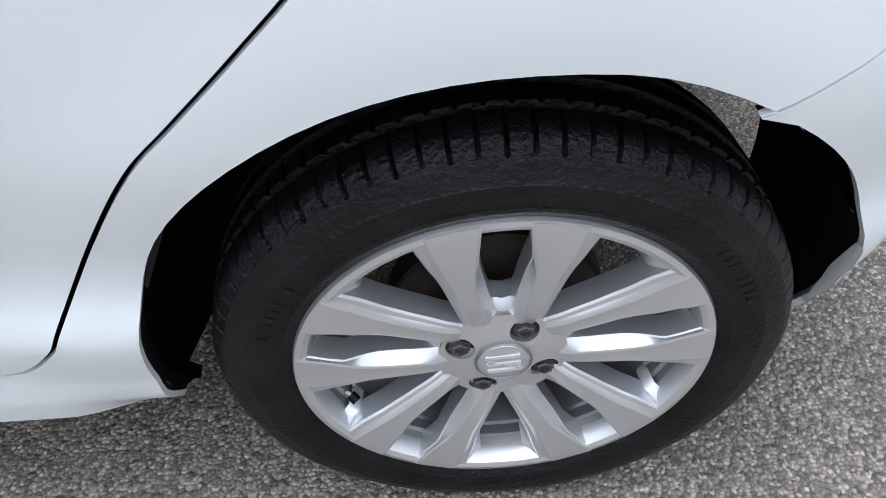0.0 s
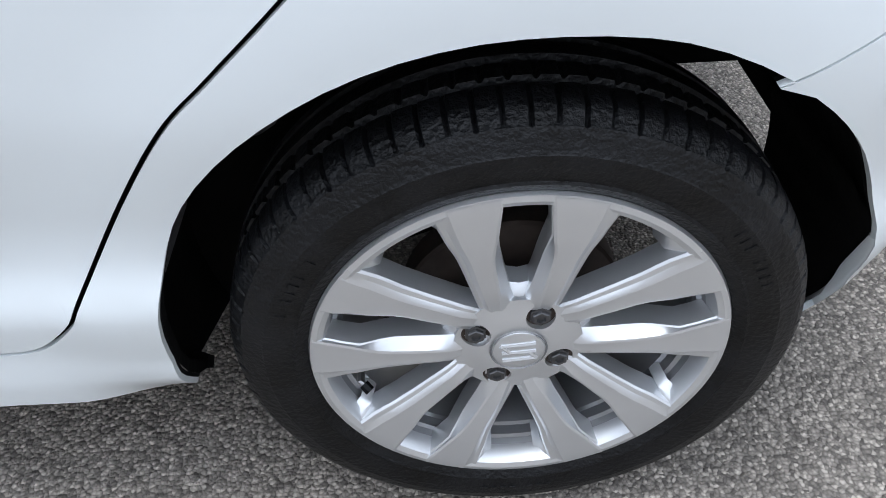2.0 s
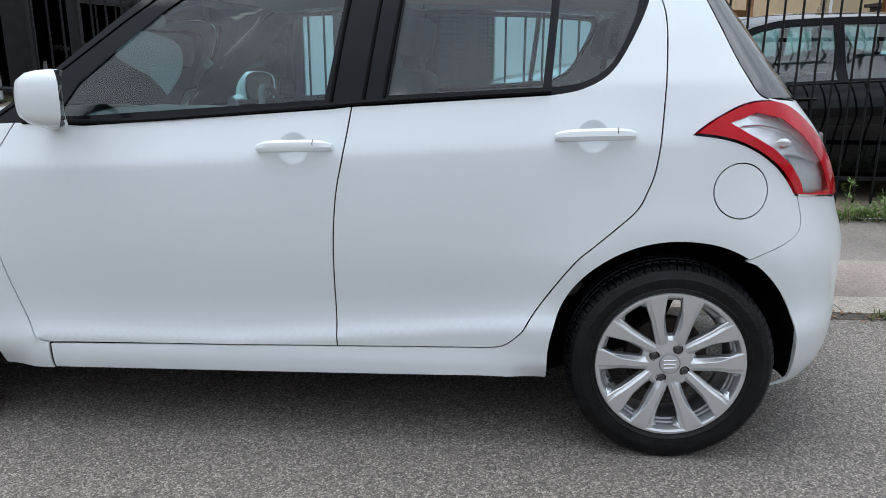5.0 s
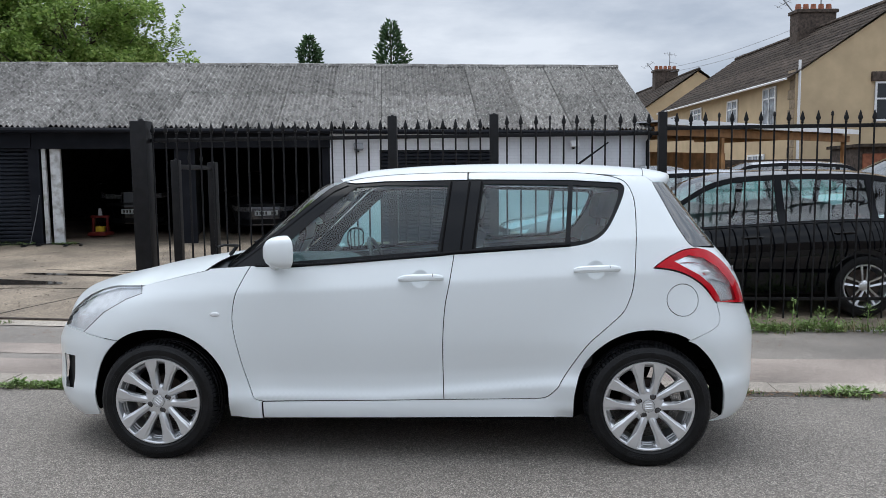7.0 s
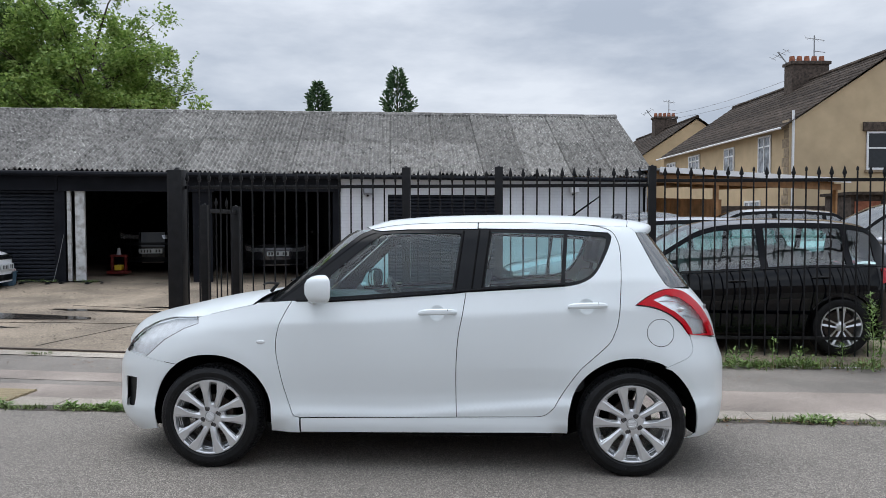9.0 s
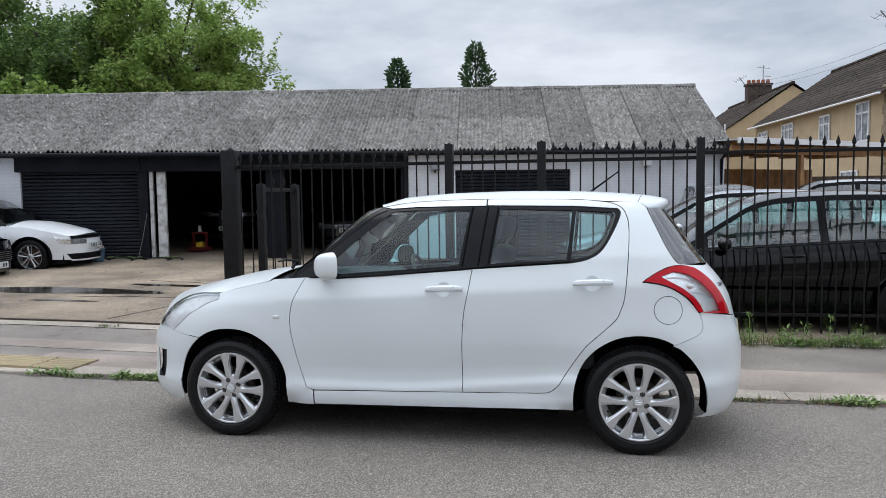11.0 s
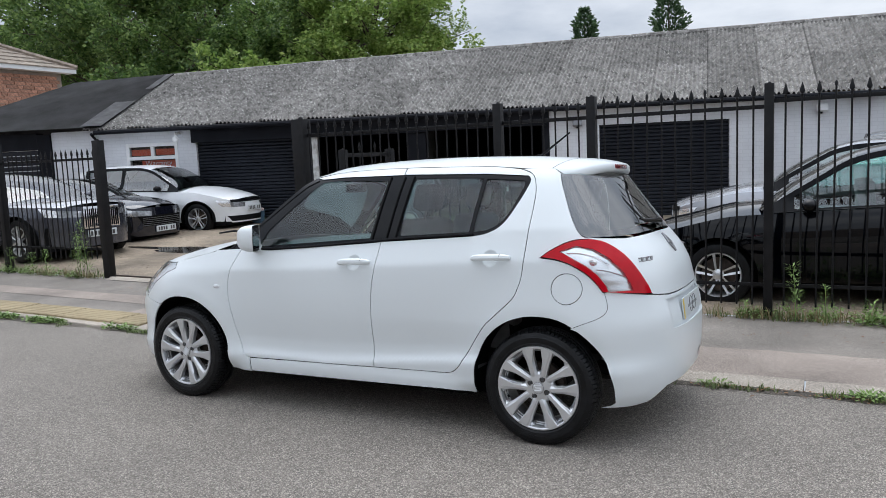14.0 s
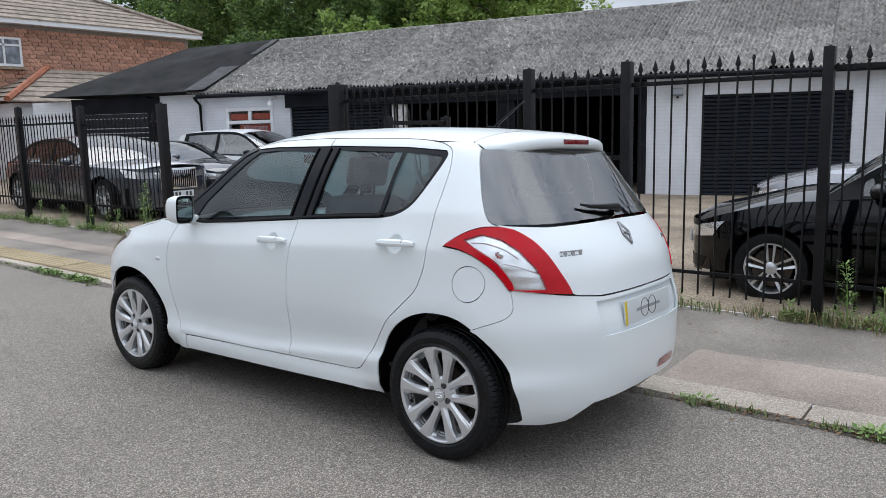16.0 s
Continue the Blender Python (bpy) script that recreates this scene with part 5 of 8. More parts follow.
sp = part("spoiler", grid(spoiler, WS, span(0, 1, 8)), "white_paint", CAR, "white roof spoiler over the rear window", sharp=60)
bm = bmesh.new()
c = spoiler(0, 4.5 / 8)
box(bm, c.x - 0.03, c.x + 0.004, CY - 0.125, CY + 0.125, c.z - 0.011, c.z + 0.013, 0.004)
part("brake_light", bm, "dark_red_lens", sp, "dark red high brake light")
bm = bmesh.new()
box(bm, -0.02, 0.03, -0.03, 0.03, -0.012, 0.012, 0.006, Matrix.Translation((-0.27, CY, 1.493)))
ant = part("aerial_base", bm, "black_trim", CAR, "black roof aerial base")
bm = bmesh.new()
tube(bm, [(-0.26, CY, 1.50), (-0.08, CY, 1.63)], [0.008, 0.0045], 6)
part("aerial", bm, "black_trim", ant, "thin black roof aerial")
bm = bmesh.new()
tube(bm, [roof(0.008, w) + Vector((0.001, 0, 0.0006)) for w in WS], 0.0022, 5)
part("roof_seam", bm, "seam_dark", CAR)
# rear wiper
bm = bmesh.new()
wc = off(rear, -0.02)(math.pi / 2 + 0.02, 1.085)
tube(bm, [wc, wc + Vector((0.012, -0.03, 0.01)), off(rear, -0.022)(math.pi / 2 - 0.14, 1.105), off(rear, -0.02)(math.pi / 2 - 0.22, 1.118)], [0.022, 0.017, 0.009, 0.005], 8)
part("rear_wiper", bm, "black_trim", CAR, "black rear wiper")
# badges: a plain diamond shape and letters of the maker as a plain bar
bm = bmesh.new()


def on_back(dy, z):
    """A point 3 mm proud of the tailgate, dy to the right of its middle line."""
    c = math.copysign((abs(dy) / mid_half(0.25, z)) ** (NR / 2), -dy)
    return rear(math.acos(c), z) + Vector((0.003, 0, 0.001))


loz = [(0.0, 0.048), (0.036, 0.004), (0.0, -0.048), (-0.036, -0.004), (0.0, 0.048)]
for a, b in [*zip(loz, loz[1:]), ((-0.030, 0.010), (0.030, -0.010))]:
    tube(bm, [on_back(a[0] + (b[0] - a[0]) * t, 0.985 + a[1] + (b[1] - a[1]) * t) for t in span(0, 1, 6)], 0.007, 6)
part("emblem", bm, "bolt", CAR, "small chrome emblem")
for ua in (0.95, math.pi - 1.16):
    for i in range(6):
        bm = bmesh.new()
        p0, p1 = (off(rear, -0.003)(ua + (i + k) * 0.034, 0.935) for k in (0.05, 0.8))
        for zz in (-0.009, 0.009) if i % 2 == 0 else (-0.009, -0.003, 0.003, 0.009):
            tube(bm, [p0 + Vector((0, 0, zz)), p1 + Vector((0, 0, zz))], 0.0036, 6)
        part("badge_bar", bm, "bolt", CAR, "chrome badge")
bm = sheet([(1.62, 0.325), (1.84, 0.325), (1.84, 0.365), (1.64, 0.365)], off(rear, -0.004), 0.02, ustep=0.03)
part("rear_fog_lamp", bm, "dark_red_lens", CAR, "red rear fog lamp")
bm = bmesh.new()
box(bm, 0.44, 0.56, CY - 0.42, CY + 0.42, 0.26, 0.31, 0.01)
part("diffuser", bm, "seam_dark", CAR)
bm = bmesh.new()
tube(bm, [(0.35, 1.28, 0.25), (0.52, 1.28, 0.25)], 0.026, 12, False)
part("exhaust", bm, "bolt", CAR)

# ---- front: bumper, headlamps, grille ----
def UN(pts):
    return [(un(x, z), z) for x, z in pts]


fl = [p for p in ARCH_F if p[0] < -2.60 and p[1] < 0.595]
fb = UN([(-2.865, 0.626), (-2.735, 0.610), (-2.640, 0.598)]) + UN(fl) + [(un(-2.79, 0.2), 0.20), (0.75, 0.165), (math.pi / 2, 0.16)]
fm = [(math.pi - u, z) for u, z in fb[::-1]]
fog = UN([(-3.055, 0.49), (-2.945, 0.495), (-2.965, 0.32), (-3.05, 0.31)])
fog2 = [(math.pi - u, z) for u, z in fog]
grl = [(1.15, 0.30), (math.pi - 1.15, 0.30), (math.pi - 1.25, 0.47), (1.25, 0.47)]
panel("front_bumper", fb + fm[1:] + [(math.pi - un(-2.99, 0.64), 0.64), (math.pi / 2, 0.63), (un(-2.99, 0.64), 0.64)], "white_paint", nose, gap=0.0008, depth=0.009, step=0.03, ustep=0.045, both=False, holes=(fog, fog2, grl), label="white painted front bumper")
panel("fog_recess", inset(fog, -0.008), "black_trim", nose, gap=0, depth=0, d=0.02, label="black fog lamp recess")
panel("lower_grille", inset(grl, -0.01), "liner", nose, gap=0, depth=0, d=0.03, both=False)
panel("upper_grille", [(1.0, 0.632), (1.0, 0.735), (math.pi - 1.0, 0.735), (math.pi - 1.0, 0.632)], "black_trim", nose, gap=0, depth=0, d=0.004, both=False, label="black front grille")
hlp = UN([(-3.045, 0.64), (-3.04, 0.70), (-2.985, 0.775), (-2.84, 0.832), (-2.70, 0.868), (-2.53, 0.876), (-2.513, 0.838), (-2.60, 0.808), (-2.73, 0.738), (-2.865, 0.630)])
panel("bonnet_flange", UN([(-2.40, 0.895), (-2.53, 0.866), (-2.70, 0.858), (-2.85, 0.82), (-2.98, 0.765), (-3.05, 0.69), (-3.07, 0.70), (-3.02, 0.772), (-2.87, 0.828), (-2.70, 0.864), (-2.53, 0.874), (-2.40, 0.900)]), "white_paint", nose, gap=0, depth=0, d=0.009, step=0.03, ustep=0.03)
panel("bumper_flange", UN([(-2.73, 0.59), (-2.865, 0.60), (-3.04, 0.61), (-3.05, 0.65), (-2.86, 0.642), (-2.72, 0.63)]), "white_paint", nose, gap=0, depth=0, d=0.007, step=0.03, ustep=0.03)
for h in panel("headlamp", hlp, "clear_lens", nose, gap=0.003, depth=0, d=-0.004, step=0.025, ustep=0.03, label="clear swept-back headlamp"):
    h.visible_shadow = False
    k = h.data.vertices[0].co.y > CY
    f3 = off(nose, 0.016)
    bm = sheet(inset(hlp, -0.004), mirrored(f3) if k else f3, 0.02, ustep=0.03)
    for v in bm.verts:
        v.co.x += 0.006 * math.sin(v.co.z * 120 + v.co.x * 40)
    part("reflector", bm, "lamp_inner", h, "bright headlamp reflector")
    bm = bmesh.new()
    tube(bm, [(lambda p: Vector((p.x, 2 * CY - p.y, p.z)) if k else p)(off(nose, -0.001)(u, z)) for u, z in hlp[5:]], 0.002, 6)
    part("lamp_seal", bm, "lead", h)


# ---- door handles, mirrors, side repeaters ----
def handle_on(x0, x1, z0, z1, doors):
    for k, door in enumerate(doors):
        def P(x, z, d):
            p = off(side, d)(x, z)
            return Vector((p.x, 2 * CY - p.y, p.z)) if k else p
        xm, zm = (x0 + x1) / 2 - 0.005, (z0 + z1) / 2
        bm = bmesh.new()
        n = 24
        rings = []
        for rr, dd in ((1.07, 0.0008), (1.0, 0.0012), (0.90, 0.0035), (0.75, 0.0075), (0.5, 0.012), (0.0, 0.015)):
            rings.append([bm.verts.new(P(xm + 0.044 * rr * math.cos(i * math.tau / n), zm + 0.043 * rr * math.sin(i * math.tau / n), dd)) for i in range(n)])
        for a, b in zip(rings, rings[1:]):
            for i in range(n):
                bm.faces.new((a[i], a[(i + 1) % n], b[(i + 1) % n], b[i]))
        part("handle_bowl", bm, "white_paint", door, "round finger recess behind the handle")
        bm = bmesh.new()
        ts = span(0, 1, 14)
        rows = []
        for t in ts:
            x, z = x0 + (x1 - x0) * t, z0 + (z1 - z0) * t
            lift = -0.012 - 0.020 * (1 - (2 * t - 1) ** 4)
            hh = 0.016 * (1 - 0.45 * abs(2 * t - 1) ** 6)
            rows.append([bm.verts.new(P(x, z + dz * hh, lift + dd)) for dz, dd in ((-1, 0.010), (-0.9, 0.0), (-0.4, -0.006), (0.4, -0.006), (0.9, 0.0), (1, 0.010))])
        for a, b in zip(rows, rows[1:]):
            for i in range(6):
                bm.faces.new((a[i], a[(i + 1) % 6], b[(i + 1) % 6], b[i]))
        bm.faces.new(rows[0]), bm.faces.new(rows[-1][::-1])
        part("door_handle", bm, "white_paint", door, "white pull handle")
        bm = bmesh.new()
        xs = x0 + (x1 - x0) * 0.77
        tube(bm, [P(xs, z1 - 0.013, -0.030), P(xs, z1 + 0.001, -0.0385), P(xs, z1 + 0.013, -0.030)], 0.0012, 5)
        part("handle_joint", bm, "seam_dark", door)


handle_on(*HANDLES["front"], front_doors)
handle_on(*HANDLES["rear"], rear_doors)
for k, door in enumerate(front_doors):
    def Q(x, y, z):
        return Vector((x, 2 * CY - y, z)) if k else Vector((x, y, z))
    bm = bmesh.new()
    # housing: rounded at the front, cut flat towards the rear
    n, rows = 20, []
    for t, s in ((0.0, 0.0), (0.06, 0.42), (0.18, 0.70), (0.36, 0.88), (0.6, 0.97), (0.85, 1.0), (1.0, 0.98)):
        rows.append([bm.verts.new(Q(-1.850 + 0.120 * t - t * 0.050 * s * math.cos(a), -0.080 + 0.094 * s * math.copysign(abs(math.cos(a)) ** 0.55, math.cos(a)), 1.050 + 0.080 * s * math.copysign(abs(math.sin(a)) ** 0.52, math.sin(a)))) for a in span(0, math.tau, n)[:-1]])
    for a, b in zip(rows, rows[1:]):
        for i in range(n):
            try:
                bm.faces.new((a[i], a[(i + 1) % n], b[(i + 1) % n], b[i]))
            except ValueError:
                pass
    mir_h = part("mirror_housing", bm, "white_paint", door, "white door mirror", sharp=60)
    bm = bmesh.new()
    bm.faces.new([bm.verts.new(v) for v in [Q(-1.738 - 0.049 * math.cos(a), -0.080 + 0.089 * math.copysign(abs(math.cos(a)) ** 0.55, math.cos(a)), 1.050 + 0.076 * math.copysign(abs(math.sin(a)) ** 0.52, math.sin(a))) for a in span(0, math.tau, 24)[:-1]]])
    part("mirror_frame", bm, "black_trim", mir_h, "black rim of the mirror")
    bm = bmesh.new()
    bm.faces.new([bm.verts.new(Q(-1.733 - 0.040 * math.cos(a), -0.080 + 0.074 * math.copysign(abs(math.cos(a)) ** 0.55, math.cos(a)), 1.050 + 0.061 * math.copysign(abs(math.sin(a)) ** 0.52, math.sin(a)))) for a in span(0, math.tau, 24)[:-1]])
    part("mirror_glass", bm, "mirror", mir_h, "mirror glass")
    bm = bmesh.new()
    tube(bm, [Q(-1.80, -0.05, 1.0), Q(-1.82, 0.02, 0.985), Q(-1.84, 0.06, 0.98)], [0.035, 0.03, 0.03], 10)
    part("mirror_foot", bm, "white_paint", mir_h)
    bm = bmesh.new()
    c = off(side, -0.004)(-2.125, 0.737)
    bmesh.ops.create_uvsphere(bm, u_segments=12, v_segments=8, radius=1)
    for v in bm.verts:
        p = Vector((c.x + v.co.x * 0.026, c.y + 0.003 + v.co.y * 0.005, c.z + v.co.z * 0.012))
        v.co = Q(*p)
    part("side_repeater", bm, "lamp_inner", CAR, "small clear side repeater lamp")

# ---- wheels ----
AX = (0.0, -2.43)


def build_wheel(parent_m, phase, label):
    wheel = thing("wheel", label, "wheel")
    wheel.parent = CAR
    wheel.matrix_basis = parent_m
    del wheel["category"]
    # tyre, flattened where it stands
    bm = bmesh.new()
    prof = [(0.207, 0.012), (0.214, 0.000), (0.220, -0.007), (0.226, -0.011), (0.231, -0.0145), (0.234, -0.013), (0.250, -0.0165), (0.262, -0.0165), (0.264, -0.0150), (0.276, -0.0125), (0.285, -0.0075), (0.286, -0.0055), (0.2935, 0.0015), (0.2985, 0.012), (0.3005, 0.026), (0.3010, 0.033), (0.2945, 0.035), (0.2945, 0.042), (0.3015, 0.044), (0.302, 0.066), (0.2950, 0.068), (0.2950, 0.077), (0.302, 0.079), (0.302, 0.10), (0.295, 0.102), (0.295, 0.11), (0.301, 0.112), (0.299, 0.13), (0.292, 0.148), (0.27, 0.164), (0.24, 0.166), (0.207, 0.14)]
    seg = 720

    def wob(i, k, r):
        j = k % 9
        if 10 <= i <= 15 and j == 0 and (k // 9) % 2 == 0:
            return r - (0.0015, 0.003, 0.0055, 0.006, 0.006, 0.006)[i - 10]
        if 12 <= i <= 15 and j == 0:
            return r - 0.005
        if 18 <= i <= 19 and j in (3, 4):
            return r - 0.004
        return r
    lathe(bm, prof, seg, None, wob)
    for v in bm.verts:
        if v.co.z < -0.2955:
            v.co.z = -0.2955
    part("tyre", bm, "rubber", wheel, "black road tyre with a worn grooved tread", sharp=28)
    # lettering on the side wall, too small to read: low bars
    for a0, n, rr, hh in ((50, 9, 0.252, 0.011), (-70, 8, 0.250, 0.010), (170, 9, 0.252, 0.010)):
        bm = bmesh.new()
        for i in range(n):
            if (i * 7 + n) % 5 == 0:
                continue
            a = radians(a0 + i * 2.6)
            box(bm, -0.0035, 0.0035, -0.0009, 0.002, -hh / 2, hh / 2, 0, Matrix.Rotation(a, 4, "Y") @ Matrix.Translation((0, -0.0163, rr)))
        tagged(part("sidewall_mark", bm, "rubber", wheel), kind="stuff")
    # rim lip and barrel
    bm = bmesh.new()
    lathe(bm, [(0.207, 0.011), (0.2165, 0.000), (0.2185, -0.006), (0.2165, -0.0105), (0.2105, -0.0115), (0.2045, -0.0085), (0.2005, 0.002), (0.1985, 0.015)], 96)
    part("rim", bm, "alloy", wheel, "silver alloy rim")
    bm = bmesh.new()
    lathe(bm, [(0.1985, 0.014), (0.1965, 0.022), (0.1915, 0.024), (0.1905, 0.036), (0.1855, 0.038), (0.1785, 0.065), (0.176, 0.10), (0.187, 0.125), (0.19, 0.15), (0.198, 0.16)], 72)
    part("barrel", bm, "barrel", wheel, "inside of the alloy rim")
    turn = Matrix.Rotation(radians(phase), 4, "Y")
    # five pairs of spokes: (r, inner edge, inner crest, outer crest, outer edge, depths of edge, crest, crest, edge)
    st = [(0.030, 0.000, 0.008, 0.018, 0.026, 0.010, 0.009, 0.009, 0.010), (0.048, 0.001, 0.014, 0.029, 0.038, 0.010, 0.0075, 0.0075, 0.010), (0.062, 0.003, 0.019, 0.033, 0.0425, 0.0100, 0.0030, 0.0028, 0.0065),
          (0.074, 0.0075, 0.0195, 0.036, 0.0455, 0.0110, -0.0005, -0.0010, 0.0045), (0.092, 0.0125, 0.0225, 0.0405, 0.0505, 0.0105, -0.0028, -0.0034, 0.0030), (0.112, 0.0165, 0.0255, 0.0455, 0.0560, 0.0095, -0.0050, -0.0056, 0.0010),
          (0.130, 0.0198, 0.0280, 0.0495, 0.0612, 0.0075, -0.0066, -0.0072, -0.0005), (0.143, 0.0218, 0.0285, 0.0530, 0.0648, 0.0040, -0.0080, -0.0085, -0.0020), (0.154, 0.0228, 0.0278, 0.0560, 0.0682, -0.0005, -0.0092, -0.0096, -0.0032),
          (0.166, 0.0238, 0.0262, 0.0595, 0.0718, -0.0055, -0.0102, -0.0104, -0.0042), (0.184, 0.0225, 0.0248, 0.0640, 0.0765, -0.0068, -0.0108, -0.0109, -0.0056), (0.198, 0.0214, 0.0236, 0.0675, 0.0805, -0.0068, -0.0120, -0.0120, -0.0080), (0.2080, 0.0208, 0.0228, 0.0700, 0.0835, -0.0072, -0.0122, -0.0122, -0.0095), (0.2150, 0.0206, 0.0226, 0.0720, 0.0850, -0.0080, -0.0118, -0.0118, -0.0110)]
    me = {}
    for sg in (-1, 1):
        bm = bmesh.new()
        rows = []
        for r, xi, ci, co, xo, yi, yc, yd, yo in st:
            row = []
            for xx, yy in ((xi + 0.001, yi + 0.030), (xi, yi + 0.0015), (xi + 0.0015, yi), (ci - 0.0012, yc + 0.0012), (ci + 0.0015, yc), ((ci + co) / 2, (yc + yd) / 2 + 0.0006), (co - 0.0016, yd), (co + 0.0010, yd + 0.0013), (co + 0.4 * (xo - co), yd + 0.55 * (yo - yd) + 0.0012), (xo - 0.0022, yo - 0.0004), (xo, yo + 0.002), (xo - 0.001, yo + 0.030)):
                zz = math.sqrt(max(1e-6, r * r - xx * xx * sstep(0.12, 0.20, r)))
                row.append(bm.verts.new((sg * xx, yy, zz)))
            rows.append(row)
        n_r = len(rows[0])
        for a, b in zip(rows, rows[1:]):
            for i in range(n_r - 1):
                bm.faces.new((a[i], a[i + 1], b[i + 1], b[i]))
            bm.faces.new((a[-1], a[0], b[0], b[-1]))
        finish(bm, True, 24)
        q = bpy.data.meshes.new("spoke")
        bm.to_mesh(q)
        bm.free()
        q.materials.append(M["alloy"])
        me[sg] = q
    for i in range(5):
        for sg in (-1, 1):
            o = new("spoke", me[sg])
            o.parent = wheel
            o.matrix_basis = turn @ Matrix.Rotation(radians(72 * i), 4, "Y")
    # webs at the root of each pair, and the stepped brackets that carry the rim between the pairs
    for i in range(5):
        bm = bmesh.new()
        rows = [[bm.verts.new((x, y + (0.003 if x else 0), r)) for x in (-w, 0, w)] for r, w, y in ((0.030, 0.012, 0.006), (0.050, 0.010, 0.006), (0.062, 0.009, 0.008), (0.072, 0.010, 0.013), (0.080, 0.012, 0.020), (0.083, 0.012, 0.040))]
        for a, b in zip(rows, rows[1:]):
            for j in (0, 1):
                bm.faces.new((a[j], a[j + 1], b[j + 1], b[j]))
        part("web", bm, "alloy", wheel, m=turn @ Matrix.Rotation(radians(72 * i), 4, "Y"))
        for sg in (-1, 1):
            bm = bmesh.new()
            rows = []
            for a, dr, y0 in ((21.5, 0.0, -0.004), (24.0, -0.003, -0.003), (25.5, -0.010, 0.002), (26.5, -0.007, 0.006), (28.5, -0.002, 0.008)):
                ca, sa = math.cos(radians(a)), math.sin(radians(a)) * sg
                rows.append([bm.verts.new((rr * sa, y, rr * ca)) for rr, y in ((0.2085, y0 - 0.004), (0.2010 + dr * 0.5, y0), (0.1960 + dr, y0 + 0.006), (0.1900 + dr, y0 + 0.030))])
            for a, b in zip(rows, rows[1:]):
                for j in range(3):
                    bm.faces.new((a[j], a[j + 1], b[j + 1], b[j]))
            part("bracket", bm, "alloy", wheel, m=turn @ Matrix.Rotation(radians(72 * i), 4, "Y"))
    # hub plate with four bolt wells
    wells = [radians(26.0 + 90 * i) for i in range(4)]
    disc = [(0.069 * math.cos(a), 0.069 * math.sin(a)) for a in span(0, math.tau, 48)[:-1]]
    holes = [[(0.0497 * math.sin(w) + 0.0155 * math.cos(a), 0.0497 * math.cos(w) + 0.0155 * math.sin(a)) for a in span(0, math.tau, 24)[:-1]] for w in wells]
    bm = sheet(disc, lambda u, v: Vector((u, 0.0010 + 0.0055 * sstep(0.034, 0.070, math.hypot(u, v)), v)), 0.007, 0.011, holes=holes)
    part("hub", bm, "alloy", wheel, m=turn, sharp=30)
    for w in wells:
        c = turn @ Matrix.Translation((0.0497 * math.sin(w), 0, 0.0497 * math.cos(w)))
        bm = bmesh.new()
        lathe(bm, [(0.0168, 0.0075), (0.0, 0.0080)], 24)
        part("well_floor", bm, "iron", wheel, m=c)
        bm = bmesh.new()
        lathe(bm, [(0.0125, 0.0074), (0.0122, 0.0052), (0.0100, 0.0045), (0.0097, 0.0015), (0.0088, 0.0004), (0.0056, 0.0003), (0.0050, 0.0030), (0.0, 0.0030)], 6)
        part("wheel_bolt", bm, "wheel_bolt", wheel, sharp=20, m=c)
    bm = bmesh.new()
    lathe(bm, [(0.0, -0.0035), (0.020, -0.003), (0.027, -0.0012), (0.0288, 0.001), (0.0288, 0.006)], 40)
    cap = part("centre_cap", bm, "alloy", wheel, "round silver centre cap", m=turn)
    bm = bmesh.new()
    for p, q in (((-0.019, 0.010), (0.017, 0.013)), ((-0.018, -0.001), (0.018, 0.001)), ((-0.017, -0.013), (0.019, -0.010)), ((-0.019, 0.010), (-0.010, 0.0)), ((0.019, -0.010), (0.010, 0.0))):
        tube(bm, [Vector((p[0], -0.0030, p[1])), Vector((q[0], -0.0030, q[1]))], 0.0026, 6)
    part("emblem", bm, "alloy", cap, "raised emblem")
    bm = bmesh.new()
    lathe(bm, [(0.0285, -0.001), (0.0297, -0.0022), (0.0307, -0.0008)], 40)
    part("cap_ring", bm, "lead", cap)
    # valve
    bm = bmesh.new()
    a = radians(252)
    p = Vector((0.181 * math.sin(a), 0.012, 0.183 * math.cos(a)))
    tube(bm, [p + Vector((0, 0.02, 0)), p, p + Vector((0.008, -0.006, -0.004))], 0.0045, 8)
    part("valve", bm, "bolt", wheel, "steel tyre valve", m=turn)
    bm = bmesh.new()
    tube(bm, [p + Vector((0.003, -0.002, -0.001)), p + Vector((0.010, -0.008, -0.006))], 0.0062, 8)
    part("valve_cap", bm, "black_trim", wheel, "black valve cap", m=turn)
    # brake drum behind
    bm = bmesh.new()
    lathe(bm, [(0.0, 0.05), (0.055, 0.05), (0.06, 0.062), (0.118, 0.064), (0.121, 0.068), (0.121, 0.10), (0.0, 0.10)], 48)
    part("brake_disc", bm, "iron", wheel, "rusty brake disc")
    return wheel


for ax, ph in ((0.0, 0.0), (-2.43, 222.0)):
    build_wheel(pose(ax, 0, 0.2955), ph, "silver ten-spoke alloy wheel with a black tyre")
    build_wheel(pose(ax, 2 * CY, 0.2955, 0, 0, 180), ph, "silver ten-spoke alloy wheel with a black tyre")

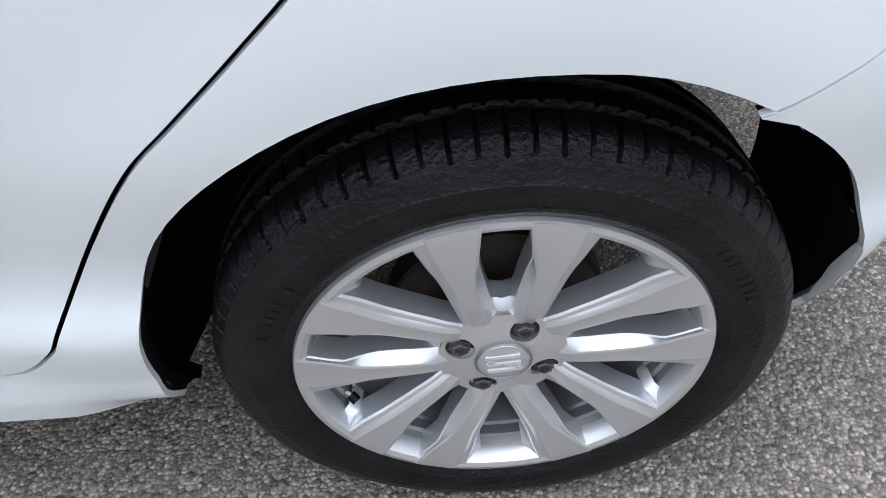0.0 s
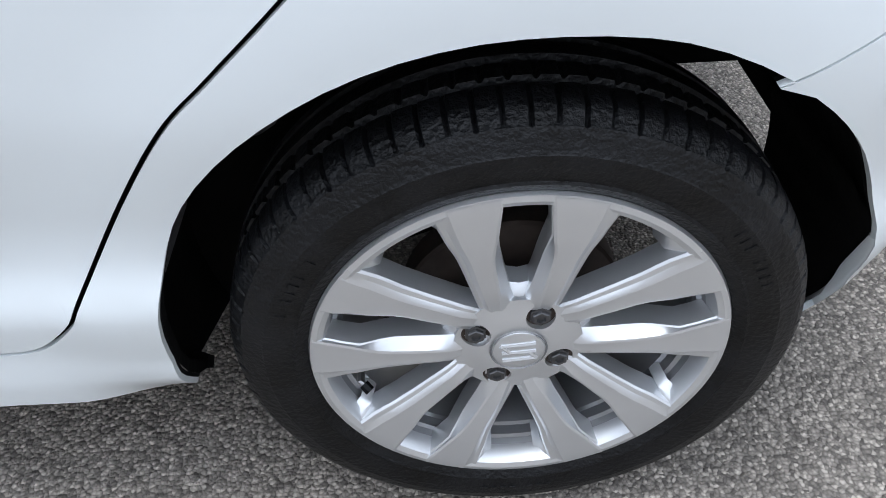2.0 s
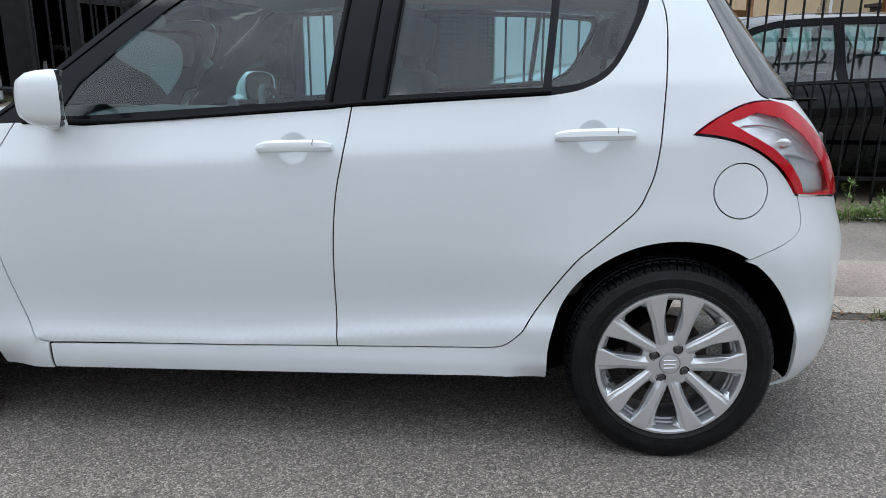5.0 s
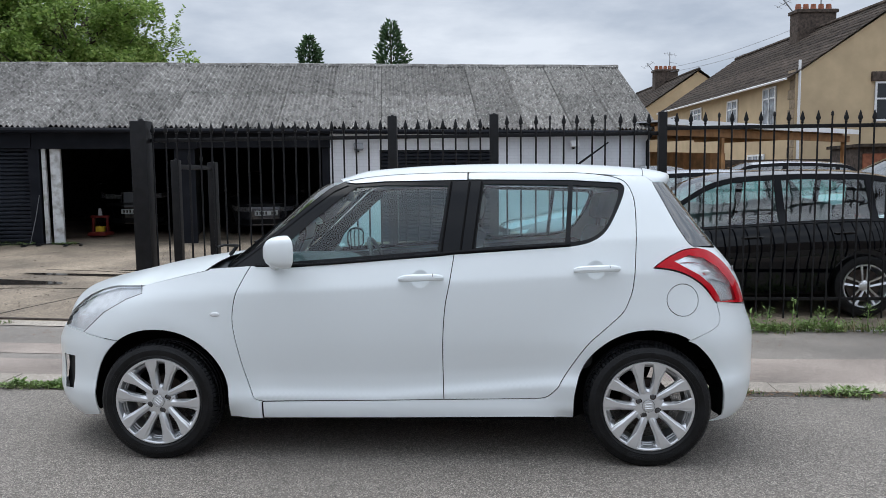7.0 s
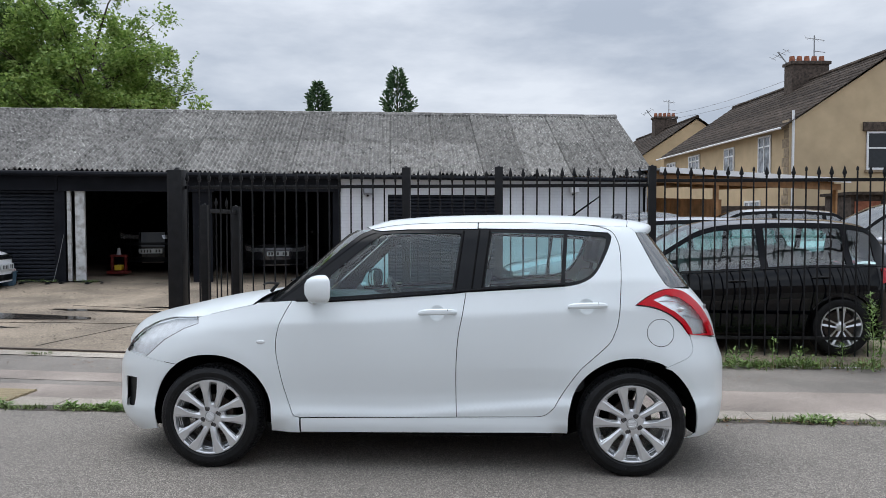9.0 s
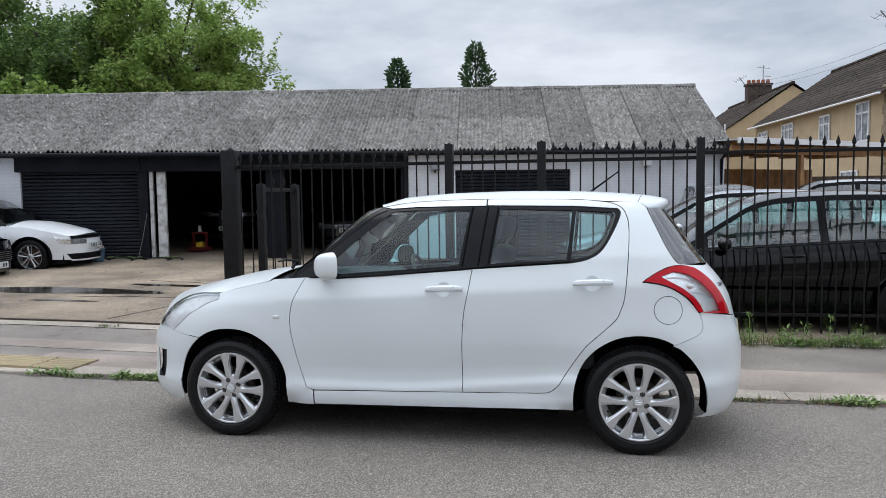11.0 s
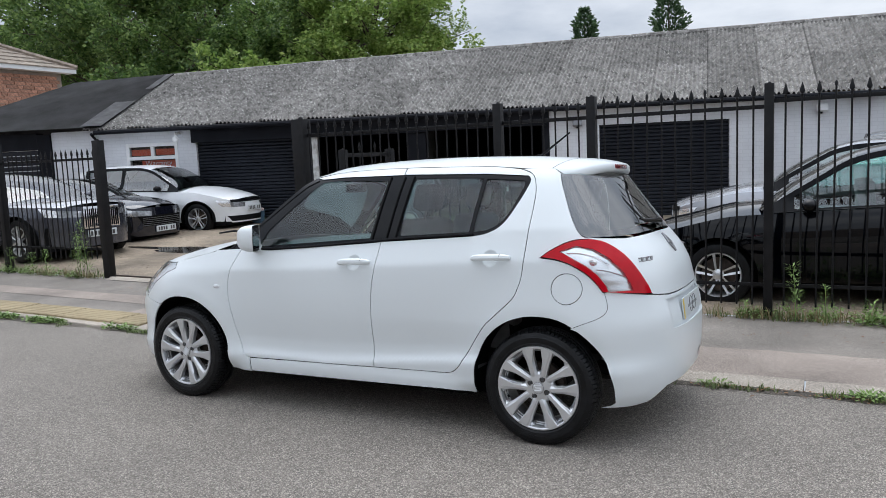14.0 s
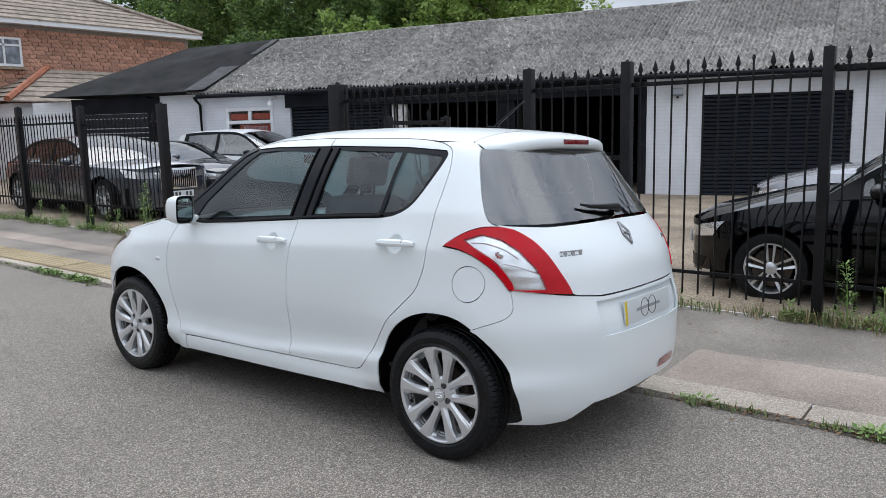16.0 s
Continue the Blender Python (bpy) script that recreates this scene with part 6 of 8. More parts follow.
# ---- wheel arches, underside ----
for ax in AX:
    for k in (0, 1):
        bm = bmesh.new()
        a0, a1 = (199, 14) if ax == 0 else (195, -15)
        rows = []
        for i in range(41):
            ad = a0 + (a1 - a0) * i / 40
            a = radians(ad)
            lip = pl(ARCH_RAD, ad) if ax == 0 else 0.366
            back = (0.04, 0.23) if ad > 66 or ax else (0.384, 0.50)
            row = []
            for r, y in ((lip + 0.002, 0.010), (lip + 0.004, 0.028), (0.386, 0.036), (0.384, 0.22 if ad > 66 or ax else 0.33), back):
                x, z = ax + r * math.cos(a), 0.297 + r * math.sin(a)
                yy = y_side(ax + lip * math.cos(a), max(0.22, 0.297 + lip * math.sin(a))) + 0.004 + y if y < 0.1 else y
                row.append(bm.verts.new((x, 2 * CY - yy if k else yy, max(0.226 if y < 0.1 else 0.17, z))))
            rows.append(row)
        for p, q in zip(rows, rows[1:]):
            for j in range(4):
                bm.faces.new((p[j], p[j + 1], q[j + 1], q[j]))
        part("arch_liner", bm, "liner", CAR, "black plastic wheel arch liner")
        if ax == 0:
            # curtain behind the wheel, and the white return of the bumper edge in front of it
            bm = bmesh.new()
            rows = []
            for i in range(17):
                ad = 19 - 31 * i / 16
                a, lip = radians(ad), pl(ARCH_RAD, ad)
                row = []
                yl = y_side(lip * math.cos(a), max(0.22, 0.297 + lip * math.sin(a)))
                for r, y in ((lip + 0.001, yl + 0.016), (lip - 0.001, yl + 0.030), (0.377, yl + 0.06), (0.372 - 0.004 * math.sin(i * 1.3), 0.20), (0.366, 0.31)):
                    x, z = r * math.cos(a), 0.297 + r * math.sin(a)
                    row.append(bm.verts.new((x, 2 * CY - y if k else y, max(0.216, z))))
                rows.append(row)
            for p, q in zip(rows, rows[1:]):
                for j in range(4):
                    bm.faces.new((p[j], p[j + 1], q[j + 1], q[j]))
            part("arch_flange", bm, "liner", CAR, "black curtain of the arch liner behind the wheel")
            bm = bmesh.new()
            rows = []
            for i in range(15):
                ad = 15 - 23 * i / 14
                a, lip = radians(ad), pl(ARCH_RAD, ad)
                yl = y_side(lip * math.cos(a), max(0.22, 0.297 + lip * math.sin(a)))
                w = 0.016 * math.sin(math.pi * min(1, (i + 0.6) / 14)) ** 0.5
                rows.append([bm.verts.new((r * math.cos(a), 2 * CY - y if k else y, 0.297 + r * math.sin(a))) for r, y in ((lip - 0.0006, yl + 0.0015), (lip - 0.0022, yl + 0.004), (lip - 0.003, yl + 0.004 + w))])
            for p, q in zip(rows, rows[1:]):
                for j in range(2):
                    bm.faces.new((p[j], p[j + 1], q[j + 1], q[j]))
            part("bumper_return", bm, "white_paint", CAR, "turned-in white edge of the bumper")
for b in ((-2.02, -0.44, 0.13, 2 * CY - 0.13, 0.185, 0.30), (-3.05, -2.02, 0.30, 2 * CY - 0.30, 0.22, 0.60), (-0.40, 0.02, 0.34, 2 * CY - 0.34, 0.26, 0.50), (0.02, 0.50, 0.37, 2 * CY - 0.37, 0.41, 0.60)):
    part("underside", box(bmesh.new(), *b), "seam_dark", CAR, smooth=False)
part("rear_axle", box(bmesh.new(), -0.06, 0.06, 0.15, 2 * CY - 0.15, 0.25, 0.33), "seam_dark", CAR, smooth=False)

# ---- inside the car ----
bm = bmesh.new()
box(bm, -2.0, -0.38, 0.10, 2 * CY - 0.10, 0.34, 0.40)
box(bm, -0.40, 0.36, 0.30, 2 * CY - 0.30, 0.60, 0.66)
box(bm, 0.10, 0.36, 0.20, 2 * CY - 0.20, 0.62, 0.92, 0.02)
part("cabin_floor", bm, "seat", CAR, smooth=False)
bm = bmesh.new()
prof = [(-2.15, 0.92), (-1.95, 0.97), (-1.72, 0.965), (-1.60, 0.92), (-1.57, 0.82), (-1.66, 0.70), (-1.75, 0.45)]
rows = [[bm.verts.new((x, y, z + (0.02 if abs(y - CY) < 0.3 else 0) * (1 if z > 0.9 else 0))) for x, z in prof] for y in span(0.16, 2 * CY - 0.16, 12)]
for a, b in zip(rows, rows[1:]):
    for i in range(len(prof) - 1):
        bm.faces.new((a[i], a[i + 1], b[i + 1], b[i]))
part("dashboard", bm, "dash", CAR, "dark grey dashboard")
bm = bmesh.new()
sc = Vector((-1.47, 1.20, 0.90))
tilt = Matrix.Rotation(radians(-25), 4, "Y")
tube(bm, [sc + (tilt @ Vector((0, 0.18 * math.cos(a), 0.18 * math.sin(a)))) for a in span(0, math.tau, 32)], 0.014, 8)
for a in (0.1, math.pi - 0.1, -math.pi / 2):
    tube(bm, [sc, sc + (tilt @ Vector((0, 0.17 * math.cos(a), 0.17 * math.sin(a))))], 0.018, 6)
tube(bm, [sc + Vector((-0.02, 0, 0)), sc + Vector((-0.18, 0, -0.06))], 0.05, 10)
part("steering_wheel", bm, "dash", CAR, "dark three-spoke steering wheel")


def car_seat(x, y, w, name, split=1):
    s = thing(name, "", "")
    s.parent = CAR
    s.matrix_basis = pose(x, y, 0)
    bm = bmesh.new()
    box(bm, -0.26, 0.24, -w / 2, w / 2, 0.42, 0.62, 0.05)
    part("seat", bm, "seat", s, sharp=80)
    bm = bmesh.new()
    box(bm, -0.06, 0.08, -w / 2, w / 2, 0.0, 0.60, 0.05, Matrix.Translation((0.22, 0, 0.56)) @ Matrix.Rotation(radians(15), 4, "Y"))
    part("backrest", bm, "seat", s, sharp=80)
    for i in range(split):
        yy = (i - (split - 1) / 2) * 0.42
        bm = bmesh.new()
        box(bm, -0.045, 0.045, yy - 0.13, yy + 0.13, 0.64, 0.80, 0.035, Matrix.Translation((0.24, 0, 0.56)) @ Matrix.Rotation(radians(12), 4, "Y"))
        tube(bm, [(0.37, yy - 0.05, 1.08), (0.40, yy - 0.05, 1.24)], 0.007, 6)
        tube(bm, [(0.37, yy + 0.05, 1.08), (0.40, yy + 0.05, 1.24)], 0.007, 6)
        part("headrest", bm, "seat", s, sharp=80)
    return s


for y in (0.47, 1.19):
    car_seat(-1.24, y, 0.50, "front_seat")
car_seat(-0.47, CY, 1.22, "rear_seat", 3)
for k in (0, 1):
    panel_fn = off(side, 0.05)
    bm = sheet([(-1.90, 0.42), (-0.40, 0.42), (-0.20, 0.80), (-0.12, 1.05), (-0.37, 1.06), (-1.0, 1.015), (-1.88, 0.955)], mirrored(panel_fn) if k else panel_fn, 0.08)
    part("door_lining", bm, "dash", CAR, "dark door lining")
bm = grid(lambda x, w: roof(x, w * 0.97) + Vector((0, 0, -0.03)), span(-1.50, 0.05, 12), WS[::2])
part("headlining", bm, mat("headlining_cloth", (0.45, 0.45, 0.44), 0.9, var=0.05), CAR, "pale grey headlining")
bm = bmesh.new()
box(bm, -1.62, -1.59, CY - 0.11, CY + 0.11, 1.30, 1.36, 0.012)
part("inner_mirror", bm, "black_trim", CAR, "interior mirror")


# ---- the other parked cars ----
def bg_wheel(parent, m, r, spokes, silver, face="alloy"):
    w = thing("wheel", "alloy wheel with a black tyre", "")
    w.parent = parent
    w.matrix_basis = m
    rr = r * 0.70
    bm = bmesh.new()
    lathe(bm, [(rr, 0.01), (rr + 0.005, -0.006), (r * 0.85, -0.012), (r * 0.95, -0.004), (r, 0.02), (r, 0.18), (r * 0.9, 0.2), (rr, 0.19)], 48)
    part("tyre", bm, "rubber", w)
    bm = bmesh.new()
    lathe(bm, [(rr, 0.008), (rr - 0.004, -0.006), (rr - 0.014, -0.004), (rr - 0.018, 0.03), (rr - 0.03, 0.16)], 48)
    part("rim", bm, face, w)
    for i in range(spokes):
        for s in (-1, 1):
            bm = bmesh.new()
            q = [(s * 0.010, 0.02), (s * 0.036, 0.012), (s * 0.036, 0.028), (s * 0.010, 0.036)]
            a = [bm.verts.new(Vector((x * 0.5 + s * 0.006, y, 0.03))) for x, y in q]
            b = [bm.verts.new(Vector((x + s * 0.014, y - 0.012, rr - 0.008))) for x, y in q]
            for k in range(4):
                bm.faces.new((a[k], a[(k + 1) % 4], b[(k + 1) % 4], b[k]))
            part("spoke", bm, face, w, m=Matrix.Rotation(math.tau * i / spokes, 4, "Y"))
    bm = bmesh.new()
    lathe(bm, [(0.0, 0.005), (0.035, 0.006), (0.055, 0.02), (0.055, 0.04)], 24)
    part("hub", bm, face, w)
    bm = bmesh.new()
    lathe(bm, [(0.0, 0.06), (rr * 0.75, 0.062), (rr * 0.75, 0.09)], 32)
    part("brake_disc", bm, "iron", w)


def parked_car(label, m, paint, L=4.25, wb=2.62, fo=0.86, wid=1.79, top=1.45, clear=0.17, deck=None, house=None, wheel_r=0.315, spokes=5, glass="dark_glass", top_paint=None, grille=None, plate=True, lamp="clear", coupe=False, tail=True):
    """deck: top line of the lower body (x, z); house: top line of the cabin; x runs forward, 0 at the rear axle."""
    car = thing("car", label, "car", "cars parked in the yard", m=m)
    xf, xr, n = wb + fo, -(L - wb - fo), 3.0
    hw = wid / 2
    sec = [(0.12, 0.13), (0.20, 0.065), (0.30, 0.045), (0.50, 0.022), (0.66, 0.001), (0.69, 0.0), (0.71, 0.004), (0.80, 0.022), (0.86, 0.036), (0.92, 0.06), (1.05, 0.11)]
    dz = lambda x: pl(deck, x)

    def half(x, z):
        w = hw - pl(sec, z * 0.92 / max(0.5, dz(min(max(x, 0.2), wb))) if z > 0.6 else z)
        if z > dz(x) + 0.001 and z > 0.8:
            w -= 0.36 * (z - dz(x))
        if x > wb * 0.75:
            w *= max(0.0, 1 - min(1, (x - wb * 0.75) / (xf - wb * 0.75 - 0.12 * max(0, z - 0.55) ** 1.0)) ** n) ** (1 / n)
        elif x < 0.2:
            w *= max(0.0, 1 - min(1, (0.2 - x) / (0.2 - xr - 0.10 * max(0, z - 0.7))) ** n) ** (1 / n)
        return w

    def sidef(s):
        return lambda x, z: Vector((x, s * half(x, z), z))

    ar = wheel_r + 0.055
    xs0, xs1 = xr + 0.16, xf - 0.20
    low = clear + 0.03
    out = [(xs0, low + 0.05), *[p for p in arc(0, wheel_r, ar, 190, -10, 18) if p[1] > low], *[p for p in arc(wb, wheel_r, ar, 190, -10, 18) if p[1] > low], (xs1, low + 0.04)]
    out += [(x, dz(x)) for x in span(xs1, xs0, 40)]
    for s in (-1, 1):
        part("body_side", sheet(out, sidef(s), 0.075), paint, car, sharp=50)
        for cx in (0, wb):
            bm = bmesh.new()
            rows = []
            for i in range(15):
                a = radians(-8 + 196 * i / 14)
                rows.append([bm.verts.new((cx + ar * math.cos(a), s * (half(cx, 0.6) - d), wheel_r + ar * math.sin(a))) for d in (0.005, 0.25)])
            for p, q in zip(rows, rows[1:]):
                bm.faces.new((p[0], p[1], q[1], q[0]))
            part("arch_liner", bm, "liner", car)
    # ends, drawn as bands round the plan
    for end in (1, -1):
        bm = bmesh.new()
        xs = xs1 if end > 0 else xs0
        zs = span(low + 0.02, dz(xs), 9)
        rows = []
        for z in zs:
            row = []
            h0 = half(xs, z)
            c0 = wb * 0.75 if end > 0 else 0.2
            a = (xf - c0 - 0.12 * max(0, z - 0.55)) if end > 0 else (c0 - xr - 0.10 * max(0, z - 0.7))
            u0 = math.acos(min(1, (h0 / max(1e-6, half(c0, z))) ** (n / 2)))
            for i in range(25):
                u = u0 + (math.pi - 2 * u0) * i / 24
                w0 = half(c0, z)
                row.append(bm.verts.new((c0 + end * a * max(0, math.sin(u)) ** (2 / n), math.copysign(abs(math.cos(u)) ** (2 / n), math.cos(u)) * w0, z)))
            rows.append(row)
        for p, q in zip(rows, rows[1:]):
            for i in range(24):
                bm.faces.new((p[i], p[i + 1], q[i + 1], q[i]))
        part("front_bumper" if end > 0 else "rear_bumper", bm, paint, car, sharp=50)
    # deck: bonnet and shoulder
    def deckf(x, w):
        xx = min(max(x, xr), xf)
        z = dz(xx)
        e = max(0.02, half(min(max(xx, xs0), xs1), z) * (1 if xs0 <= xx <= xs1 else max(0.6, half(xx, z - 0.02) / max(0.05, half(xs1 if xx > 1 else xs0, z)))))
        bow = 0.09 * (1 - w * w) if x > wb * 0.6 else 0.02 * (1 - w * w)
        return Vector((xx + (0.14 * (1 - w * w) * sstep(xf - 0.5, xf - 0.1, xx) - 0.08 * (1 - w * w) * sstep(xr + 0.4, xr + 0.1, xx)), w * e, z + bow * (1 - sstep(xf - 0.35, xf, xx) * 0.8)))
    wb0 = house[-1][0]
    part("bonnet", grid(deckf, span(wb0 - 0.1, xf - 0.17, 16), span(-1, 1, 14)), top_paint or paint, car, sharp=50)
    part("boot", grid(deckf, span(xs0, house[0][0] + 0.1, 6), span(-1, 1, 14)), paint, car, sharp=50)
    # cabin
    hz = lambda x: pl(house, x)
    x0, x1 = house[0][0], house[-1][0]
    def cab(x, w, inset_=0.0):
        z = hz(x)
        zz = max(z, dz(x) + 0.005)
        e = half(x, zz) - 0.02
        return Vector((x + (0.10 * (1 - w * w) * sstep(x1 - 0.9, x1 - 0.1, x)), w * e, zz + 0.05 * (1 - abs(w) ** 2.5) * sstep(dz(x), dz(x) + 0.3, z)))
    tops = [p for p in house if p[1] > top - 0.14]
    xa, xb = tops[0][0], tops[-1][0]
    ws = [-1, -0.96, -0.9, -0.8, -0.6, -0.3, 0, 0.3, 0.6, 0.8, 0.9, 0.96, 1]
    part("roof", grid(cab, span(xa, xb, 14), ws), top_paint or paint, car, sharp=60)
    part("windscreen", grid(cab, span(xb, x1, 8), ws), glass, car, "sloping windscreen")
    part("rear_window", grid(cab, span(x0, xa, 8), ws), glass, car)
    wins = []
    xm = (xa + xb) / 2 + 0.25
    cuts = [(xm + 0.04, x1 - 0.28), (xm - 0.86, xm - 0.04)] + ([] if coupe else [(x0 + 0.28, xm - 0.93)])
    for a, b in cuts:
        if b - a < 0.15:
            continue
        xs = span(a, b, 8)
        wins.append([(x, dz(x) + 0.03) for x in xs if hz(x) - dz(x) > 0.09] + [(x, hz(x) - 0.055) for x in xs[::-1] if hz(x) - dz(x) > 0.09])
    wins = [w for w in wins if len(w) > 5]
    for s in (-1, 1):
        xq = x0 + (0.50 if paint == "white_car" else 0.02)
        lows, tops_ = [(x, dz(x) + 0.004) for x in span(x0 + 0.02, x1 - 0.02, 40)], [(x, max(hz(x), dz(x) + 0.006)) for x in span(x1 - 0.02, x0 + 0.02, 60)]
        fit_wins = [w for w in wins if min(p[0] for p in w) > xq + 0.02]
        part("window_surround", sheet([p for p in lows + tops_ if p[0] >= xq], lambda x, z, s=s: Vector((x, s * (half(x, z) - 0.012), z)), 0.08, holes=fit_wins), "black_trim", car, sharp=50)
        if xq > x0 + 0.1:
            part("rear_pillar", sheet([p for p in lows + tops_ if p[0] <= xq + 0.02], lambda x, z, s=s: Vector((x, s * (half(x, z) - 0.009), z)), 0.08), paint, car, sharp=50)
        for w in fit_wins:
            part("side_window", sheet(inset(w, -0.01), lambda x, z, s=s: Vector((x, s * (half(x, z) - 0.020), z)), 0.1), glass, car)
        bm = bmesh.new()
        tube(bm, [(x, s * (half(x, dz(x)) + 0.002), dz(x) + 0.008) for x in span(x0 + 0.15, x1 - 0.15, 14)], 0.007, 5)
        part("belt_strip", bm, "chrome" if grille == "upright" else "black_trim", car)
        for a in ((wb * 0.42, wb * 0.08) if not coupe else (wb * 0.35,)):
            bm = bmesh.new()
            zc = dz(a) - 0.10
            tube(bm, [(a - 0.10, s * (half(a, zc) + 0.004), zc), (a - 0.06, s * (half(a, zc) + 0.03), zc + 0.005), (a + 0.06, s * (half(a, zc) + 0.03), zc + 0.005), (a + 0.10, s * (half(a, zc) + 0.004), zc)], 0.012, 6)
            part("door_handle", bm, paint, car)
        bm = bmesh.new()
        xm2 = x1 - 0.42
        bmesh.ops.create_uvsphere(bm, u_segments=12, v_segments=8, radius=1)
        for v in bm.verts:
            v.co = Vector((xm2 + v.co.x * 0.07, s * (hw + 0.05) + v.co.y * 0.11, dz(xm2) + 0.07 + v.co.z * 0.065))
        part("door_mirror", bm, "black_trim" if paint == "white_car" else paint, car)
        # head and tail lamps
        c = half(xf - 0.24, 0.62)
        hz1 = dz(xf - 0.25) - 0.03
        lamp_poly = [(xf - 0.46, hz1 + 0.03), (xf - 0.20, hz1 - 0.02), (xf - 0.19, hz1 - 0.13), (xf - 0.34, hz1 - 0.11)]
        part("headlamp", sheet(lamp_poly, lambda x, z, s=s: Vector((x + 0.003, s * (half(x, z) + 0.005), z)), 0.03), "reflector", car, "clear headlamp")
        def capf(u, z, s=s):
            w0 = half(wb * 0.75, z)
            a = xf - wb * 0.75 - 0.12 * max(0, z - 0.55)
            return Vector((wb * 0.75 + (a + 0.004) * max(0, math.sin(u)) ** (2 / n), s * abs(math.cos(u)) ** (2 / n) * w0, z))
        u1 = math.acos(min(1, (half(xs1, hz1 - 0.05) / half(wb * 0.75, hz1 - 0.05)) ** (n / 2)))
        part("headlamp_front", sheet([(u1, hz1 - 0.02), (u1 + 0.42, hz1 - 0.05), (u1 + 0.40, hz1 - 0.14), (u1, hz1 - 0.13)], capf, 0.04), "bg_lamp", car)
        if tail:
            def capr(u, z, s=s):
                w0 = half(0.2, z)
                a = 0.2 - xr - 0.10 * max(0, z - 0.7)
                return Vector((0.2 - (a + 0.006) * max(0, math.sin(u)) ** (2 / n), s * abs(math.cos(u)) ** (2 / n) * w0 * 1.006, z))
            part("tail_lamp", sheet([(0.62, 0.93), (1.2, 0.95), (1.2, 0.80), (0.60, 0.77)], capr, 0.05), "red_lens", car, "red tail lamp")
    def cap_c(u, z):
        w0 = half(wb * 0.75, z)
        a = xf - wb * 0.75 - 0.12 * max(0, z - 0.55)
        return Vector((wb * 0.75 + (a + 0.006) * max(0, math.sin(u)) ** (2 / n), math.copysign(abs(math.cos(u)) ** (2 / n), math.cos(u)) * w0, z))
    if grille == "upright":
        bm = bmesh.new()
        box(bm, xf - 0.06, xf + 0.035, -0.33, 0.33, 0.50, 0.86, 0.02)
        gr = part("grille", bm, "chrome", car, "tall upright chrome grille")
        for i in range(17):
            bm = bmesh.new()
            y = -0.29 + 0.58 * i / 16
            box(bm, xf + 0.036, xf + 0.041, y - 0.009, y + 0.009, 0.53, 0.82)
            part("grille_gap", bm, "seam_dark", gr)
    elif grille == "mesh":
        part("grille", sheet([(1.05, 0.56), (math.pi - 1.05, 0.56), (math.pi - 1.2, 0.36), (1.2, 0.36)], cap_c, 0.04), "seam_dark", car, "wide slatted grille")
        for i in range(5):
            z = 0.38 + 0.035 * i
            bm = bmesh.new()
            tube(bm, [cap_c(u, z) + Vector((0.008, 0, 0)) for u in span(1.15, math.pi - 1.15, 10)], 0.004, 5)
            part("grille_slat", bm, "lead", car)
    else:
        part("grille", sheet([(0.95, 0.70), (math.pi - 0.95, 0.70), (math.pi - 0.98, 0.64), (0.98, 0.64)], cap_c, 0.04), "black_trim", car, "narrow black grille")
        part("air_intake", sheet([(0.85, 0.36), (math.pi - 0.85, 0.36), (math.pi - 0.95, 0.25), (0.95, 0.25)], cap_c, 0.04), "black_trim", car, "black lower air intake")
    if plate:
        bm = bmesh.new()
        pz = 0.42 if grille == "upright" else (0.30 if grille == "mesh" else 0.50)
        px = cap_c(math.pi / 2, pz).x
        box(bm, px, px + 0.02, -0.26, 0.26, pz - 0.055, pz + 0.055, 0.004)
        pp = part("number_plate", bm, "plate_white", car, "white number plate")
        bm = bmesh.new()
        for i in range(7):
            if i != 4:
                y = -0.20 + 0.066 * i
                box(bm, px + 0.020, px + 0.0215, y - 0.02, y + 0.02, pz - 0.035, pz + 0.035)
        tagged(part("plate_bar", bm, "bar_dark", pp), kind="stuff")
    bm = bmesh.new()
    box(bm, xr + 0.25, xf - 0.3, -hw + 0.22, hw - 0.22, clear, 0.55)
    part("underside", bm, "seam_dark", car, smooth=False)
    bm = bmesh.new()
    box(bm, x0 + 0.3, x1 - 0.25, -hw + 0.12, hw - 0.12, 0.5, dz(wb / 2) - 0.08)
    for y in (-0.37, 0.37):
        for x in (wb * 0.52, wb * 0.12):
            box(bm, x - 0.1, x + 0.06, y - 0.22, y + 0.22, 0.7, dz(wb / 2) + 0.22, 0.04)
    part("cabin", bm, "seat", car)
    for cx in (0, wb):
        hwh = half(cx, 0.5) - 0.02
        bg_wheel(car, pose(cx, -hwh, wheel_r), wheel_r, spokes, True)
        bg_wheel(car, pose(cx, hwh, wheel_r, 0, 0, 180), wheel_r, spokes, True)
    return car


M["bg_lamp"] = mat("headlamp_unit", (0.42, 0.43, 0.45), 0.15, 0.6, var=0.3, scale=25, coat=1.0)
M["black_paint"] = mat("black_car_paint", (0.0006, 0.0009, 0.002), 0.12, var=0.02, coat=1.0, spec=0.02)
for nd in M["black_paint"].node_tree.nodes:
    if nd.type == "BSDF_PRINCIPLED":
        nd.inputs["Coat IOR"].default_value = 1.38
M["grey_paint"] = mat("dark_grey_car_paint", (0.045, 0.045, 0.055), 0.2, 0.5, var=0.03, coat=1.0)
M["navy_paint"] = mat("dark_navy_car_paint", (0.008, 0.009, 0.018), 0.18, 0.3, var=0.03, coat=1.0)
M["blue_grey_paint"] = mat("blue_grey_car_paint", (0.07, 0.075, 0.095), 0.2, 0.5, var=0.03, coat=1.0)
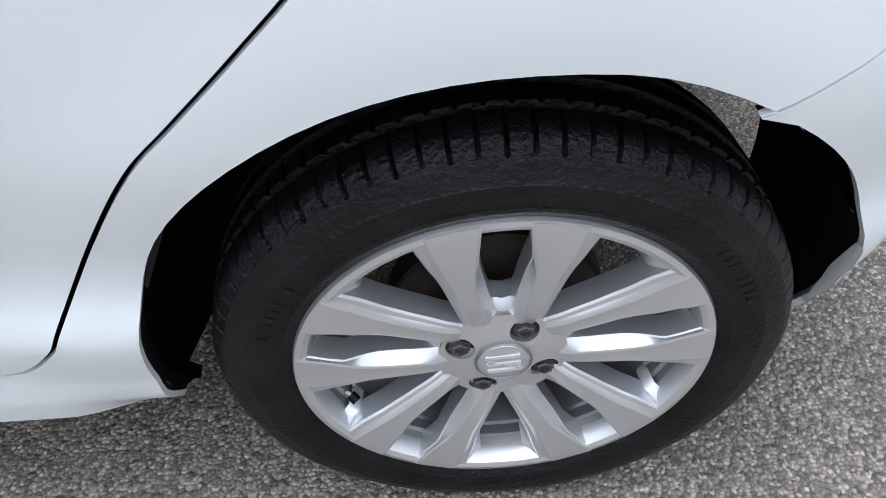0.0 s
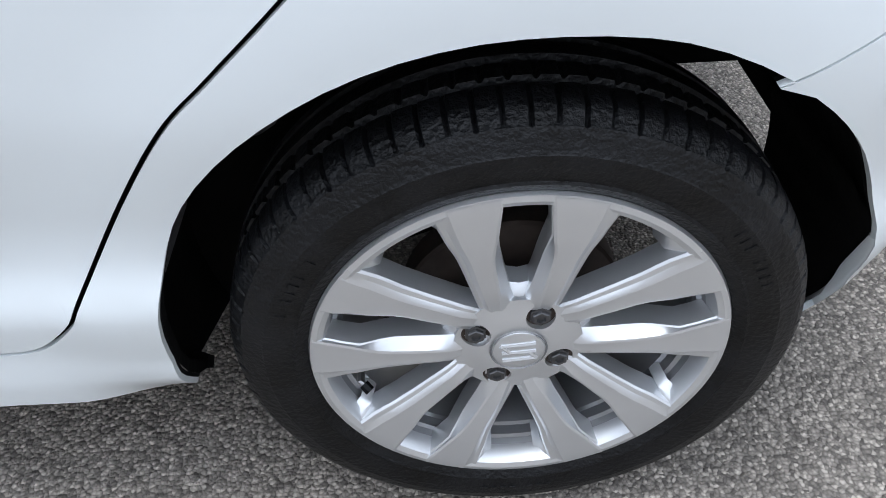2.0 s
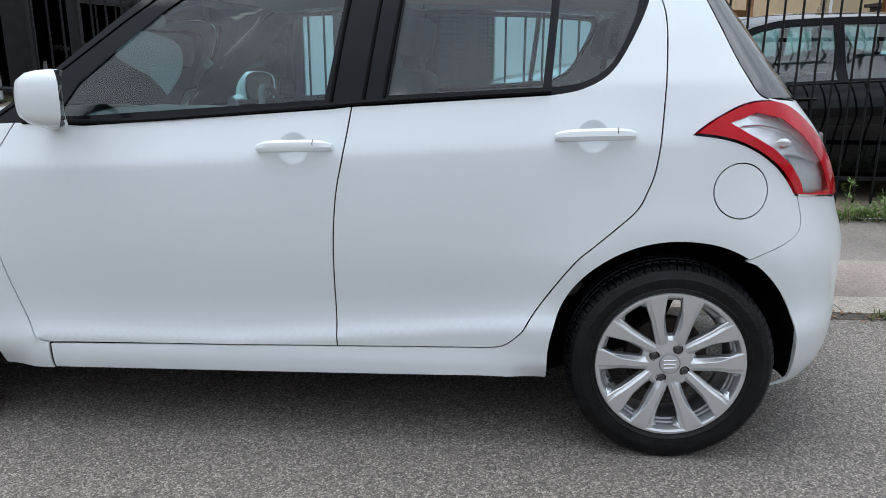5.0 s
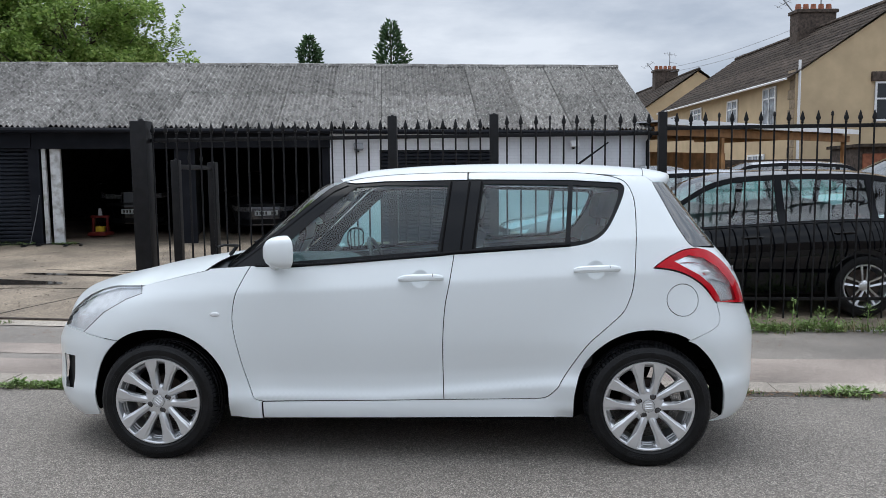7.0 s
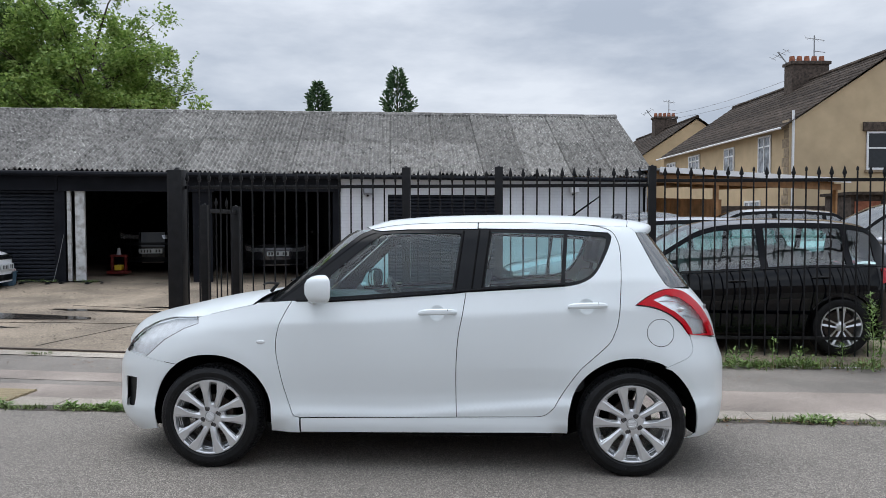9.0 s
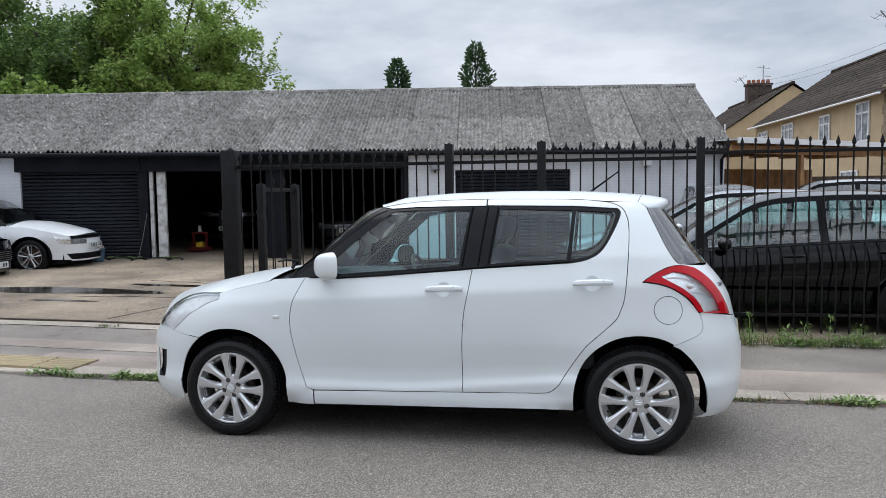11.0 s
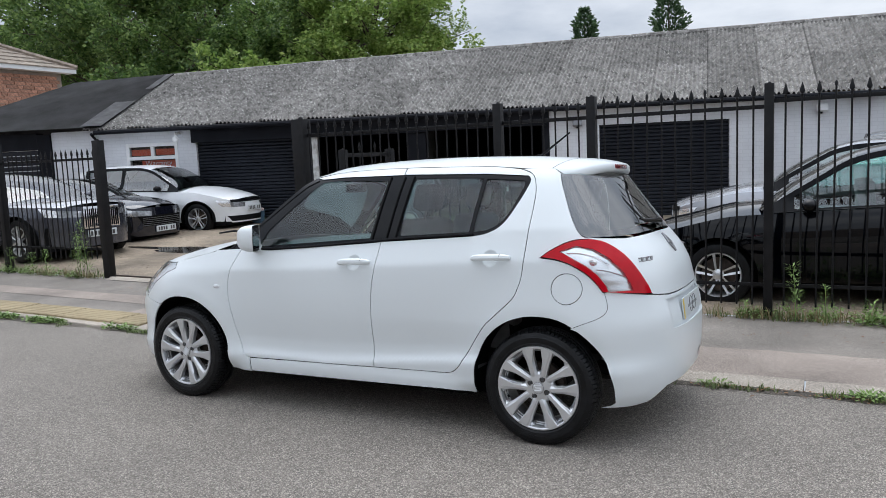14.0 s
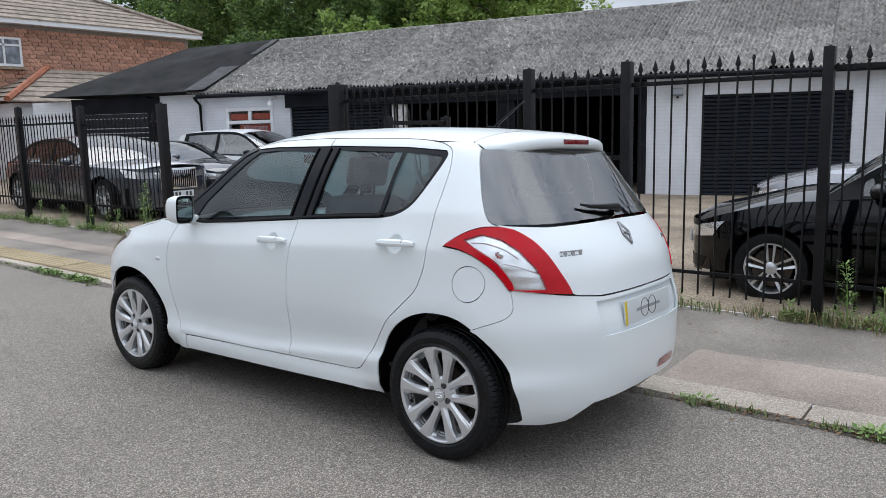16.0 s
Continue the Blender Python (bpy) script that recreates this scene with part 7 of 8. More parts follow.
M["silver_paint"] = mat("silver_car_paint", (0.42, 0.43, 0.46), 0.25, 0.6, var=0.03, coat=1.0)
M["white_car"] = mat("white_car_paint", (0.76, 0.78, 0.80), 0.3, var=0.02, coat=0.6)
HATCH_D = [(-0.77, 0.82), (-0.5, 0.945), (0.2, 0.955), (1.3, 0.925), (2.1, 0.90), (2.45, 0.885), (2.9, 0.80), (3.25, 0.70), (3.5, 0.60)]
HATCH_H = [(-0.70, 0.95), (-0.54, 1.21), (-0.36, 1.375), (0.0, 1.428), (0.6, 1.447), (1.15, 1.435), (1.42, 1.385), (1.72, 1.23), (2.22, 0.93)]
SEDAN_D = [(-1.15, 0.75), (-0.9, 0.88), (0.0, 0.92), (1.5, 0.915), (2.8, 0.91), (3.6, 0.885), (4.2, 0.86), (4.45, 0.80)]
SEDAN_H = [(-0.55, 0.95), (0.1, 1.23), (0.5, 1.34), (1.2, 1.39), (1.8, 1.37), (2.3, 1.25), (2.95, 0.93)]
COUPE_D = [(-0.95, 0.78), (-0.6, 0.90), (0.0, 0.93), (1.0, 0.87), (2.0, 0.86), (2.7, 0.82), (3.3, 0.70), (3.65, 0.56)]
COUPE_H = [(-0.7, 0.93), (0.0, 1.12), (0.5, 1.24), (0.9, 1.28), (1.2, 1.25), (1.6, 1.10), (2.1, 0.88)]
SUV_D = [(-0.9, 0.9), (-0.7, 1.05), (0.2, 1.08), (1.5, 1.06), (2.4, 1.05), (3.0, 1.0), (3.4, 0.9), (3.7, 0.75)]
SUV_H = [(-0.8, 1.08), (-0.6, 1.45), (-0.3, 1.65), (0.6, 1.70), (1.3, 1.67), (1.7, 1.5), (2.3, 1.07)]


def ypose(x, y, rz, dz=0.0):
    return pose(x, y, yard_z(x, y) + dz, 0, 0, rz)


# black hatchback behind the fence, nose to the left
parked_car("black five-door hatchback parked behind the fence", ypose(2.93, 5.06, 180.0) @ Matrix.Rotation(radians(1.3), 4, "Y"), "black_paint", deck=HATCH_D, house=HATCH_H, spokes=5, glass="sky_glass")
parked_car("silver hatchback parked behind the black one", ypose(2.75, 7.5, 178.0), "silver_paint", deck=HATCH_D, house=HATCH_H, plate=False)
parked_car("silver estate car parked in the yard", ypose(5.2, 11.2, 177.0, -0.1), "silver_paint", deck=SUV_D, house=SUV_H, L=4.5, plate=False, top=1.7)
parked_car("dark grey four-wheel-drive car parked by the carport", ypose(2.3, 13.0, -90.0, -0.15), "grey_paint", deck=SUV_D, house=SUV_H, L=4.4, plate=False, top=1.7, tail=False)
parked_car("white car parked in the yard", ypose(7.2, 6.5, 178.0), "white_car", deck=HATCH_D, house=HATCH_H, plate=False)
parked_car("silver car parked under the carport", ypose(7.0, 9.0, 180.0), "silver_paint", deck=SUV_D, house=SUV_H, top=1.7, L=4.5, plate=False)
# cars on the left of the yard, noses to the right
parked_car("two-tone dark grey saloon with a tall chrome grille", ypose(-13.75, 5.35, -4.0, -0.07), "blue_grey_paint", top_paint="silver_paint", L=5.6, wb=3.5, fo=0.88, wid=1.95, top=1.39, deck=SEDAN_D, house=SEDAN_H, wheel_r=0.35, spokes=6, grille="upright")
parked_car("dark navy sports coupe with a wide slatted grille", ypose(-13.75, 6.95, 5.0, -0.15), "navy_paint", L=4.4, wb=2.6, fo=0.85, wid=1.87, top=1.28, clear=0.13, deck=COUPE_D, house=COUPE_H, wheel_r=0.33, spokes=7, grille="mesh", coupe=True)
parked_car("white five-door hatchback parked by the shutter", ypose(-13.3, 8.62, 12.0, -0.16), "white_car", deck=HATCH_D, house=HATCH_H, spokes=5, wheel_r=0.325)
# cars inside the open bays, noses towards the yard
for u, v, lab, pt, dk, hs, tp in ((1.35, 5.7, "dark four-wheel-drive car inside the workshop", "black_paint", SUV_D, SUV_H, 1.7), (4.25, 5.2, "grey saloon car inside the workshop", "grey_paint", HATCH_D, HATCH_H, 1.45)):
    p = FM @ Vector((u, v, 0))
    parked_car(lab, pose(p.x, p.y, yard_z(p.x, 11.0) - 0.0, 0, 0, math.degrees(FA) - 90), pt, deck=dk, house=hs, top=tp, L=4.4, tail=False)


# ---- left end of the workshop: felted lean-to with a black garage door ----
M["felt"] = mat("black_roof_felt", (0.048, 0.048, 0.051), 0.85, var=0.3, scale=2, bump=0.3, bscale=30, stain=0.3, stain_col=(0.07, 0.07, 0.07), stain_scale=1.5)
M["brick_wall"] = mat("red_brick", (0.56, 0.30, 0.21), 0.9, var=0.25, scale=14, bump=0.3, bscale=50, obj_var=0.25)
M["mortar"] = mat("mortar", (0.36, 0.31, 0.27), 0.95, var=0.1)
M["roof_tile"] = mat("brown_roof_tile", (0.32, 0.265, 0.215), 0.85, var=0.25, scale=5, obj_var=0.15, stain=0.4, stain_col=(0.14, 0.135, 0.11))
M["slate"] = mat("dark_roof_tile", (0.085, 0.068, 0.056), 0.9, var=0.4, scale=5, bump=0.8, bscale=9, obj_var=0.22, stain=0.6, stain_col=(0.028, 0.024, 0.021), stain_scale=3, spec=0.1)
M["render"] = mat("tan_render", (0.56, 0.435, 0.275), 0.95, var=0.06, scale=2, bump=0.4, bscale=60, stain=0.5, stain_col=(0.40, 0.31, 0.20), stain_scale=0.7)
M["render2"] = mat("buff_stone", (0.33, 0.26, 0.18), 0.95, var=0.2, scale=6, bump=0.4, bscale=20)
M["timber"] = mat("orange_timber", (0.40, 0.21, 0.085), 0.75, var=0.2, scale=4, obj_var=0.2)
M["terracotta"] = mat("terracotta", (0.36, 0.13, 0.07), 0.8, var=0.2)
M["chimney_brick"] = mat("chimney_brick", (0.10, 0.075, 0.06), 0.9, var=0.35, scale=9, bump=0.4, bscale=20)
M["curtain"] = mat("net_curtain", (0.55, 0.56, 0.58), 0.9, var=0.15, scale=10)
lean = thing("lean_to", "white lean-to with a black felted roof and a black garage door", "building", "", "structure")
for u0, u1, z0, z1, v, k, nm in ((-6.2, -5.02, -0.2, 2.44, 0.0, "white_wall", "wall"), (-6.55, -6.2, -0.2, 2.4, -0.06, "black_wall", "door_post"), (-8.75, -6.55, 2.05, 2.44, -0.06, "black_wall", "lintel"), (-8.95, -8.75, -0.2, 2.44, -0.04, "black_wall", "door_post"), (-10.3, -8.95, -0.2, 2.40, 0.0, "white_wall", "wall")):
    bm = bmesh.new()
    wbox(bm, u0 + 0.002, u1 - 0.002, v, 0.2, z0, z1)
    part(nm, bm, k, lean, smooth=False)
for i in range(16):
    bm = bmesh.new()
    wbox(bm, -8.74, -6.56, 0.0, 0.05, 0.1 + i * 0.122, 0.205 + i * 0.122, 0.012)
    part("door_slat", bm, "shutter", lean)
bm = bmesh.new()
q = [on_roof(-9.8, 0, 0.10), on_roof(-4.72, 0, 0.08), on_roof(-5.2, 1, 0.10), on_roof(-8.2, 1, 0.08), FM @ Vector((-7.8, DEPTH * 2, EAVE)), FM @ Vector((-4.6, DEPTH * 2, EAVE))]
vs = [bm.verts.new(p) for p in q]
bm.faces.new(vs[:4]), bm.faces.new((vs[3], vs[2], vs[5], vs[4])), bm.faces.new((vs[0], vs[3], vs[4]))
bmesh.ops.solidify(bm, geom=bm.faces[:], thickness=0.05)
part("felt_roof", bm, "felt", lean, smooth=False)
M["lead_sheet"] = mat("lead_sheet", (0.16, 0.16, 0.165), 0.7, var=0.2, scale=6)
for s0, s1, w in ((-0.01, 0.42, 0.55), (0.66, 0.97, 0.22)):
    bm = bmesh.new()
    edge = [(-4.70 - 0.48 * s, s) for s in span(s0, s1, 6)]
    rows = [[bm.verts.new(on_roof(u - d * w, s, 0.125 + 0.012 * noise.noise((s * 9, d * 3, 2)))) for d in (0, 0.5, 1)] for u, s in edge]
    for p, q in zip(rows, rows[1:]):
        for i in range(2):
            bm.faces.new((p[i], p[i + 1], q[i + 1], q[i]))
    bmesh.ops.solidify(bm, geom=bm.faces[:], thickness=0.01)
    part("lead_flashing", bm, "lead_sheet", lean, "grey flashing sheet", smooth=False)


M["dark_pane"] = mat("dark_window_pane", (0.02, 0.024, 0.028), 0.06, var=0.1, spec=0.4)
M["pale_pane"] = mat("curtained_window_pane", (0.26, 0.29, 0.33), 0.08, var=0.45, scale=3, spec=0.4)


def house_window(parent, m, w, h, bars=(0.5,), trans=0.7, curtain=True):
    """m: the lower left corner of the opening; x along the wall, y into it, z up."""
    win_o = part("window", box(bmesh.new(), 0, w, -0.012, -0.004, 0, h, 0, m), "curtain" if curtain else "bar_dark", parent, "white-framed window")
    for a, b, c, d in ((0, 0.07, 0, h), (w - 0.07, w, 0, h), (0.07, w - 0.07, 0, 0.08), (0.07, w - 0.07, h - 0.07, h), (0.07, w - 0.07, h * trans, h * trans + 0.06), *((w * k - 0.03, w * k + 0.03, 0.08, h - 0.07) for k in bars)):
        part("window_frame", box(bmesh.new(), a, b, -0.06, -0.013, c, d, 0, m), "upvc", win_o, smooth=False)
    part("pane", box(bmesh.new(), 0.06, w - 0.06, -0.034, -0.030, 0.06, h - 0.06, 0, m), "pale_pane" if curtain else "dark_pane", win_o, smooth=False)
    part("sill", box(bmesh.new(), -0.06, w + 0.06, -0.10, 0.1, -0.09, -0.01, 0, m), "render2", win_o, smooth=False)


def terrace(label, p0, p1, depth, eave, ridge, windows, gable_windows, stack_at):
    """A gabled house: front wall from p0 (near) to p1 (far), roof ridge along it, depth to the right."""
    hs = thing("house", label, "house", "houses beyond the yard")
    p0, p1 = Vector((*p0, 0)), Vector((*p1, 0))
    d = (p1 - p0)
    ln = d.length
    # local: x from near to far along the front wall, y away from the wall into the house
    ex = d.normalized()
    ey = Vector((ex.y, -ex.x, 0))
    m = Matrix(((ex.x, ey.x, 0, p0.x), (ex.y, ey.y, 0, p0.y), (0, 0, 1, 0), (0, 0, 0, 1)))
    bm = bmesh.new()
    prof = [(0, -0.5), (0, eave), (depth / 2, ridge - 0.08), (depth, eave), (depth, -0.5)]
    a = [bm.verts.new(m @ Vector((0, y, z))) for y, z in prof]
    b = [bm.verts.new(m @ Vector((ln, y, z))) for y, z in prof]
    bm.faces.new(a), bm.faces.new(b[::-1])
    for i in range(5):
        bm.faces.new((a[i], b[i], b[(i + 1) % 5], a[(i + 1) % 5]))
    part("wall", bm, "render", hs, "tan pebbledash wall", smooth=False)
    # tiles in overlapping courses
    for sgn in (0, 1):
        n = 15
        for i in range(n):
            bm = bmesh.new()
            s0, s1 = i / n, (i + 1.12) / n
            ya, yb = (-0.35 + (depth / 2 + 0.35) * s for s in (s0, min(1.0, s1)))
            za, zb = (eave - 0.22 + (ridge - eave + 0.22) * s + 0.05 for s in (s0, min(1.0, s1)))
            pts = [(-0.15, ya, za + 0.03), (ln + 0.15, ya, za + 0.03), (ln + 0.15, yb, zb), (-0.15, yb, zb), (-0.15, ya, za), (ln + 0.15, ya, za)]
            v = [bm.verts.new(m @ Vector((x, y if not sgn else depth - y, z))) for x, y, z in pts]
            bm.faces.new(v[:4]), bm.faces.new((v[4], v[5], v[1], v[0])), bm.faces.new((v[0], v[3], v[4]))
            part("tile_course", bm, "slate", hs, smooth=False)
    bm = bmesh.new()
    tube(bm, [m @ Vector((x, depth / 2, ridge + 0.06)) for x in span(-0.15, ln + 0.15, 8)], 0.11, 6)
    part("ridge", bm, "slate", hs)
    bm = bmesh.new()
    tube(bm, [m @ Vector((x, -0.40, eave - 0.18)) for x in (-0.1, ln + 0.1)], 0.045, 6)
    part("gutter", bm, "upvc", hs, "white gutter")
    bm = bmesh.new()
    tube(bm, [m @ Vector((-0.06, 0.12, 0)), m @ Vector((-0.06, 0.12, eave + 0.5))], 0.05, 6)
    part("drain_pipe", bm, "upvc", hs, "white drain pipe")
    for i in range(14):
        wq = 0.55 if i % 2 else 0.40
        part("quoin", box(bmesh.new(), 0.0, wq, -0.03, 0.0, 0.2 + i * 0.36, 0.54 + i * 0.36, 0.02, m), "render2", hs, "buff corner stone")
    for x, w, z, h in windows:
        house_window(hs, m @ Matrix.Translation((x, -0.01, z)), w, h, (0.5,) if w < 1.3 else (0.33, 0.67))
    for y, w, z, h in gable_windows:
        house_window(hs, m @ Matrix.Translation((-0.01, y + w, z)) @ Matrix.Rotation(radians(-90), 4, "Z"), w, h, (), 0.55, False)
        part("lintel", box(bmesh.new(), -0.12, -0.0, y - 0.15, y + w + 0.15, z + h + 0.02, z + h + 0.36, 0.02, m), "chimney_brick", hs, "brown brick lintel")
    for x, w in stack_at:
        st = part("chimney", box(bmesh.new(), x, x + 0.8, depth / 2 - w / 2, depth / 2 + w / 2, ridge - 0.7, ridge + 0.95, 0.03, m), "chimney_brick", hs, "dark sooty brick chimney", smooth=False)
        part("chimney_top", box(bmesh.new(), x - 0.07, x + 0.87, depth / 2 - w / 2 - 0.07, depth / 2 + w / 2 + 0.07, ridge + 0.78, ridge + 0.93, 0.02, m), "chimney_brick", st, smooth=False)
        for k in range(5):
            bm = bmesh.new()
            c = m @ Vector((x + 0.4, depth / 2 - w / 2 + w * (k + 0.5) / 5, 0))
            tube(bm, [c + Vector((0, 0, ridge + 0.93)), c + Vector((0, 0, ridge + 1.22))], [0.14, 0.11], 10)
            part("chimney_pot", bm, "terracotta", st, "terracotta chimney pot")
        for k, hh in ((0.15, 1.2), (0.7, 1.7)):
            bm = bmesh.new()
            c = m @ Vector((x + 0.4, depth / 2 - w / 2 + w * k, ridge + 0.5))
            tube(bm, [c, c + Vector((0, 0, hh))], 0.03, 5)
            tube(bm, [c + Vector((-0.42, 0, hh - 0.1)), c + Vector((0.46, 0, hh - 0.24))], 0.016, 4)
            tube(bm, [c + Vector((-0.05, 0, hh - 0.72)), c + Vector((0.5, 0, hh - 0.8))], 0.016, 4)
            for j in range(4):
                bx = c + Vector((-0.38 + 0.24 * j, 0, hh - 0.1 - 0.038 * j))
                tube(bm, [bx + Vector((0, -0.2, -0.15)), bx + Vector((0, 0.2, 0.15))], 0.012, 4)
            if k < 0.5:
                bmesh.ops.rotate(bm, cent=c, matrix=Matrix.Rotation(radians(-38), 3, "Y"), verts=bm.verts)
            part("aerial", bm, "lead", st, "leaning television aerial" if k < 0.5 else "television aerial")
        if gable_windows:
            bm = bmesh.new()
            c = m @ Vector((x + 0.4, depth / 2 + w / 2 + 0.5, ridge + 0.25))
            rings = [[bm.verts.new(c + Vector((r * math.cos(a), -0.5 * r * r, r * math.sin(a)))) for a in [math.tau * i / 16 for i in range(16)]] for r in (0.04, 0.2, 0.32)]
            for p, q in zip(rings, rings[1:]):
                for i in range(16):
                    bm.faces.new((p[i], p[(i + 1) % 16], q[(i + 1) % 16], q[i]))
            bm.faces.new(rings[0][::-1])
            tube(bm, [c, c + Vector((-0.05, 0.1, -0.7))], 0.025, 6)
            tube(bm, [c + Vector((0, 0, -0.25)), c + Vector((0, -0.4, 0.02))], 0.015, 5)
            part("satellite_dish", bm, "lead", st, "grey satellite dish")
    return hs


terrace("tan rendered semi-detached house with a dark tiled roof", (10.2, 26.0), (8.75, 41.6), 8.2, 5.05, 7.85, ((1.5, 1.15, 3.25, 1.55), (5.2, 1.15, 3.25, 1.4), (9.6, 1.6, 3.6, 1.1), (13.4, 1.5, 3.6, 1.0), (2.4, 1.6, 0.9, 1.3), (8.5, 1.6, 0.9, 1.3)), ((2.95, 0.85, 3.3, 1.45),), ((6.7, 1.75),))
terrace("tan rendered house with a sooty chimney", (7.7, 46.0), (6.4, 60.0), 8.2, 5.05, 7.9, ((3.0, 1.2, 3.3, 1.4),), (), ((6.4, 1.6),))

# carport and fence panels beside the workshop
cp = thing("carport", "white-edged carport roof on timber beams", "carport")
CM = Matrix.Translation((3.0, 14.0, 0)) @ Matrix.Rotation(math.atan2(0.656, 0.755), 4, "Z")
for nm, k, b in (("roof_edge", "upvc", (0, 9.1, 0, 0.05, 2.53, 2.66)), ("roof_sheet", "curtain", (0, 9.1, 0.06, 4.4, 2.60, 2.63)), ("beam", "timber", (0.05, 9.0, 0.25, 0.33, 2.31, 2.50)),
                 ("beam", "timber", (0.0, 2.0, 3.2, 3.3, 1.92, 2.14)), ("post", "timber", (2.55, 2.67, 0.26, 0.36, 0, 2.30)), ("post", "timber", (8.85, 8.97, 0.34, 0.44, 0, 2.5)), ("back_wall", "white_wall", (-0.5, 3.4, 4.45, 4.6, 0, 2.2))):
    part(nm, box(bmesh.new(), *b, 0, CM), k, cp, smooth=False)
for i in range(7):
    part("joist", box(bmesh.new(), 0.3 + i * 1.4, 0.36 + i * 1.4, 0.34, 4.4, 2.45, 2.595, 0, CM), "timber", cp, smooth=False)
for i in range(32):
    part("panel_board", box(bmesh.new(), 3.45 + i * 0.178, 3.615 + i * 0.178, 4.45, 4.48, 0.3, 2.12, 0, CM), "timber", cp, "brown fence board", smooth=False)
shed = thing("shed", "small dark outbuilding with a red door", "shed")
part("wall", box(bmesh.new(), 10.5, 12.9, 21.4, 23.4, -0.2, 2.2), "chimney_brick", shed, smooth=False)
part("door", box(bmesh.new(), 10.6, 11.4, 21.35, 21.398, 0, 2.0), "terracotta", shed, "red painted door", smooth=False)
part("roof", box(bmesh.new(), 10.4, 12.98, 21.1, 23.6, 2.204, 2.30), "slate", shed, smooth=False)
part("window", box(bmesh.new(), 11.6, 12.6, 21.35, 21.398, 1.1, 1.8), "curtain", shed, smooth=False)
low = thing("boundary_wall", "low brick wall in front of the houses", "wall", "", "structure")
part("wall", box(bmesh.new(), 4.5, 40, 24.0, 24.3, -0.3, 1.9), "chimney_brick", low, smooth=False)
part("wall", box(bmesh.new(), 13.0, 13.3, 4.5, 24.0, -0.3, 1.9), "chimney_brick", low, smooth=False)

# Unseen wall added behind the camera: blocks low sky, bounces fill onto the car.
front = thing("light_shaping_wall", "plain unseen wall added across the road to shape the light", "wall", "", "structure")
part("wall", box(bmesh.new(), -60, 60, -16.4, -16.0, -0.3, 5.4), "mortar", front, smooth=False)

# ---- brick house on the left with a hipped tile roof ----
bh = thing("house", "red brick house with a hipped brown tile roof", "house", "houses beyond the yard")
BX, BY0, BY1, BE = -24.0, -2.0, 15.7, 5.08
part("wall", box(bmesh.new(), BX - 8, BX - 0.03, BY0, BY1, -0.5, BE), "mortar", bh, smooth=False)
bme = {}
for kk, ln in ((0, 0.40), (1, 0.19)):
    bm = box(bmesh.new(), -0.03, 0.0, -ln / 2, ln / 2, -0.058, 0.058)
    finish(bm, False)
    q = bpy.data.meshes.new("brick")
    bm.to_mesh(q)
    bm.free()
    q.materials.append(M["brick_wall"])
    bme[kk] = q
for r in range(22):
    y = BY1 - (0.21 if r % 2 else 0.10)
    c = 0
    while y > 8.2:
        kk = (r + c) % 3 == 1
        ob = new("brick", bme[1 if kk else 0])
        ob.parent = bh
        ob.matrix_basis = pose(BX + random.uniform(-0.003, 0.003), y - (0.095 if kk else 0.2), 2.15 + r * 0.13)
        y -= (0.19 if kk else 0.40) + 0.014
        c += 1
part("brickwork", box(bmesh.new(), BX - 0.03, BX - 0.004, BY0, 8.2, -0.4, BE), "brick_wall", bh, smooth=False)
part("fascia", box(bmesh.new(), BX + 0.30, BX + 0.36, BY0 - 0.3, BY1 + 0.36, BE - 0.02, BE + 0.14), "upvc", bh, "white gutter board", smooth=False)
part("soffit", box(bmesh.new(), BX, BX + 0.30, BY0 - 0.3, BY1 + 0.3, BE - 0.02, BE + 0.01), "upvc", bh, smooth=False)
for i in range(12):
    s0, s1 = i / 12, min(1.0, (i + 1.15) / 12)
    bm = bmesh.new()
    xa, xb = (BX + 0.38 - 4.4 * s for s in (s0, s1))
    ya, yb = (BY1 + 0.40 - 4.6 * s for s in (s0, s1))
    za, zb = (BE + 0.12 + 2.1 * s for s in (s0, s1))
    v = [bm.verts.new(p) for p in ((xa, BY0, za + 0.04), (xa, ya, za + 0.04), (xb, yb, zb), (xb, BY0, zb), (xa, BY0, za), (xa, ya, za))]
    bm.faces.new(v[:4]), bm.faces.new((v[0], v[4], v[5], v[1]))
    w = [bm.verts.new(p) for p in ((xa, ya, za + 0.04), (BX - 8, ya, za + 0.04), (BX - 8, yb, zb), (xb, yb, zb))]
    bm.faces.new(w)
    part("tile_course", bm, "roof_tile", bh, smooth=False)
bm = bmesh.new()
tube(bm, [(BX + 0.38, BY1 + 0.4, BE + 0.2), (BX - 4.0, BY1 - 4.2, BE + 2.26), (BX - 4.0, BY0, BE + 2.26)], 0.09, 6)
part("hip", bm, "roof_tile", bh)
house_window(bh, Matrix.Translation((BX + 0.02, 8.35, 3.75)) @ Matrix.Rotation(radians(90), 4, "Z"), 1.1, 0.9, (0.5,))
lo = thing("outhouse", "low outhouse with a hipped brown tile roof", "building", "", "structure")
part("wall", box(bmesh.new(), -23.9, -21.4, 7.9, 13.0, -0.3, 2.5), "white_wall", lo, smooth=False)
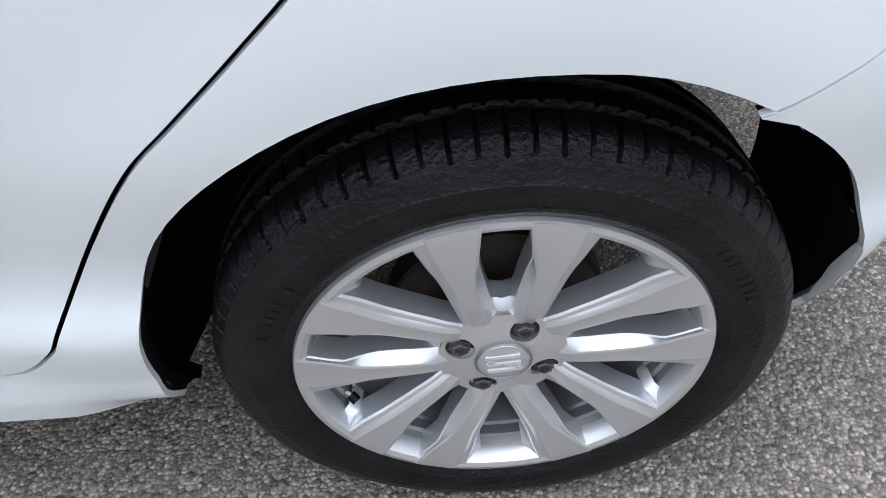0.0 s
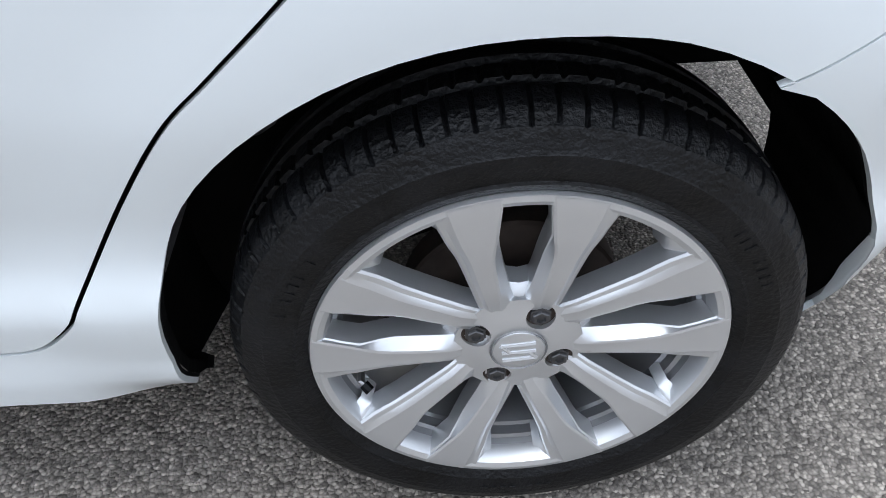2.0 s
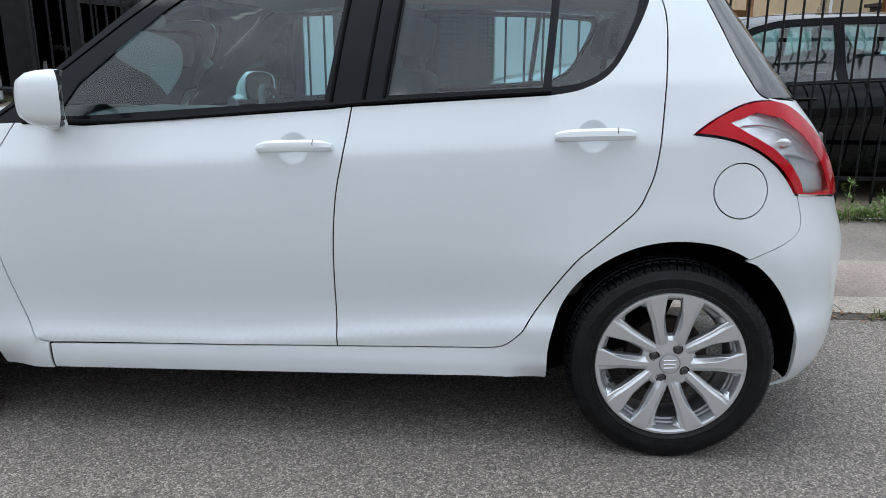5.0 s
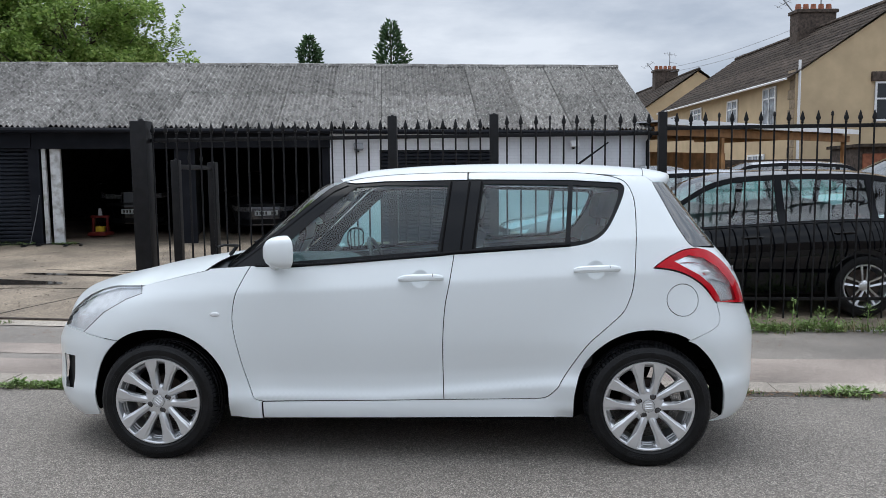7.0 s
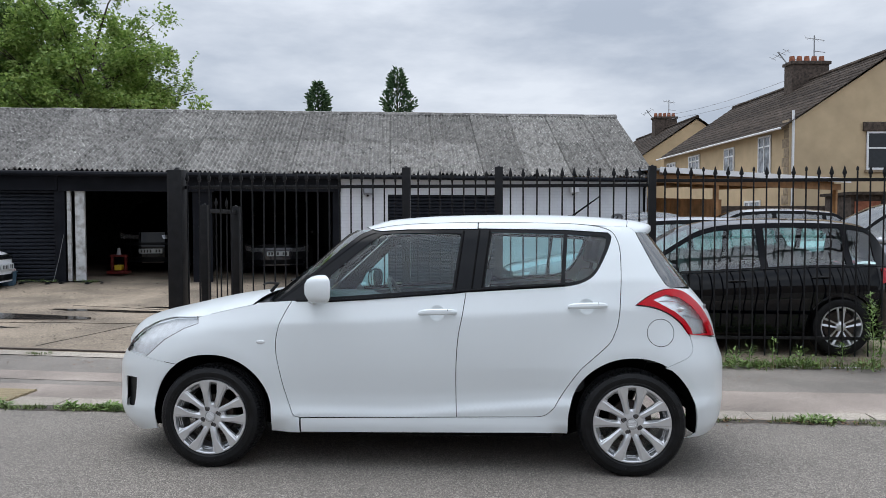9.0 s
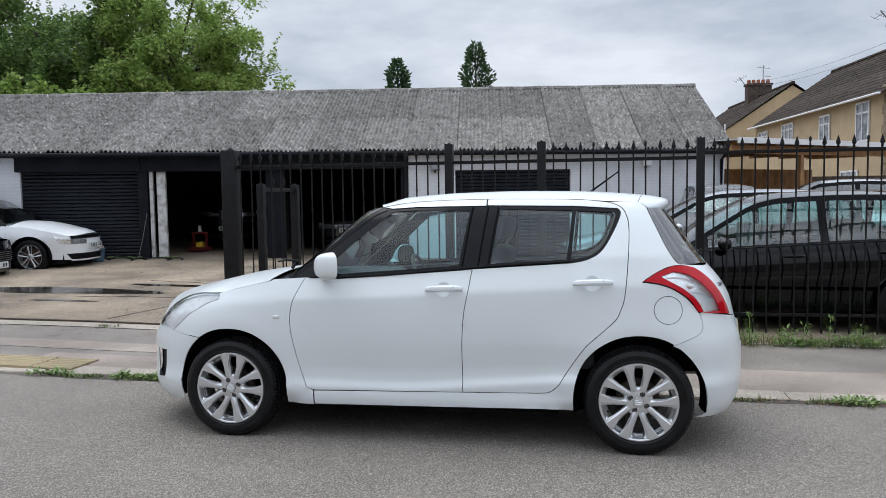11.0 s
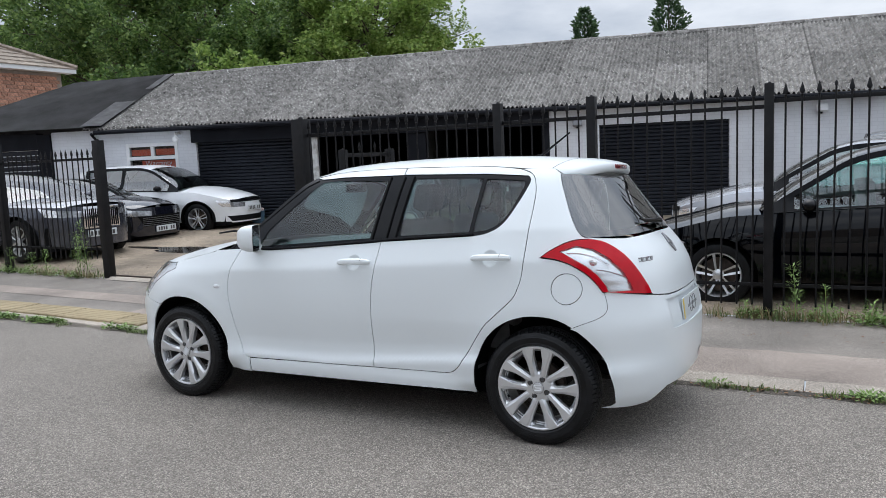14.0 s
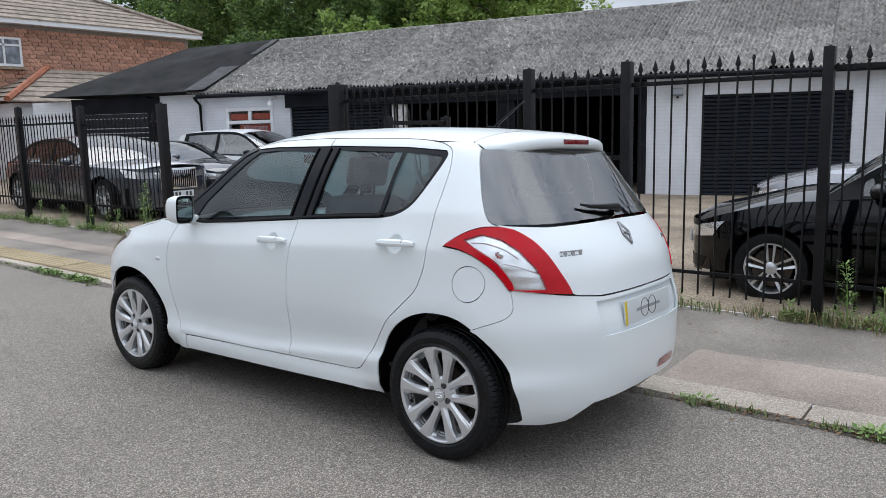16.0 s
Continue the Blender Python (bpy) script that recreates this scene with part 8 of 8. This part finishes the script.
for i in range(7):
    s0, s1 = i / 7, min(1.0, (i + 1.15) / 7)
    x0, x1 = (-21.1 - 2.4 * s for s in (s0, s1))
    ya, yb = (7.6 + 2.4 * s for s in (s0, s1))
    za, zb = (2.52 + 1.15 * s for s in (s0, s1))
    bm = bmesh.new()
    v = [bm.verts.new(p) for p in ((x0, ya, za + 0.04), (x0, 13.2, za + 0.04), (x1, 13.2, zb), (x1, yb, zb), (x0, ya, za), (x0, 13.2, za))]
    bm.faces.new(v[:4]), bm.faces.new((v[4], v[5], v[1], v[0]))
    w = [bm.verts.new(p) for p in ((-23.95, ya, za + 0.04), (x0, ya, za + 0.04), (x1, yb, zb), (-23.95, yb, zb))]
    bm.faces.new(w)
    part("tile_course", bm, "roof_tile", lo, smooth=False)
bm = bmesh.new()
tube(bm, [(-21.1, 7.6, 2.60), (-23.5, 10.0, 3.73)], 0.10, 6)
part("hip", bm, "terracotta", lo)

# ---- trees ----
def leaf_mat(name, a, b, c):
    m = mat(name, a, 0.55, var=0.2)
    n, l = m.node_tree.nodes, m.node_tree.links
    g, r = n.new("ShaderNodeNewGeometry"), n.new("ShaderNodeValToRGB")
    r.color_ramp.elements[0].color, r.color_ramp.elements[1].color = (*a, 1), (*c, 1)
    r.color_ramp.elements.new(0.55).color = (*b, 1)
    l.new(g.outputs["Random Per Island"], r.inputs[0])
    bs = n["Principled BSDF"]
    l.new(r.outputs[0], bs.inputs["Base Color"])
    tr, mx = n.new("ShaderNodeBsdfTranslucent"), n.new("ShaderNodeMixShader")
    l.new(r.outputs[0], tr.inputs[0])
    mx.inputs[0].default_value = 0.5
    l.new(bs.outputs[0], mx.inputs[1])
    l.new(tr.outputs[0], mx.inputs[2])
    l.new(mx.outputs[0], n["Material Output"].inputs[0])
    return m


M["leaf_light"] = leaf_mat("light_leaf", (0.13, 0.22, 0.045), (0.26, 0.38, 0.09), (0.42, 0.52, 0.17))
M["leaf_dark"] = leaf_mat("dark_leaf", (0.05, 0.105, 0.028), (0.13, 0.215, 0.058), (0.26, 0.36, 0.11))
M["leaf_fir"] = leaf_mat("fir_leaf", (0.03, 0.062, 0.03), (0.06, 0.11, 0.05), (0.11, 0.17, 0.08))
M["bark"] = mat("bark", (0.10, 0.08, 0.06), 0.95, var=0.3, scale=9, bump=0.6, bscale=18)


def tree(label, x, y, top, spread, n_limb, n_leaf, leaf, lsz, seed, low=0.25, shoots=0):
    rnd = random.Random(seed)
    t = thing("tree", label, "tree", "trees behind the workshop")
    h = top * 0.55
    bm = bmesh.new()
    tube(bm, [(x, y, -0.3), (x + 0.1, y, h * 0.5), (x - 0.1, y + 0.1, h), (x, y, top * 0.85)], [0.38, 0.28, 0.18, 0.05], 8)
    part("trunk", bm, "bark", t)
    lf = []
    for i in range(n_limb):
        a = rnd.uniform(0, math.tau)
        z0 = top * rnd.uniform(low, 0.75)
        k = (z0 / top)
        reach = spread * math.sqrt(max(0.05, 1 - ((k - 0.45) / 0.62) ** 2)) * rnd.uniform(0.65, 1.08)
        rise_ = rnd.uniform(0.10, 0.42) * top * (1.1 - k * 0.6)
        p = [Vector((x, y, z0))]
        for s in (0.4, 0.75, 1.0):
            p.append(Vector((x + math.cos(a) * reach * s + rnd.gauss(0, 0.1), y + math.sin(a) * reach * s + rnd.gauss(0, 0.1), min(top, z0 + rise_ * s ** 0.8))))
        part("limb", tube(bmesh.new(), p, [0.09, 0.06, 0.035, 0.012], 5), "bark", t)
        lf.append(p)
    verts, faces = [], []
    per = n_leaf // n_limb
    for p in lf:
        clumps = [(p[1].lerp(p[3], rnd.uniform(0.0, 1.05)) + Vector((rnd.gauss(0, 0.35), rnd.gauss(0, 0.35), rnd.gauss(0.1, 0.3))) * spread * 0.22, rnd.uniform(0.30, 0.62) * spread * 0.26) for _ in range(5)]
        for _ in range(per):
            c, r = rnd.choice(clumps)
            d = Vector((rnd.gauss(0, 1), rnd.gauss(0, 1), rnd.gauss(0, 0.8)))
            q = c + d.normalized() * r * rnd.random() ** 0.4 * rnd.uniform(0.8, 1.25)
            u = Vector((rnd.gauss(0, 1), rnd.gauss(0, 1), rnd.gauss(-0.2, 0.6))).normalized()
            s = u.cross(Vector((rnd.gauss(0, 1), rnd.gauss(0, 1), rnd.gauss(0, 1)))).normalized()
            L_, W_ = lsz * rnd.uniform(0.6, 1.3), lsz * rnd.uniform(0.22, 0.38)
            b = len(verts)
            verts += [q, q + u * L_ * 0.5 + s * W_, q + u * L_, q + u * L_ * 0.5 - s * W_]
            faces.append((b, b + 1, b + 2, b + 3))
    # upright leafy shoots round the outside of the crown
    for _ in range(shoots):
        p = rnd.choice(lf)
        q0 = p[1].lerp(p[3], rnd.uniform(0.2, 1.0)) + Vector((rnd.gauss(0, 0.3), rnd.gauss(0, 0.3), 0.1)) * spread * 0.2
        lean, ln = Vector((rnd.gauss(0, 0.22), rnd.gauss(0, 0.22), 1)).normalized(), rnd.uniform(0.16, 0.34) * spread
        for k in range(46):
            f = rnd.random()
            q = q0 + lean * ln * f
            u = (Vector((rnd.gauss(0, 1), rnd.gauss(0, 1), 0)).normalized() + Vector((0, 0, rnd.uniform(-0.3, 0.7)))).normalized()
            s = u.cross(Vector((0, 0, 1))).normalized() * lsz * 0.3
            L_ = lsz * rnd.uniform(0.9, 1.5) * (1.15 - 0.6 * f)
            b = len(verts)
            verts += [q, q + u * L_ * 0.5 + s, q + u * L_, q + u * L_ * 0.5 - s]
            faces.append((b, b + 1, b + 2, b + 3))
    me = bpy.data.meshes.new("crown")
    me.from_pydata([tuple(v) for v in verts], [], faces)
    me.materials.append(M[leaf])
    ob = new("crown", me)
    ob.parent = t
    tagged(ob, "leafy crown", kind="stuff")


def fir(x, y, top, base, width, seed):
    rnd = random.Random(seed)
    t = thing("tree", "dark green conifer with a pointed top", "tree", "trees behind the workshop")
    bm = bmesh.new()
    tube(bm, [(x, y, 0), (x, y, top - 0.1)], [0.16, 0.02], 6)
    part("trunk", bm, "bark", t)
    verts, faces = [], []
    for _ in range(5200):
        k = rnd.random() ** 0.7
        z = top - (top - base) * k
        lump = 1 + 0.22 * math.sin(z * 5.1 + seed) + 0.18 * noise.noise((x + seed, z * 2.0, rnd.choice((0, 2, 4, 6))))
        a = rnd.uniform(0, math.tau)
        r = width * (0.06 + 0.94 * k ** 0.8) * lump * rnd.uniform(0.45, 1.08) * (1 + 0.15 * math.sin(3 * a + z * 2))
        q = Vector((x + r * math.cos(a), y + r * math.sin(a), z))
        u = Vector((math.cos(a) + rnd.gauss(0, 0.4), math.sin(a) + rnd.gauss(0, 0.4), rnd.uniform(0.2, 1.2))).normalized()
        s = u.cross(Vector((rnd.gauss(0, 1), rnd.gauss(0, 1), 0.3))).normalized() * 0.045
        b = len(verts)
        ln = rnd.uniform(0.12, 0.30)
        verts += [q, q + u * ln * 0.5 + s, q + u * ln, q + u * ln * 0.5 - s]
        faces.append((b, b + 1, b + 2, b + 3))
    me = bpy.data.meshes.new("crown")
    me.from_pydata([tuple(v) for v in verts], [], faces)
    me.materials.append(M["leaf_fir"])
    ob = new("crown", me)
    ob.parent = t
    tagged(ob, "dense dark needles", kind="stuff")


tree("broad light green deciduous tree", -21.7, 34.0, 12.4, 5.0, 64, 52000, "leaf_light", 0.21, 3, 0.22, 420)
tree("dark green deciduous tree", -28.5, 35.0, 13.5, 5.5, 46, 34000, "leaf_dark", 0.25, 4, 0.25, 200)
tree("dark green deciduous tree", -36.0, 36.0, 14.5, 6.5, 46, 34000, "leaf_dark", 0.28, 5, 0.25, 200)
tree("dark green deciduous tree", -46.0, 38.0, 16.0, 7.5, 46, 30000, "leaf_dark", 0.32, 6)
tree("dark green deciduous tree", -58.0, 40.0, 17.5, 8.0, 36, 13000, "leaf_dark", 0.48, 7)
tree("mid green bush behind the roof", -27.0, 31.0, 7.6, 4.2, 30, 12000, "leaf_light", 0.28, 8, 0.15)
tree("mid green bush behind the roof", -35.0, 31.0, 8.2, 4.6, 30, 12000, "leaf_dark", 0.30, 9, 0.15)
tree("small green tree behind the roof", -15.9, 36.0, 7.2, 1.2, 14, 3000, "leaf_dark", 0.25, 10)
fir(-9.85, 34.0, 8.3, 3.5, 1.45, 1)
fir(-5.85, 34.0, 8.9, 3.5, 1.55, 2)


# ---- overhead cables between the houses ----
for z0, z1 in ((8.9, 8.35), (8.6, 7.95)):
    cb = thing("cable", "thin black overhead cable between two houses", "cable", "overhead cables")
    bm = bmesh.new()
    tube(bm, [Vector((11.2 + 2.4 * t, 52.5 - 18.0 * t, z0 + (z1 - z0) * t - 0.9 * t * (1 - t))) for t in span(0, 1, 14)], 0.010, 5)
    part("wire", bm, "bolt", cb)


# ---- steel gate frame folded back behind the big gate post, and clutter by the bays ----
gate = thing("metal_gate", "black steel gate leaf folded back into the yard", "gate")
for (x, y, w) in ((-4.22, 4.55, 0.085), (-4.26, 5.75, 0.10)):
    post(x, y, yard_z(x, y), 1.62, w, gate, "gate_post")
rail((-4.22, 4.55, 1.55), (-4.26, 5.75, 1.55), gate, 0.05, 0.04)
rail((-4.22, 4.55, 0.30), (-4.26, 5.75, 0.30), gate, 0.05, 0.04)
for i in (3, 6):
    t = i / 9
    fence_bar("bar", 1.72, True, gate, pose(-4.22 - 0.04 * t, 4.55 + 1.2 * t, 0), 0.2)
bk = thing("bucket", "blue plastic bucket with rags in it", "bucket")
M["blue_plastic"] = mat("blue_plastic", (0.06, 0.12, 0.18), 0.5, var=0.2)
M["rag"] = mat("rag", (0.5, 0.42, 0.40), 0.9, var=0.4, scale=30)
bx, by = -10.15, 9.75
bz = yard_z(bx, by)
bm = bmesh.new()
lathe(bm, [(0.0, 0.0), (0.13, 0.0), (0.165, 0.27), (0.175, 0.27), (0.17, 0.255), (0.15, 0.25), (0.0, 0.25)], 20, Matrix.Translation((bx, by, bz)) @ Matrix.Rotation(radians(90), 4, "X"))
part("tub", bm, "blue_plastic", bk)
bm = bmesh.new()
for i in range(9):
    bmesh.ops.create_icosphere(bm, subdivisions=1, radius=random.uniform(0.05, 0.08), matrix=Matrix.Translation((bx + random.uniform(-0.08, 0.08), by + random.uniform(-0.08, 0.08), bz + random.uniform(0.26, 0.32))))
part("rag_heap", bm, "rag", bk)
for k in range(2):
    hose = thing("hose", "black hose lying on the concrete by the shutter", "hose")
    bm = bmesh.new()
    pts = []
    for i in range(40):
        a = i / 39
        p = FM @ Vector((-0.9 + 1.6 * a + 0.18 * math.cos(a * 14 + k * 2), -0.30 - 0.22 * math.sin(a * 14 + k * 2) - 0.10 * k, 0))
        pts.append((p.x, p.y, yard_z(p.x, p.y) + 0.02))
    tube(bm, pts, 0.011, 6)
    part("hose_run", bm, "black_trim", hose)
bm = bmesh.new()
tube(bm, [at_front(-0.02, -0.08, 1.15), at_front(-0.10, -0.12, 0.7), at_front(-0.20, -0.2, fz(0) + 0.17)], 0.006, 6)
wp = thing("pressure_lance", "thin pale lance leaning on the black pier", "tool")
part("lance", bm, "lead", wp)
jack = thing("trolley_jack", "red wheeled workshop jack on the workshop floor", "jack")
p = FM @ Vector((0.75, 1.6, 0))
jz = yard_z(p.x, 11.0)
M["jack_red"] = mat("red_enamel", (0.17, 0.018, 0.016), 0.45, var=0.15)
part("base", box(bmesh.new(), p.x - 0.2, p.x + 0.2, p.y - 0.2, p.y + 0.2, jz + 0.04, jz + 0.12, 0.02), "jack_red", jack)
for dx in (-0.18, 0.14):
    part("upright", box(bmesh.new(), p.x + dx, p.x + dx + 0.04, p.y - 0.03, p.y + 0.03, jz + 0.12, jz + 0.42, 0.006), "jack_red", jack)
part("cross_bar", box(bmesh.new(), p.x - 0.2, p.x + 0.2, p.y - 0.04, p.y + 0.04, jz + 0.42, jz + 0.47, 0.01), "jack_red", jack)
part("fluid_tank", box(bmesh.new(), p.x - 0.08, p.x + 0.08, p.y - 0.08, p.y + 0.08, jz + 0.12, jz + 0.24, 0.02), "plate_yellow", jack, "yellow tank")
bm = bmesh.new()
tube(bm, [(p.x, p.y, jz + 0.47), (p.x, p.y, jz + 0.62)], [0.05, 0.025], 10)
part("bottle", bm, "curtain", jack, "pale bottle on top")
# damp patches in the yard
M["damp"] = mat("damp_concrete", (0.05, 0.042, 0.035), 0.12, var=0.3, scale=3)
for cx, cy, rx, ry, sd in ((-8.2, 6.1, 1.5, 0.28, 1), (-6.5, 6.9, 1.1, 0.10, 2), (-5.6, 7.4, 0.8, 0.08, 3), (-7.5, 5.2, 0.5, 0.06, 4)):
    bm = bmesh.new()
    ring = []
    for i in range(48):
        a = i * math.tau / 48
        r = 1 + 0.5 * noise.noise((math.cos(a) * 1.7 + sd * 7, math.sin(a) * 1.7, sd))
        x, y = cx + rx * r * math.cos(a), cy + ry * r * math.sin(a)
        ring.append(bm.verts.new((x, y, yard_z(x, y) + 0.006)))
    c = bm.verts.new((cx, cy, yard_z(cx, cy) + 0.006))
    for i in range(48):
        bm.faces.new((c, ring[i], ring[(i + 1) % 48]))
    tagged(part("puddle", bm, "damp"), "dark shallow puddle on the concrete yard", "puddle")
for a, b in (((-7.6, 5.6), (-4.4, 5.9)), ((-7.5, 7.4), (-4.6, 7.0)), ((-6.0, 4.0), (-5.0, 8.5))):
    bm = bmesh.new()
    pts = []
    for i in range(30):
        t = i / 29
        x, y = a[0] + (b[0] - a[0]) * t, a[1] + (b[1] - a[1]) * t + 0.06 * noise.noise((t * 6, a[0], 1))
        pts.append((x, y, yard_z(x, y) + 0.003))
    tube(bm, pts, [0.006 + 0.01 * abs(noise.noise((i * 0.7, 5, a[0]))) for i in range(30)], 5)
    for v in bm.verts:
        v.co.z = min(v.co.z, yard_z(v.co.x, v.co.y) + 0.004)
    tagged(part("crack", bm, "damp"), "dark crack in the concrete yard", "crack")


# ---- dirt, grit and dead leaves blown over the yard ----
random.seed(31)
bm = bmesh.new()
for _ in range(1500):
    x, y = random.uniform(-11, -3.9), random.uniform(3.9, 11.5)
    if noise.noise((x * 0.8, y * 1.6, 5.0)) < 0.05:
        continue
    a = random.uniform(0, math.tau)
    leaflet(bm, (x, y, yard_z(x, y) + 0.005), (math.cos(a), math.sin(a), random.uniform(-0.02, 0.1)), (0, 0, 1), random.uniform(0.02, 0.07), random.uniform(0.006, 0.018))
M["yard_dirt"] = mat("yard_dirt", (0.075, 0.055, 0.035), 0.9, var=0.4, scale=5)
tagged(part("yard_litter", bm, "yard_dirt", smooth=False), "dark dirt and dead leaves scattered on the concrete yard", "litter", "", "stuff")
bm = bmesh.new()
for _ in range(60):
    u = random.uniform(-2.4, 0.6)
    p = FM @ Vector((u, -0.12 - abs(random.gauss(0, 0.08)), 0))
    clump(bm, p.x, p.y, yard_z(p.x, p.y), random.uniform(0.03, 0.09), random.uniform(0.02, 0.07), random.randint(8, 26))
tagged(part("yard_weeds", bm, "weed", smooth=False), "small weeds at the foot of the workshop wall", "weeds", "", "stuff")
